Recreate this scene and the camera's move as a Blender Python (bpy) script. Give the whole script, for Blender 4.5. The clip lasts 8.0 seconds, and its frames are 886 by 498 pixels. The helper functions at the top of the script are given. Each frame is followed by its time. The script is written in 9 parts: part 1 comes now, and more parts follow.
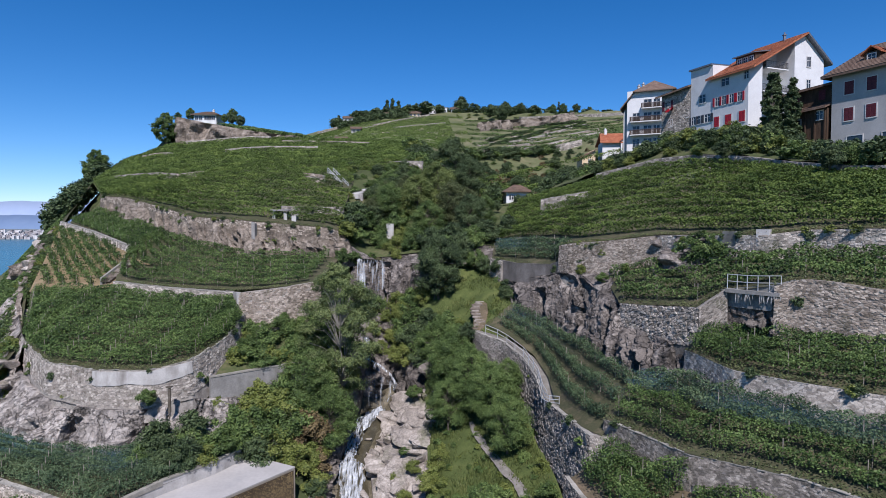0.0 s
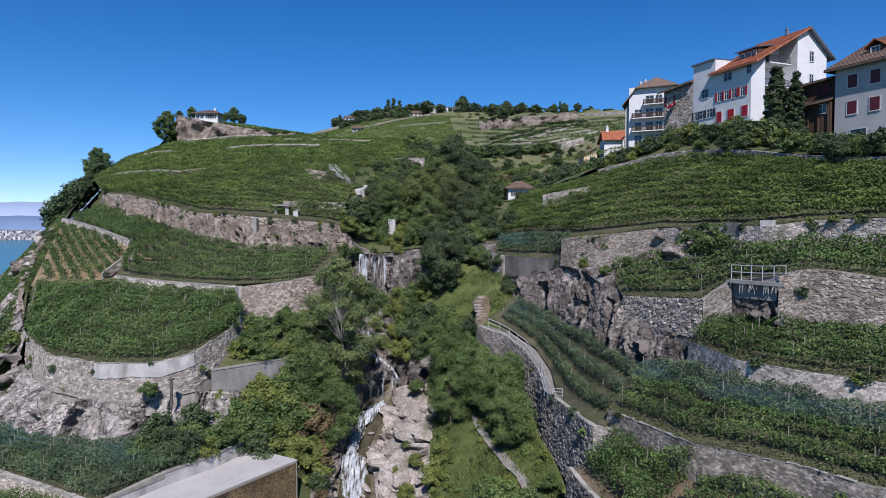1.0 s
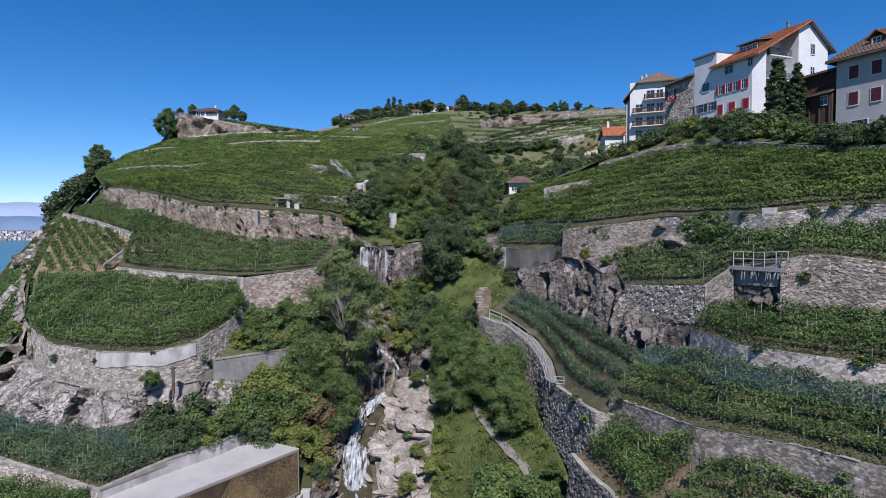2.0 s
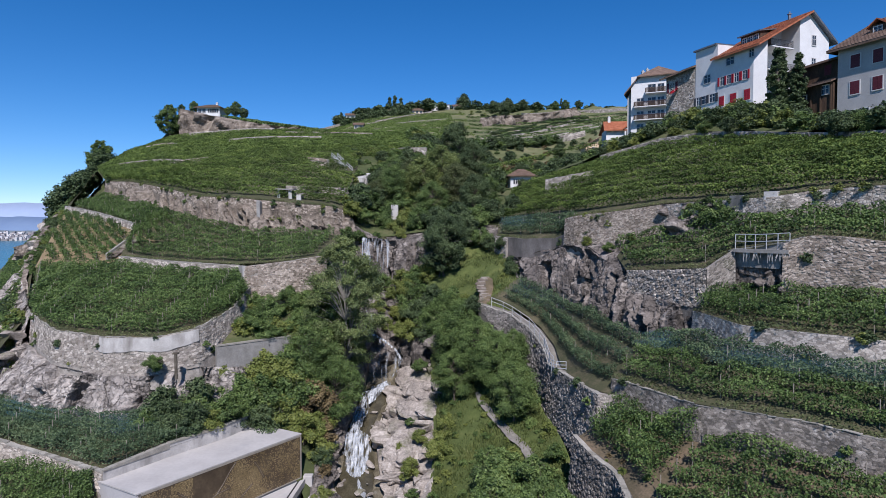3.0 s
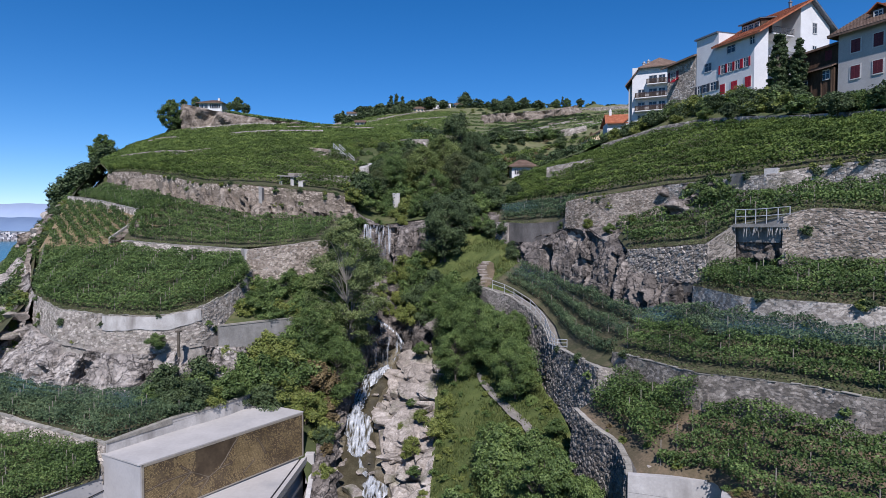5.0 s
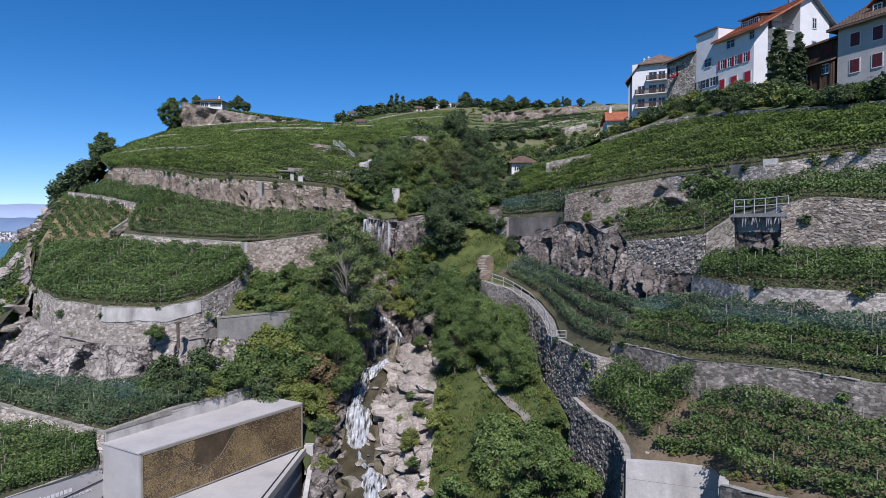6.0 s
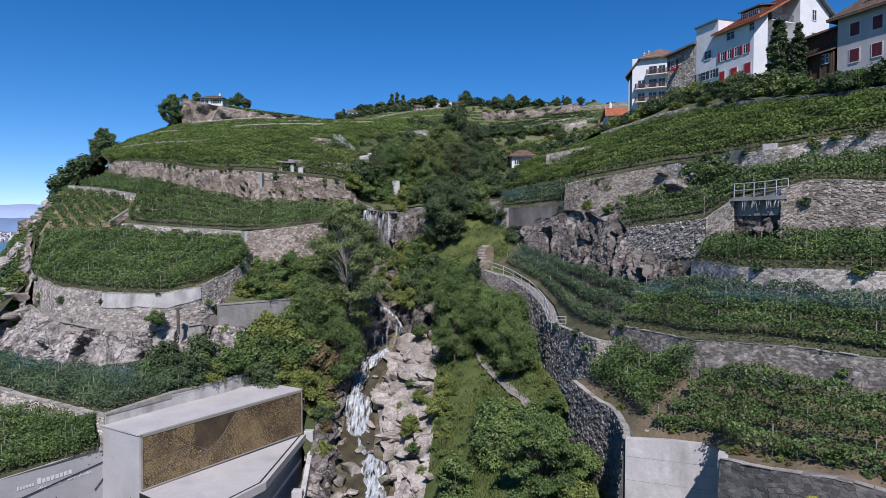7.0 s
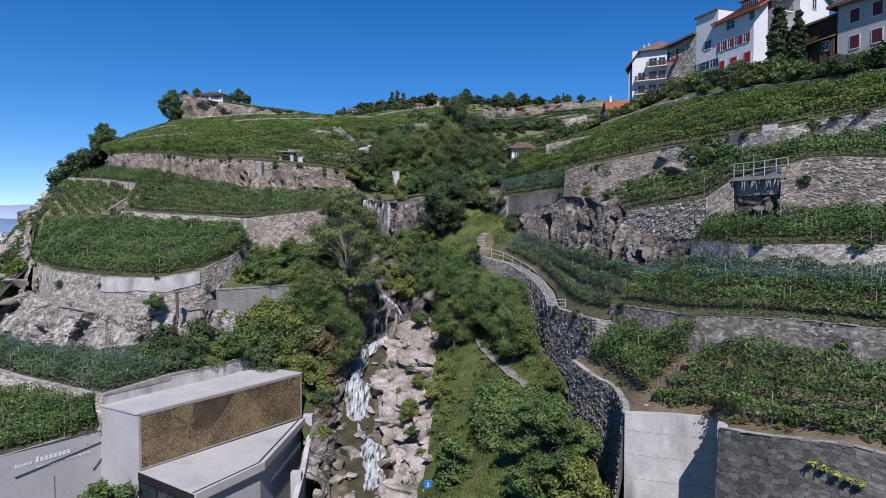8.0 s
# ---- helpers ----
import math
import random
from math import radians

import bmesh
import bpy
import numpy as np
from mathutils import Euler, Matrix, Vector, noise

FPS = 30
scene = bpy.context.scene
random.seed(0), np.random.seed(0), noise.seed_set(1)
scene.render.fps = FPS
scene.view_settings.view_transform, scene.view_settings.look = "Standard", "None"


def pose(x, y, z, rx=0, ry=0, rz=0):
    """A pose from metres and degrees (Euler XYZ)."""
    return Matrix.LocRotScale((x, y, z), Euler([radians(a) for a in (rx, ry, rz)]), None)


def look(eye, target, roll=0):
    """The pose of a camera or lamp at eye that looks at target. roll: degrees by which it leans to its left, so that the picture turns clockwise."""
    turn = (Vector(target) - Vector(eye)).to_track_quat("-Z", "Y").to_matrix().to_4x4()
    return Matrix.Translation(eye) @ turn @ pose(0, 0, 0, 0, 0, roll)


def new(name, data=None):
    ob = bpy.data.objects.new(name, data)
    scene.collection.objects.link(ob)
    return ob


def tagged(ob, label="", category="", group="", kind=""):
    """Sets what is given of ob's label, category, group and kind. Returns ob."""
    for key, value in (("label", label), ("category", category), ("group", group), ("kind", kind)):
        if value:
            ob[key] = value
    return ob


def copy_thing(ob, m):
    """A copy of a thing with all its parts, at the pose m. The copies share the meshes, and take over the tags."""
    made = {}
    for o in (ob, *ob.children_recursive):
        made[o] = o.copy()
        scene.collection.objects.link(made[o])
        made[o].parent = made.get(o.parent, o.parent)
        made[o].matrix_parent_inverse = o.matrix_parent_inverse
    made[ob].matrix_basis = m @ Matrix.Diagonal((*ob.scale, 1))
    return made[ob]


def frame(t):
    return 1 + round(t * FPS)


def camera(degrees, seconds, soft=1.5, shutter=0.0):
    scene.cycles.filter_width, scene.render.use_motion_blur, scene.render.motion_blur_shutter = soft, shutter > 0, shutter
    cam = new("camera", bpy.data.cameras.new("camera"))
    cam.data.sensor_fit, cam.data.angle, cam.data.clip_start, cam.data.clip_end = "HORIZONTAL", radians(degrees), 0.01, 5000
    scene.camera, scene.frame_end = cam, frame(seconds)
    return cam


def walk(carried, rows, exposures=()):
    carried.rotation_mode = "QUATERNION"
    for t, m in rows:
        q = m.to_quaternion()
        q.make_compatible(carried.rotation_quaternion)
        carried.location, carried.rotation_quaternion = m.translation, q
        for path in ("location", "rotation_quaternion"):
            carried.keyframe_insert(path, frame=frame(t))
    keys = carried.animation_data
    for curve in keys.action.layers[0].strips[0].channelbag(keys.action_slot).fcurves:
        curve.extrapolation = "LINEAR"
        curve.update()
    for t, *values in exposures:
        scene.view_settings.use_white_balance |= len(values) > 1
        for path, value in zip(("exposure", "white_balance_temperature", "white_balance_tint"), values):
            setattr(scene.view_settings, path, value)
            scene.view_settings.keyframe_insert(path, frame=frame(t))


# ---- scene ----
cam = camera(73.1, 8.0, 0.6)
METRES, EYE, TILT, LEAN, TURN = 10.0, 30.0, -2.2, 0.0, 0.0
ROWS = [
    (0.0, 0.0, 0.0, 0.0, 0.0, 0.0, 0.0),
    (0.5, -0.0054, 0.0097, -0.034, 0.06, 0.04, 0.01),
    (1.0, -0.0159, 0.0179, -0.0858, 0.09, 0.07, 0.02),
    (2.5, -0.0387, 0.0121, -0.2737, 0.12, 0.14, 0.04),
    (3.0, -0.047, 0.0044, -0.3552, 0.17, 0.19, 0.02),
    (3.5, -0.0508, -0.0044, -0.4187, 0.21, 0.22, 0.01),
    (4.0, -0.0551, -0.013, -0.4877, 0.22, 0.25, -0.02),
    (4.5, -0.0548, -0.0179, -0.538, 0.25, 0.28, -0.03),
    (6.0, -0.0356, -0.0253, -0.6717, 0.34, 0.39, -0.07),
    (6.5, -0.036, -0.0292, -0.7362, 0.34, 0.42, -0.09),
    (7.0, -0.0325, -0.0281, -0.8185, 0.36, 0.47, -0.11),
    (7.5, -0.0263, -0.0207, -0.8941, 0.39, 0.51, -0.11),
    (8.0, -0.0204, -0.017, -0.9891, 0.41, 0.52, -0.08),
]
walk(cam, [(t, pose(0, 0, EYE, TILT, LEAN, TURN) @ pose(METRES * x, METRES * y, METRES * z, 90 + pitch, roll, yaw)) for t, x, y, z, yaw, pitch, roll in ROWS],
     exposures=((0.0, 0.36, 6080, 19), (8.0, 0.36, 6080, 19)))

# ---- daylight ----
SUN_ELEVATION, SUN_AZIMUTH = 48.0, 176.0   # azimuth clockwise from +y
to_sun = Vector((math.sin(radians(SUN_AZIMUTH)) * math.cos(radians(SUN_ELEVATION)),
                 math.cos(radians(SUN_AZIMUTH)) * math.cos(radians(SUN_ELEVATION)),
                 math.sin(radians(SUN_ELEVATION))))
world = bpy.data.worlds.new("world")
scene.world = world
world.use_nodes = True
wn = world.node_tree
wn.nodes.clear()
sky = wn.nodes.new("ShaderNodeTexSky")
sky.sky_type = "NISHITA"
sky.sun_disc = False
sky.sun_elevation, sky.sun_rotation = radians(SUN_ELEVATION), radians(SUN_AZIMUTH)
sky.altitude, sky.air_density, sky.dust_density, sky.ozone_density = 2600, 1.0, 0.0, 3.4
back = wn.nodes.new("ShaderNodeBackground")
back.inputs["Strength"].default_value = 0.094
wout = wn.nodes.new("ShaderNodeOutputWorld")
hsv = wn.nodes.new("ShaderNodeHueSaturation")
hsv.inputs["Saturation"].default_value = 1.33
wn.links.new(sky.outputs[0], hsv.inputs["Color"])
wn.links.new(hsv.outputs[0], back.inputs["Color"])
wn.links.new(back.outputs[0], wout.inputs["Surface"])
sun = new("sun", bpy.data.lights.new("sun", "SUN"))
sun.data.energy, sun.data.angle, sun.data.color = 4.4, radians(0.53), (1.0, 0.96, 0.90)
sun.matrix_world = look(Vector((0, 0, 200)) + to_sun * 50, (0, 0, 200))

# ---- materials ----
def material(name, stops, scale=1.0, rough=0.8, bump=0.3, fine=8.0, metal=0.0, island=0.0, objrand=0.0,
             bump_dist=0.05, stretch=(1, 1, 1), spec=0.3, stain=None, trans=0.0, cracks=None):
    """Principled surface: a colour ramp over two scales of noise, fine relief, variation per piece, optional stains."""
    m = bpy.data.materials.new(name)
    m.use_nodes = True
    t = m.node_tree
    bsdf = t.nodes["Principled BSDF"]
    N, L = t.nodes.new, t.links.new
    co = N("ShaderNodeNewGeometry")
    mp = N("ShaderNodeMapping")
    mp.inputs["Scale"].default_value = stretch
    L(co.outputs["Position"], mp.inputs["Vector"])
    n1 = N("ShaderNodeTexNoise")
    n1.inputs["Scale"].default_value = scale
    n1.inputs["Detail"].default_value = 5
    n1.inputs["Roughness"].default_value = 0.62
    n2 = N("ShaderNodeTexNoise")
    n2.inputs["Scale"].default_value = scale * fine
    n2.inputs["Detail"].default_value = 4
    for n in (n1, n2):
        L(mp.outputs[0], n.inputs["Vector"])
    mix = N("ShaderNodeMath")
    mix.operation = "MULTIPLY_ADD"
    L(n2.outputs["Fac"], mix.inputs[0])
    mix.inputs[1].default_value = 0.45
    L(n1.outputs["Fac"], mix.inputs[2])
    fac = mix.outputs[0]
    for amount, source in ((island, co.outputs["Random Per Island"]), (objrand, None)):
        if amount:
            if source is None:
                source = N("ShaderNodeObjectInfo").outputs["Random"]
            add = N("ShaderNodeMath")
            add.operation = "MULTIPLY_ADD"
            sub = N("ShaderNodeMath")
            sub.operation = "SUBTRACT"
            L(source, sub.inputs[0])
            sub.inputs[1].default_value = 0.5
            L(sub.outputs[0], add.inputs[0])
            add.inputs[1].default_value = amount
            L(fac, add.inputs[2])
            fac = add.outputs[0]
    ramp = N("ShaderNodeValToRGB")
    L(fac, ramp.inputs[0])
    el = ramp.color_ramp.elements
    lo, hi = 0.42, 1.05
    for i, c in enumerate(stops):
        p = lo + (hi - lo) * i / max(1, len(stops) - 1)
        e = el[i] if i < 2 else el.new(min(1.0, p))
        e.position, e.color = min(1.0, p), (*c, 1)
    col = ramp.outputs[0]
    if stain:
        n3 = N("ShaderNodeTexNoise")
        n3.inputs["Scale"].default_value = stain[1]
        n3.inputs["Detail"].default_value = 6
        mp2 = N("ShaderNodeMapping")
        mp2.inputs["Scale"].default_value = (1, 1, stain[3] if len(stain) > 3 else 1)
        L(co.outputs["Position"], mp2.inputs["Vector"])
        L(mp2.outputs[0], n3.inputs["Vector"])
        r3 = N("ShaderNodeMapRange")
        r3.inputs["From Min"].default_value, r3.inputs["From Max"].default_value = stain[2], stain[2] + 0.18
        L(n3.outputs["Fac"], r3.inputs["Value"])
        mx = N("ShaderNodeMix")
        mx.data_type = "RGBA"
        L(r3.outputs[0], mx.inputs["Factor"])
        L(col, mx.inputs["A"])
        mx.inputs["B"].default_value = (*stain[0], 1)
        col = mx.outputs["Result"]
    height = mix.outputs[0]
    if cracks:
        wob = N("ShaderNodeVectorMath")
        wob.operation = "MULTIPLY_ADD"
        L(n1.outputs["Color"], wob.inputs[0])
        wob.inputs[1].default_value = (cracks[1],) * 3
        sc = N("ShaderNodeMapping")
        sc.inputs["Scale"].default_value = (1, 1, cracks[2])
        L(co.outputs["Position"], sc.inputs["Vector"])
        L(sc.outputs[0], wob.inputs[2])
        lines = None
        for k in (1.0, 2.7):
            vo = N("ShaderNodeTexVoronoi")
            vo.feature = "DISTANCE_TO_EDGE"
            vo.inputs["Scale"].default_value = cracks[0] * k
            L(wob.outputs[0], vo.inputs["Vector"])
            mr = N("ShaderNodeMapRange")
            mr.inputs["From Min"].default_value, mr.inputs["From Max"].default_value = 0.0, .030 * k ** .3
            mr.inputs["To Min"].default_value = .25 if k == 1 else .6
            L(vo.outputs["Distance"], mr.inputs["Value"])
            if lines is None:
                lines = mr.outputs[0]
            else:
                mm = N("ShaderNodeMath")
                mm.operation = "MULTIPLY"
                L(lines, mm.inputs[0])
                L(mr.outputs[0], mm.inputs[1])
                lines = mm.outputs[0]
        mx2 = N("ShaderNodeMix")
        mx2.data_type, mx2.blend_type = "RGBA", "MULTIPLY"
        mx2.inputs["Factor"].default_value = .45
        L(col, mx2.inputs["A"])
        L(lines, mx2.inputs["B"])
        col = mx2.outputs["Result"]
        hh = N("ShaderNodeMath")
        hh.operation = "ADD"
        L(lines, hh.inputs[0])
        L(mix.outputs[0], hh.inputs[1])
        height = hh.outputs[0]
    L(col, bsdf.inputs["Base Color"])
    bsdf.inputs["Roughness"].default_value = rough
    bsdf.inputs["Metallic"].default_value = metal
    bsdf.inputs["Specular IOR Level"].default_value = spec
    if bump:
        b = N("ShaderNodeBump")
        b.inputs["Strength"].default_value = bump
        b.inputs["Distance"].default_value = bump_dist
        L(height, b.inputs["Height"])
        L(b.outputs[0], bsdf.inputs["Normal"])
    if trans:
        tl = N("ShaderNodeBsdfTranslucent")
        L(col, tl.inputs["Color"])
        ms = N("ShaderNodeMixShader")
        ms.inputs[0].default_value = trans
        L(bsdf.outputs[0], ms.inputs[1])
        L(tl.outputs[0], ms.inputs[2])
        L(ms.outputs[0], t.nodes["Material Output"].inputs["Surface"])
    return m


M_VINE = material("vine_leaf", [(0.017, 0.034, 0.011), (0.078, 0.131, 0.034), (0.187, 0.263, 0.080)], .35, .55, 0, 6, island=.34, trans=.25)
M_VINE_B = material("vine_leaf_bluish", [(0.022, 0.042, 0.021), (0.078, 0.125, 0.059), (0.168, 0.224, 0.106)], .35, .55, 0, 6, island=.34, trans=.25)
M_LEAF = material("tree_leaf", [(0.030, 0.053, 0.015), (0.102, 0.160, 0.046), (0.223, 0.300, 0.091)], .3, .5, 0, 5, island=.34, trans=.25)
M_LEAF_Y = material("light_leaf", [(0.084, 0.114, 0.029), (0.167, 0.203, 0.049), (0.267, 0.291, 0.078)], .3, .5, 0, 5, island=.34, trans=.25)
M_LEAF_D = material("dark_leaf", [(0.019, 0.034, 0.015), (0.062, 0.096, 0.038), (0.136, 0.179, 0.073)], .3, .55, 0, 5, island=.34, trans=.15)
M_LEAF_R = material("dry_leaf", [(0.091, 0.069, 0.034), (0.176, 0.131, 0.062), (0.260, 0.200, 0.096)], .3, .6, 0, 5, island=.5, trans=.2)
M_GROUND = material("hillside_ground", [(0.03, 0.04, 0.016), (0.065, 0.08, 0.028), (0.135, 0.115, 0.062)], .25, .95, .6, 9, bump_dist=.2)
M_FAR = material("far_terraces", [(.055, .072, .026), (.115, .122, .052), (.225, .20, .125)], .045, .95, .5, 7, bump_dist=.4)
M_SOIL = material("vineyard_soil", [(0.036, 0.042, 0.019), (0.064, 0.064, 0.032), (0.135, 0.108, 0.068)], .45, .95, .6, 9, bump_dist=.1)
M_SOIL_B = material("brown_vineyard_soil", [(.055, .050, .025), (.115, .090, .055), (.20, .145, .095)], .6, .95, .6, 9, bump_dist=.08)
M_EARTH = material("bare_earth", [(.13, .10, .055), (.22, .165, .09), (.31, .24, .145)], .6, .95, .6, 9, bump_dist=.08)
M_GRASS = material("meadow_grass", [(0.036, 0.051, 0.014), (0.074, 0.096, 0.025), (0.131, 0.143, 0.045)], .5, .9, .7, 14, bump_dist=.12)
M_STONE = material("wall_stone", [(0.114, 0.101, 0.084), (0.294, 0.260, 0.220), (0.552, 0.498, 0.432)], 1.5, .88, .6, 7, island=.38, objrand=.3,
                   stain=((.075, .078, .045), .45, .56))
M_STONE_D = material("dark_wall_stone", [(0.085, 0.078, 0.068), (0.165, 0.151, 0.133), (0.285, 0.264, 0.236)], .9, .9, .5, 8, island=.26, objrand=.26,
                     stain=((.05, .055, .038), .5, .64))
M_JOINT = material("dark_wall_joint", [(.05, .046, .041), (.095, .088, .078), (.15, .14, .125)], 1.5, .95, .6, 8)
M_STONE_T = material("tan_wall_stone", [(0.122, 0.100, 0.076), (0.275, 0.227, 0.179), (0.488, 0.421, 0.349)], .7, .9, .5, 9, island=.5, stain=((.085, .08, .05), .45, .60))
M_STONE_P = material("pale_wall_stone", [(.15, .13, .106), (.31, .277, .238), (.51, .463, .402)], 1.4, .88, .6, 7, island=.42, stain=((.11, .105, .07), .45, .6))
M_STONE_N = material("grey_wall_stone", [(0.071, 0.067, 0.061), (0.146, 0.137, 0.123), (0.242, 0.227, 0.203)], 1.3, .88, .6, 7, island=.4, objrand=.3, stain=((.07, .07, .055), .6, .6))
M_MORTAR = material("wall_mortar", [(0.15, 0.132, 0.110), (0.27, 0.245, 0.212), (0.40, 0.37, 0.325)], 1.5, .95, .6, 8)
M_ROCK = material("rock", [(0.050, 0.044, 0.039), (0.165, 0.143, 0.125), (0.37, 0.33, 0.29)], .5, .9, 1.0, 7, bump_dist=.3,
                  stain=((.04, .035, .03), .45, .50, .16), cracks=(.33, 3.2, .35))
M_ROCK_LIGHT = material("light_rock", [(0.113, 0.102, 0.091), (0.329, 0.295, 0.261), (0.567, 0.522, 0.471)], .55, .9, 1.0, 7, bump_dist=.3,
                        stain=((.050, .043, .037), .55, .53, .35), cracks=(.45, 3.0, .5))
M_ROCK_TAN = material("tan_rock", [(.10, .08, .06), (.225, .186, .146), (.40, .345, .282)], .6, .9, .9, 8, bump_dist=.25,
                      stain=((.075, .06, .045), .5, .53, .18), cracks=(.3, 3.4, .6))
M_ROCK_PALE = material("pale_stream_rock", [(.15, .13, .108), (.32, .28, .24), (.52, .47, .415)], .5, .85, .6, 8, bump_dist=.1,
                       stain=((.075, .085, .030), .33, .55), cracks=(.35, 3.0, 1.0))
M_CONC = material("concrete", [(0.319, 0.306, 0.287), (0.427, 0.410, 0.388), (0.536, 0.519, 0.490)], .7, .85, .25, 9, stain=((.20, .19, .175), .5, .52, .2))
M_CONC_B = material("brown_weathered_concrete", [(.115, .102, .090), (.175, .157, .140), (.25, .228, .205)], .7, .9, .35, 9, stain=((.075, .066, .055), .4, .5, .25))
M_CONC_D = material("weathered_concrete", [(.15, .145, .13), (.23, .222, .205), (.32, .31, .29)], .7, .88, .35, 9, stain=((.09, .088, .078), .4, .54, .25))
M_PLASTER = material("pale_plaster", [(.30, .285, .26), (.40, .385, .36), (.50, .485, .455)], .8, .88, .3, 9, stain=((.17, .155, .135), .6, .52, .3))
M_CAP = material("coping_stone", [(0.17, 0.16, 0.135), (0.27, 0.255, 0.22), (0.38, 0.36, 0.315)], 1.4, .85, .4, 6, island=.3)


# ---- building blocks ----
def lattice_noise(p, seed=0):
    """Smooth value noise of (n, 3) points, 0 to 1."""
    i = np.floor(p).astype(np.int64)
    f = p - i
    f = f * f * (3 - 2 * f)
    total = np.zeros(len(p))
    for dx in (0, 1):
        for dy in (0, 1):
            for dz in (0, 1):
                n = ((i[:, 0] + dx) * 374761393 + (i[:, 1] + dy) * 668265263 + (i[:, 2] + dz) * 1440662683 + seed * 974711) & 0xFFFFFFFF
                n = ((n ^ (n >> 13)) * 1274126177) & 0xFFFFFFFF
                n = ((n ^ (n >> 16)) & 0xFFFF) / 65535.0
                w = (f[:, 0] if dx else 1 - f[:, 0]) * (f[:, 1] if dy else 1 - f[:, 1]) * (f[:, 2] if dz else 1 - f[:, 2])
                total += n * w
    return total


def fractal(p, scale, octaves=4, seed=0):
    total, amp, norm = np.zeros(len(p)), 1.0, 0.0
    q = np.asarray(p, float) * scale
    for k in range(octaves):
        total += amp * lattice_noise(q, seed + k)
        norm += amp
        q, amp = q * 2.03 + 11.7, amp * 0.5
    return total / norm - 0.5


def mesh_of(name, verts, faces, mats, smooth=False, picks=None):
    """A mesh from arrays; faces all quads or all triangles as an array, or a mixed list."""
    me = bpy.data.meshes.new(name)
    verts = np.asarray(verts, float).reshape(-1, 3)
    if isinstance(faces, np.ndarray):
        n, k = faces.shape
        me.vertices.add(len(verts))
        me.vertices.foreach_set("co", verts.ravel())
        me.loops.add(n * k)
        me.loops.foreach_set("vertex_index", faces.astype(np.int32).ravel())
        me.polygons.add(n)
        me.polygons.foreach_set("loop_start", np.arange(0, n * k, k, dtype=np.int32))
        me.update(calc_edges=True)
    else:
        me.from_pydata([tuple(v) for v in verts], [], faces)
    for m in (mats if isinstance(mats, (list, tuple)) else [mats]):
        me.materials.append(m)
    if picks is not None:
        me.polygons.foreach_set("material_index", np.asarray(picks, np.int32))
    me.polygons.foreach_set("use_smooth", np.full(len(me.polygons), smooth))
    me.update()
    return me


def part(name, me, parent, label="", kind=""):
    ob = new(name, me)
    ob.parent = parent
    return tagged(ob, label=label, kind=kind)


def bm_part(name, bm, mat, parent, label="", kind="", smooth=False):
    me = bpy.data.meshes.new(name)
    bm.normal_update()
    bm.to_mesh(me)
    bm.free()
    me.materials.append(mat)
    if smooth:
        me.polygons.foreach_set("use_smooth", np.full(len(me.polygons), True))
    return part(name, me, parent, label, kind)


def thing(name, at=(0, 0, 0), turn=0.0, label="", category="", group="", kind=""):
    ob = new(name)
    ob.empty_display_size = 0.3
    ob.matrix_world = pose(*at, 0, 0, turn)
    return tagged(ob, label, category, group, kind)


def box(bm, x0, y0, z0, x1, y1, z1, bevel=0.0):
    """A box, its edges eased by bevel."""
    made = bmesh.ops.create_cube(bm, size=1.0)["verts"]
    bmesh.ops.transform(bm, matrix=Matrix.LocRotScale(((x0 + x1) / 2, (y0 + y1) / 2, (z0 + z1) / 2), None,
                        (abs(x1 - x0), abs(y1 - y0), abs(z1 - z0))), verts=made)
    if bevel:
        edges = list({e for v in made for e in v.link_edges})
        bmesh.ops.bevel(bm, geom=edges, offset=bevel, segments=1, affect="EDGES")
    return bm


def rod(bm, a, b, r0, r1=None, n=6):
    """A tapered round bar from a to b."""
    a, b = Vector(a), Vector(b)
    r1 = r0 if r1 is None else r1
    made = bmesh.ops.create_cone(bm, cap_ends=True, segments=n, radius1=r0, radius2=r1, depth=(b - a).length)["verts"]
    bmesh.ops.transform(bm, matrix=Matrix.Translation((a + b) / 2) @ (b - a).to_track_quat("Z", "Y").to_matrix().to_4x4(), verts=made)
    return bm


def prism(bm, outline, z0, z1):
    """An upright prism over a plan outline; z1 a number or one height a corner."""
    n = len(outline)
    tops = z1 if isinstance(z1, (list, tuple)) else [z1] * n
    lo = [bm.verts.new((x, y, z0)) for x, y in outline]
    hi = [bm.verts.new((x, y, z)) for (x, y), z in zip(outline, tops)]
    bm.faces.new(hi)
    bm.faces.new(lo[::-1])
    for i in range(n):
        bm.faces.new((lo[i], lo[(i + 1) % n], hi[(i + 1) % n], hi[i]))
    bmesh.ops.recalc_face_normals(bm, faces=bm.faces[:])
    return bm


def line(points, n=None, step=None, soft=2):
    """A polyline resampled to even steps, its bends eased."""
    p = np.array(points, float)
    seg = np.linalg.norm(np.diff(p, axis=0), axis=1)
    s = np.concatenate([[0], np.cumsum(seg)])
    if n is None:
        n = max(2, int(round(s[-1] / step)) + 1)
    fine = np.linspace(0, s[-1], 200)
    q = np.stack([np.interp(fine, s, p[:, k]) for k in range(3)], 1)
    for _ in range(soft * 4):
        q[1:-1] = (q[:-2] + 2 * q[1:-1] + q[2:]) / 4
    u = np.linspace(0, 199, n)
    return np.stack([np.interp(u, np.arange(200), q[:, k]) for k in range(3)], 1)


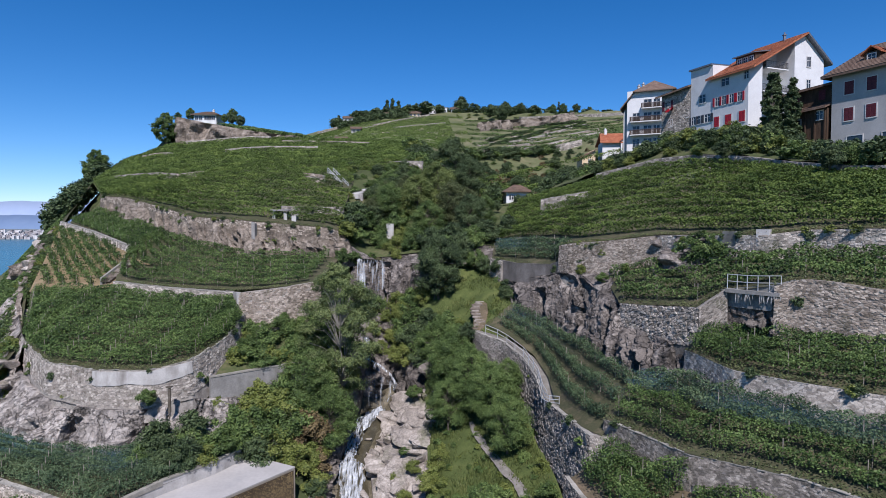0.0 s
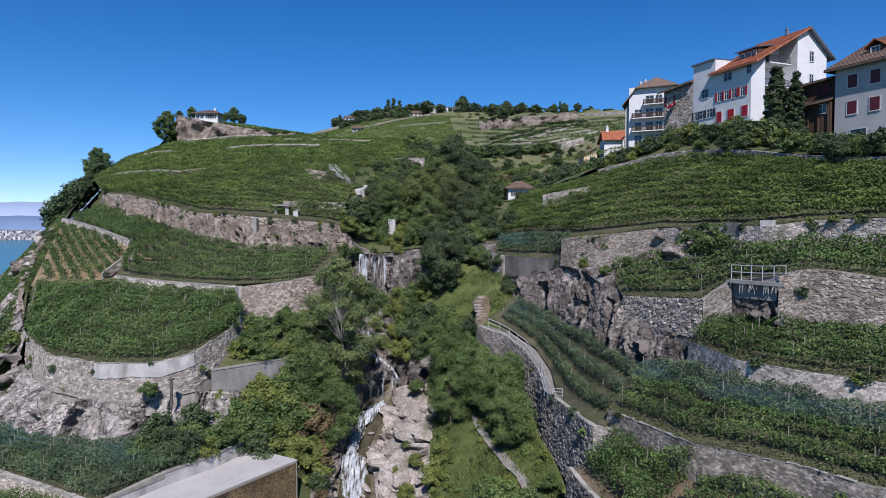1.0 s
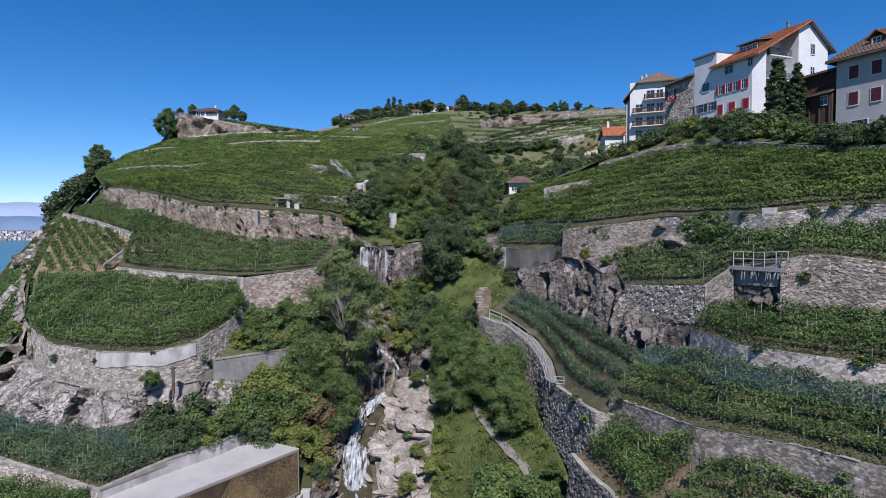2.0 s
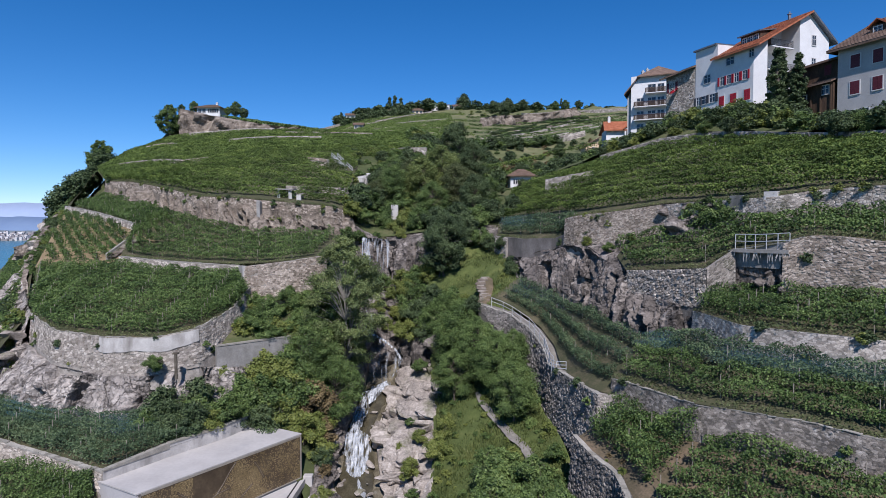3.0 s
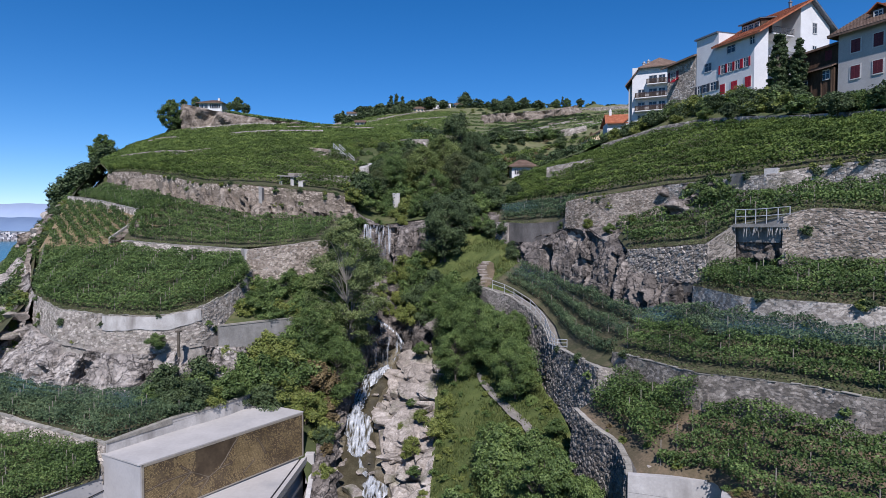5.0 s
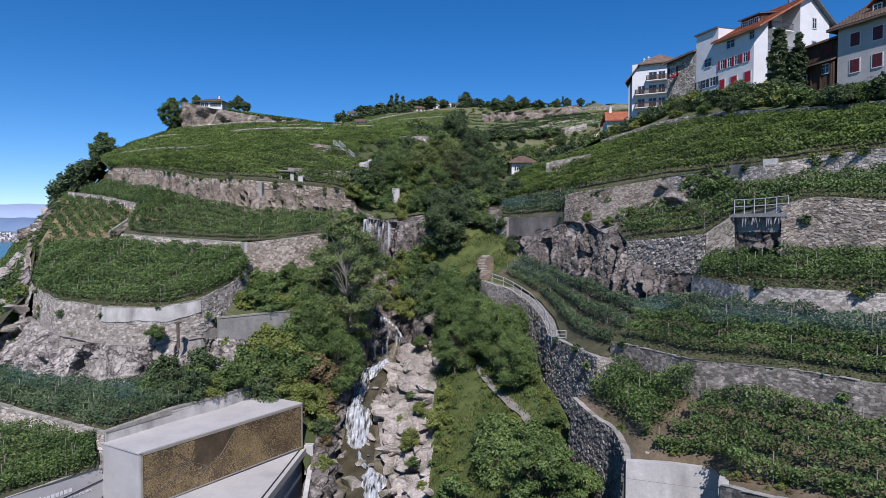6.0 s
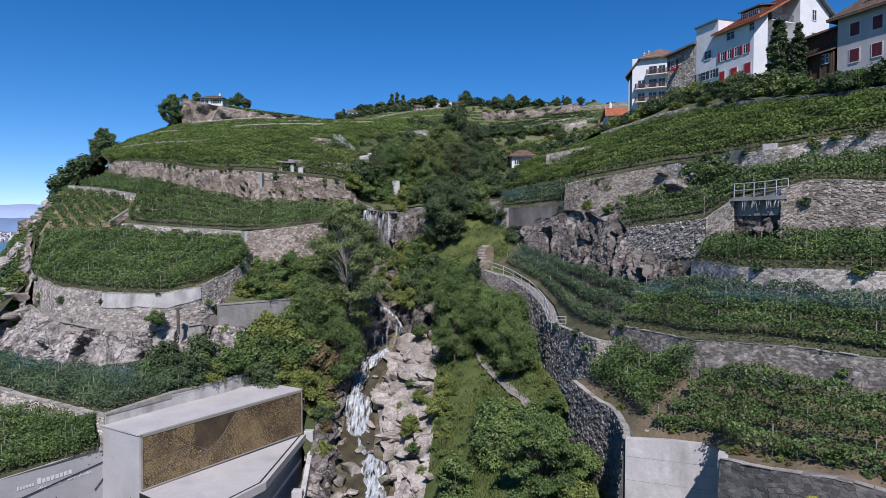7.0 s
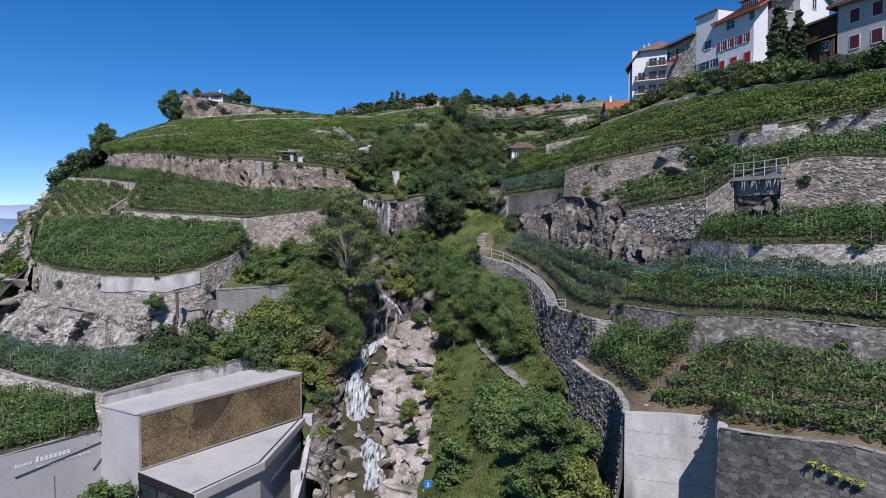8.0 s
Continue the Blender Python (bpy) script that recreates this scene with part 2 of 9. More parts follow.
def grid_faces(nu, nv):
    """Quads of an nu by nv lattice whose vertex (i, j) is i * nv + j."""
    i, j = np.meshgrid(np.arange(nu - 1), np.arange(nv - 1), indexing="ij")
    a = (i * nv + j).ravel()
    return np.stack([a, a + nv, a + nv + 1, a + 1], 1)


RNG = np.random.default_rng(7)


class Slope:
    """A piece of hillside spread between a front and a back edge."""

    def __init__(self, front, back, sag=0.0, soft=2):
        self.f, self.b, self.sag = line(front, 200, soft=soft), line(back, 200, soft=soft), sag

    def at(self, u, v):
        u, v = np.broadcast_arrays(np.asarray(u, float), np.asarray(v, float))
        k = np.clip(u, 0, 1) * 199
        f = np.stack([np.interp(k, np.arange(200), self.f[:, c]) for c in range(3)], -1)
        b = np.stack([np.interp(k, np.arange(200), self.b[:, c]) for c in range(3)], -1)
        p = f + (b - f) * v[..., None]
        p[..., 2] -= self.sag * 4 * v * (1 - v)
        return p

    def size(self):
        q = self.at(np.linspace(0, 1, 30), np.full(30, 0.5))
        r = self.at(np.full(9, 0.5), np.linspace(0, 1, 9))
        return np.linalg.norm(np.diff(q, axis=0), axis=1).sum(), np.linalg.norm(np.diff(r, axis=0), axis=1).sum()


def terrace(name, label, slope, mat, step=1.0, rough=0.12, over=0.25):
    """The ground of a terrace, a lattice sheet with unevenness and a turned-down rim."""
    w, d = slope.size()
    nu, nv = max(8, int(w / step)), max(4, int(d / step))
    u, v = np.meshgrid(np.linspace(0, 1, nu), np.linspace(-.02 / d, 1 + over / d, nv), indexing="ij")
    p = slope.at(u.ravel(), v.ravel())
    p[:, 2] += fractal(p, 0.35, 4, 3) * rough * 2
    ob = new(name, mesh_of(name, p, grid_faces(nu, nv), mat, smooth=True))
    return tagged(ob, label, "terrace ground", kind="structure")


def leaf_quads(centres, normals, size, rng, stretch=1.25):
    """One small leaf blade, a quad, at each centre, facing its normal roughly."""
    n = len(centres)
    nrm = normals / np.maximum(np.linalg.norm(normals, axis=1, keepdims=True), 1e-6)
    ref = rng.normal(size=(n, 3))
    a = np.cross(nrm, ref)
    a /= np.maximum(np.linalg.norm(a, axis=1, keepdims=True), 1e-6)
    b = np.cross(nrm, a)
    s = (size * rng.uniform(0.65, 1.3, n))[:, None] / 2
    a, b = a * s * stretch, b * s * 0.8
    lift = nrm * s * 0.25
    v = np.stack([centres - a - lift, centres + b, centres + a - lift, centres - b], 1).reshape(-1, 3)
    return v, np.arange(4 * n).reshape(n, 4)


def vine_leaves(path, height, width, per_metre, size, rng, gaps=0.05, wild=0.45, sway=1.1):
    """Leaf blades of one vine row along a path: a hedge, uneven along its length, fuller at the top."""
    seg = np.linalg.norm(np.diff(path, axis=0), axis=1)
    s = np.concatenate([[0], np.cumsum(seg)])
    n = int(s[-1] * per_metre)
    if n < 3:
        return np.zeros((0, 3)), np.zeros((0, 4), int)
    t = rng.uniform(0, s[-1], n)
    c = np.stack([np.interp(t, s, path[:, k]) for k in range(3)], 1)
    tan = np.stack([np.interp(t, s[:-1], np.diff(path[:, k]) / np.maximum(seg, 1e-6)) for k in range(2)], 1)
    side = np.stack([-tan[:, 1], tan[:, 0]], 1)
    vigour = np.clip(1 + sway * fractal(np.stack([c[:, 0], c[:, 1], t * 0], 1), 0.75, 2, 21), .45, 1.6)
    keep = fractal(np.stack([c[:, 0], c[:, 1], t * 0 + 9], 1), 1.3, 2, 31) > -0.5 + gaps
    h = height * vigour * rng.beta(1.9, 1.1, n)
    off = rng.normal(0, 1, n) * width * 0.5 * np.clip(vigour, .6, 1.4)
    c[:, :2] += side * off[:, None]
    c[:, 2] += 0.12 + h
    nrm = rng.normal(0, wild, (n, 3))
    nrm[:, :2] += side * np.sign(off)[:, None] * 0.5
    nrm[:, 2] += 0.55
    return leaf_quads(c[keep], nrm[keep], size, rng)


M_NET = bpy.data.materials.new("bird_net")
M_NET.use_nodes = True
nn_ = M_NET.node_tree
nb = nn_.nodes["Principled BSDF"]
nb.inputs["Base Color"].default_value, nb.inputs["Roughness"].default_value = (.10, .22, .23, 1), .8
nt = nn_.nodes.new("ShaderNodeTexNoise")
nt.inputs["Scale"].default_value, nt.inputs["Detail"].default_value = 1.1, 5
nr = nn_.nodes.new("ShaderNodeMapRange")
nr.inputs["From Min"].default_value, nr.inputs["From Max"].default_value, nr.inputs["To Min"].default_value, nr.inputs["To Max"].default_value = .42, .72, .02, .26
nn_.links.new(nt.outputs["Fac"], nr.inputs["Value"])
nn_.links.new(nr.outputs[0], nb.inputs["Alpha"])


def vineyard(label, slope, spacing=1.2, size=0.2, per_metre=45, height=1.15, width=0.4, mat=None, across=True, u=(0.01, 0.99), v=(0.04, 0.97),
             whole=False, group="", posts=True, miss=0.0, mask=None, net=None, skew=0.0):
    """Rows of vines on a slope: along it (across) or up it. Each row is a thing of leaves and stakes; whole makes one stretch of stuff."""
    mat = mat or M_VINE
    w, d = slope.size()
    n = max(2, int((d if across else w) * ((v[1] - v[0]) if across else (u[1] - u[0])) / spacing))
    allv, allf, base = [], [], 0
    for k in range(n):
        f = (k + 0.5) / n
        m = 40
        if across:
            uu, vv = np.linspace(u[0], u[1], m), np.full(m, v[0] + (v[1] - v[0]) * f)
        else:
            uu, vv = np.full(m, u[0] + (u[1] - u[0]) * f), np.linspace(v[0], v[1], m)
        if skew:   # rows slant across the slope
            w0 = -.9 + 1.9 * f
            vv = np.linspace(0, 1, m)
            uu = .55 + w0 - vv * .8
            ok = (uu > u[0]) & (uu < u[1]) & (vv > v[0]) & (vv < v[1])
            if ok.sum() < 4:
                continue
            uu, vv = uu[ok], vv[ok]
        path = slope.at(uu, vv)
        if mask is not None:
            ok = mask(path)
            if ok.sum() < 3:
                continue
            path = path[ok]
        vs, fs = vine_leaves(path, height, width, per_metre, size, RNG, 0.05 + miss, .3 if whole else .45, .6 if whole else 1.1)
        if not len(fs):
            continue
        if whole:
            allv.append(vs)
            allf.append(fs + base)
            base += len(vs)
            continue
        row = thing("vine_row", tuple(path[0]), label=label, category="vine row", group=group)
        o = path[0]
        part("foliage", mesh_of("foliage", vs - o, fs, mat), row)
        if net and f >= net[0]:
            tan = np.gradient(path[:, :2], axis=0)
            tan /= np.maximum(np.linalg.norm(tan, axis=1, keepdims=True), 1e-6)
            for side in (-1, 1):
                sd = np.stack([-tan[:, 1], tan[:, 0], 0 * tan[:, 0]], 1) * side
                sagging = fractal(path + side * 7, .8, 3, 55)[:, None] * .25
                strip = np.stack([path + sd * (.42 + .06 * r) + [0, 0, .35 + .32 * r] + sd * sagging for r in range(4)], 1) - o
                part("net", mesh_of("net", strip.reshape(-1, 3), grid_faces(len(path), 4), M_NET, smooth=True), row, "blue-green bird net")
        if posts:
            bm = bmesh.new()
            seg = np.concatenate([[0], np.cumsum(np.linalg.norm(np.diff(path, axis=0), axis=1))])
            for s in np.arange(0.2, seg[-1], 4.5):
                p = Vector([np.interp(s, seg, path[:, c]) - o[c] for c in range(3)])
                rod(bm, p - Vector((0, 0, .1)), p + Vector((0, 0, height + 0.35)), 0.03, n=5)
            bm_part("staking", bm, M_STAKE, row, "grey wooden stakes", kind="stuff")
    if whole:
        ob = new("vineyard", mesh_of("vineyard", np.concatenate(allv), np.concatenate(allf), mat))
        tagged(ob, label, "vineyard", kind="stuff")


M_STAKE = material("stake_wood", [(.16, .14, .11), (.26, .23, .19), (.36, .33, .28)], 3, .9, .3)


def stone_tile(k=22, seed=4, jitter=.46):
    """A repeating k by k patch of rubble: the outline of each stone as six corners in units of one stone."""
    rng = np.random.default_rng(seed)
    x, y = np.meshgrid(np.arange(k), np.arange(k), indexing="ij")
    pts = np.stack([x + .5 + (y % 2) * .5 + rng.uniform(-jitter, jitter, (k, k)), y + .5 + rng.uniform(-jitter, jitter, (k, k))], -1)
    gone = rng.uniform(size=(k, k)) < .13
    out = np.full((k, k, 6, 2), np.nan)
    for i in range(k):
        for j in range(k):
            if gone[i, j]:
                continue
            c = pts[i, j]
            poly = [c + np.array(d) for d in ((-3, -3), (3, -3), (3, 3), (-3, 3))]
            for di in range(-3, 4):
                for dj in range(-3, 4):
                    ii, jj = i + di, j + dj
                    if (di or dj) and not gone[ii % k, jj % k]:
                        q = pts[ii % k, jj % k] + np.array([ii - ii % k, jj - jj % k])
                        m, n = (q + c) / 2, q - c
                        side = [float((p - m) @ n) for p in poly]
                        fresh = []
                        for t in range(len(poly)):
                            u = (t + 1) % len(poly)
                            if side[t] <= 0:
                                fresh.append(poly[t])
                            if side[t] * side[u] < 0:
                                fresh.append(poly[t] + (poly[u] - poly[t]) * side[t] / (side[t] - side[u]))
                        poly = fresh
            while len(poly) > 6:
                t = min(range(len(poly)), key=lambda t: np.linalg.norm(poly[t] - poly[(t + 1) % len(poly)]))
                poly[t] = (poly[t] + poly[(t + 1) % len(poly)]) / 2
                poly.pop((t + 1) % len(poly))
            while len(poly) < 6:
                t = max(range(len(poly)), key=lambda t: np.linalg.norm(poly[t] - poly[(t + 1) % len(poly)]))
                poly.insert(t + 1, (poly[t] + poly[(t + 1) % len(poly)]) / 2)
            out[i, j] = poly
    return out


STONE_TILE = stone_tile()
STONE_FACES = np.array([[i, (i + 1) % 6, 6 + (i + 1) % 6, 6 + i] for i in range(6)] + [[6, 7, 8, 9], [6, 9, 10, 11]])


def stone_mesh(corners, depth, rng):
    """A rough stone: a face quad pushed out and shrunk, with chamfered sides. corners (4, 3), depth (3,)."""
    c = corners.mean(0)
    back = corners
    mid = corners + depth * 0.7
    front = c + (corners - c) * rng.uniform(0.62, 0.92, (4, 1)) + depth * rng.uniform(0.8, 1.3)
    v = np.concatenate([back, mid, front])
    f = [[8, 9, 10, 11]]
    for a in (0, 4):
        for i in range(4):
            j = (i + 1) % 4
            f.append([a + i, a + j, a + 4 + j, a + 4 + i])
    return v, np.array(f)


def masonry(name, label, top, height, stone=(0.30, 0.19), mat=None, thick=0.6, cap=0.0, proud=0.045, lean=0.08, pieces=0, seed=1, step=0.6,
            core=None, over=0.0, base=None, soft=1, wander=0.0):
    """A retaining wall of fitted stones under a top line that runs with its face to the right: a core with joints, stones standing proud of it,
    and a coping. height: one number or one a point of top. pieces: how many stones are objects of their own, from the end of the line."""
    mat, rng = mat or M_STONE, np.random.default_rng(seed)
    hs = height if isinstance(height, (list, tuple)) else [height] * len(top)
    both = [(*p, h) for p, h in zip(top, hs)]
    p4 = np.array(both, float)
    seg = np.concatenate([[0], np.cumsum(np.linalg.norm(np.diff(p4[:, :2], axis=0), axis=1))])
    total = seg[-1]
    fine = np.linspace(0, total, max(8, int(total / 0.25)))
    q = np.stack([np.interp(fine, seg, p4[:, k]) for k in range(4)], 1)
    for _ in range(soft * 3):
        q[1:-1] = (q[:-2] + 2 * q[1:-1] + q[2:]) / 4
    tan = np.gradient(q[:, :2], axis=0)
    tan /= np.linalg.norm(tan, axis=1, keepdims=True)
    nrm = np.stack([tan[:, 1], -tan[:, 0]], 1)

    def face(s, down, out=0.0):
        """The place on the wall's face s along it and down below its top."""
        s, down = np.asarray(s, float), np.asarray(down, float)
        b = np.stack([np.interp(s, fine, q[:, k]) for k in range(3)], -1)
        nn = np.stack([np.interp(s, fine, nrm[:, k]) for k in range(2)], -1)
        b[..., :2] += nn * (down * lean + out)[..., None]
        b[..., 2] -= down
        return b

    def hgt(s):
        return np.interp(s, fine, q[:, 3])

    root = thing(name, tuple(q[0, :3]), label=label, category="retaining wall", kind="structure")
    o = q[0, :3]
    # core
    ns = max(3, int(total / step))
    ss = np.linspace(0, total, ns)
    rows = [face(ss, 0 * ss, -thick), face(ss, 0 * ss, 0.0)] + [face(ss, hgt(ss) * f, 0.0) for f in (0.25, .5, .75, 1.0)] + [face(ss, hgt(ss) + 1.5, 0.0)]
    v = np.stack(rows, 1).reshape(-1, 3)
    nv = len(rows)
    faces = [list(r) for r in grid_faces(ns, nv)] + [list(range(nv))[::-1], [(ns - 1) * nv + k for k in range(nv)]]
    part("core", mesh_of("core", v - o, faces, core or (M_JOINT if mat is M_STONE_D else M_MORTAR)), root)
    # rubble stones
    ni, nj, k = int(total / stone[0]) + 2, int(float(q[:, 3].max()) / stone[1]) + 2, len(STONE_TILE)
    i, j = [g.ravel() for g in np.meshgrid(np.arange(-1, ni), np.arange(-1, nj), indexing="ij")]
    oi, oj = rng.integers(0, k, 2)
    ti, tj = i + oi, j + oj
    cell = STONE_TILE[ti % k, tj % k] + np.stack([i - ti % k, j - tj % k], 1)[:, None]
    cell = cell[~np.isnan(cell[:, 0, 0])]
    drift = fractal(np.stack([cell[:, :, 0].ravel() * stone[0], cell[:, :, 1].ravel() * stone[1], 0 * cell[:, :, 0].ravel()], 1), .6, 2, seed).reshape(-1, 6)
    s6, d6 = cell[..., 0] * stone[0], (cell[..., 1] + drift * 1.2) * stone[1]
    mid_s, mid_d = s6.mean(1), d6.mean(1)
    ok = (mid_s > 0) & (mid_s < total) & (mid_d > 0) & (mid_d < hgt(mid_s)) & (rng.uniform(size=len(mid_s)) > .03)
    s6, d6, mid_s, mid_d = s6[ok], d6[ok], mid_s[ok], mid_d[ok]
    m = len(s6)

    def ring(shrink, out):
        a = np.clip(mid_s[:, None] + (s6 - mid_s[:, None]) * shrink, 0, total)
        b = np.maximum(mid_d[:, None] + (d6 - mid_d[:, None]) * shrink, 0.0)
        return face(a.ravel(), b.ravel(), np.broadcast_to(out, (m, 6)).ravel()).reshape(m, 6, 3)

    flush = proud < .025
    shrink = rng.uniform(.93, 1.02, (m, 1)) if flush else rng.uniform(.84, 1.0, (m, 1))
    relief = (proud if flush else max(proud, .05)) * rng.uniform(.2, 1.7, (m, 1)) * rng.uniform(.75, 1.25, (m, 6))
    stones = np.concatenate([ring(shrink, -.03), ring(shrink * rng.uniform(.86 if flush else .70, .99 if flush else .95, (m, 6)), relief)], 1)
    order = np.argsort(-mid_s)
    stones = stones[order]
    for vv in stones[:pieces]:
        c = vv.mean(0)
        ob = part("stone", mesh_of("stone", vv - c, STONE_FACES[:, ::-1], mat), root)
        ob.location = Vector(c - o)
    rest = stones[pieces:]
    if len(rest):
        ff = (STONE_FACES[None, :, ::-1] + 12 * np.arange(len(rest))[:, None, None]).reshape(-1, 4)
        part("stonework", mesh_of("stonework", rest.reshape(-1, 3) - o, ff, mat), root, kind="stuff")
    if cap:
        cv, cf, bi, s = [], [], 0, 0.0
        while s < total:
            e = min(total, s + rng.uniform(0.35, 1.1))
            if total - e < .3:
                e = total
            a, b = s + 0.01, e - 0.01
            drop, jut = rng.uniform(-.03, .05), rng.uniform(0, .09)
            k8 = [face(a, drop + rng.uniform(-.03, .03), jut), face(b, drop + rng.uniform(-.03, .03), jut), face(b, drop, -.36), face(a, drop, -.36)]
            lo = np.array(k8) + [0, 0, 0.0]
            hi = lo + [0, 0, cap]
            cv.append(np.concatenate([lo, hi]))
            cf.append(np.array([[0, 1, 5, 4], [1, 2, 6, 5], [2, 3, 7, 6], [3, 0, 4, 7], [4, 5, 6, 7], [3, 2, 1, 0]]) + bi)
            bi += 8
            s = e
        part("coping", mesh_of("coping", np.concatenate(cv) - o, np.concatenate(cf), M_CAP), root, "pale stone coping")
    return root


def rock_face(name, label, base, top, mat=None, bulge=1.0, step=0.3, seed=5, cell=1.8, depth=0.9, kind="structure", over=0.6, category="rock", bands=0.0, tall=.75, cleft=1.0, steep=1.0):
    """A craggy rock face between a foot line and a top line: broken into blocks, with ledges, clefts and fine relief."""
    f, t = np.array(line(base, 120, soft=1)), np.array(line(top, 120, soft=1))
    w = np.linalg.norm(np.diff(f[:, :2], axis=0), axis=1).sum()
    h = np.linalg.norm(t - f, axis=1).mean()
    nu, nv = max(6, int(w / step)), max(6, int(h / step) + 4)
    iu = np.linspace(0, 119, nu)
    F = np.stack([np.interp(iu, np.arange(120), f[:, k]) for k in range(3)], 1)
    T = np.stack([np.interp(iu, np.arange(120), t[:, k]) for k in range(3)], 1)
    tan = np.gradient(F[:, :2], axis=0)
    for _ in range(6):
        tan[1:-1] = (tan[:-2] + 2 * tan[1:-1] + tan[2:]) / 4
    tan /= np.maximum(np.linalg.norm(tan, axis=1, keepdims=True), 1e-6)
    N2 = np.stack([tan[:, 1], -tan[:, 0], np.full(nu, 0.15)], 1)
    vv = np.linspace(0, 1, nv)
    rise_v = np.stack([vv ** steep, vv ** steep, vv], 1)
    P = F[:, None] + (T - F)[:, None] * rise_v[None]
    flat = P.reshape(-1, 3)
    rng = np.random.default_rng(seed)
    lo, hi = flat.min(0) - cell, flat.max(0) + cell
    count = int(np.prod(np.maximum((hi - lo) / (cell * np.array([1, 1, 1.5])), 1))) + 8
    count = min(count, 500)
    seeds = rng.uniform(lo, hi, (count, 3))
    tilt = rng.normal(0, 0.45, (count, 3))
    rise = rng.uniform(-1, 1, count)
    warp = flat + np.stack([fractal(flat, 0.5, 3, seed + k) for k in range(3)], 1) * 1.6
    best, second, who = np.full(len(flat), 1e9), np.full(len(flat), 1e9), np.zeros(len(flat), int)
    for k in range(count):
        d = np.linalg.norm((warp - seeds[k]) * [1, 1, tall], axis=1)
        m = d < best
        second = np.where(m, best, np.minimum(second, d))
        who = np.where(m, k, who)
        best = np.where(m, d, best)
    push = rise[who] * depth * 1.1 + ((warp - seeds[who]) * tilt[who]).sum(1) * 0.8
    gap = .14 + .14 * cleft
    push -= np.clip(gap - (second - best), 0, gap) * (1.2 + 1.2 * cleft) * depth
    strata = np.abs(((flat[:, 2] + flat[:, 0] * .25 + fractal(flat, .4, 2, seed + 4) * 1.2) * 1.1) % 1.0 - .5)
    push += fractal(flat, 0.8, 5, seed + 9) * depth * .6 + fractal(flat, 3.0, 3, seed + 19) * 0.22 - np.clip(.09 - strata, 0, .09) * 2.5 * bands
    edge = np.tile(np.clip(np.minimum(vv * 6, (1 - vv) * 5 + 0.15), 0, 1), nu)
    grid = push.reshape(nu, nv)
    for _ in range(1):
        grid[1:-1] = (grid[:-2] + 2 * grid[1:-1] + grid[2:]) / 4
        grid[:, 1:-1] = (grid[:, :-2] + 2 * grid[:, 1:-1] + grid[:, 2:]) / 4
    push = grid.ravel() + fractal(flat, 2.2, 4, seed + 29) * .22 * depth + np.abs(fractal(flat, 1.1, 4, seed + 39)) * .5 * depth
    belly = np.tile(np.sin(vv * math.pi) * bulge * 0.5, nu)
    flat = flat + np.repeat(N2, nv, 0) * ((push * edge + belly)[:, None])
    G = flat.reshape(nu, nv, 3)
    rim = G[:, -1:] - np.concatenate([N2[:, :2] * over, np.full((nu, 1), 0.05)], 1)[:, None] * 1.0
    foot = G[:, :1] - np.array([0, 0, 1.2])
    G = np.concatenate([foot, G, rim], 1)
    ob = new(name, mesh_of(name, G.reshape(-1, 3), grid_faces(nu, nv + 2), mat or M_ROCK))
    return tagged(ob, label, category, kind=kind)


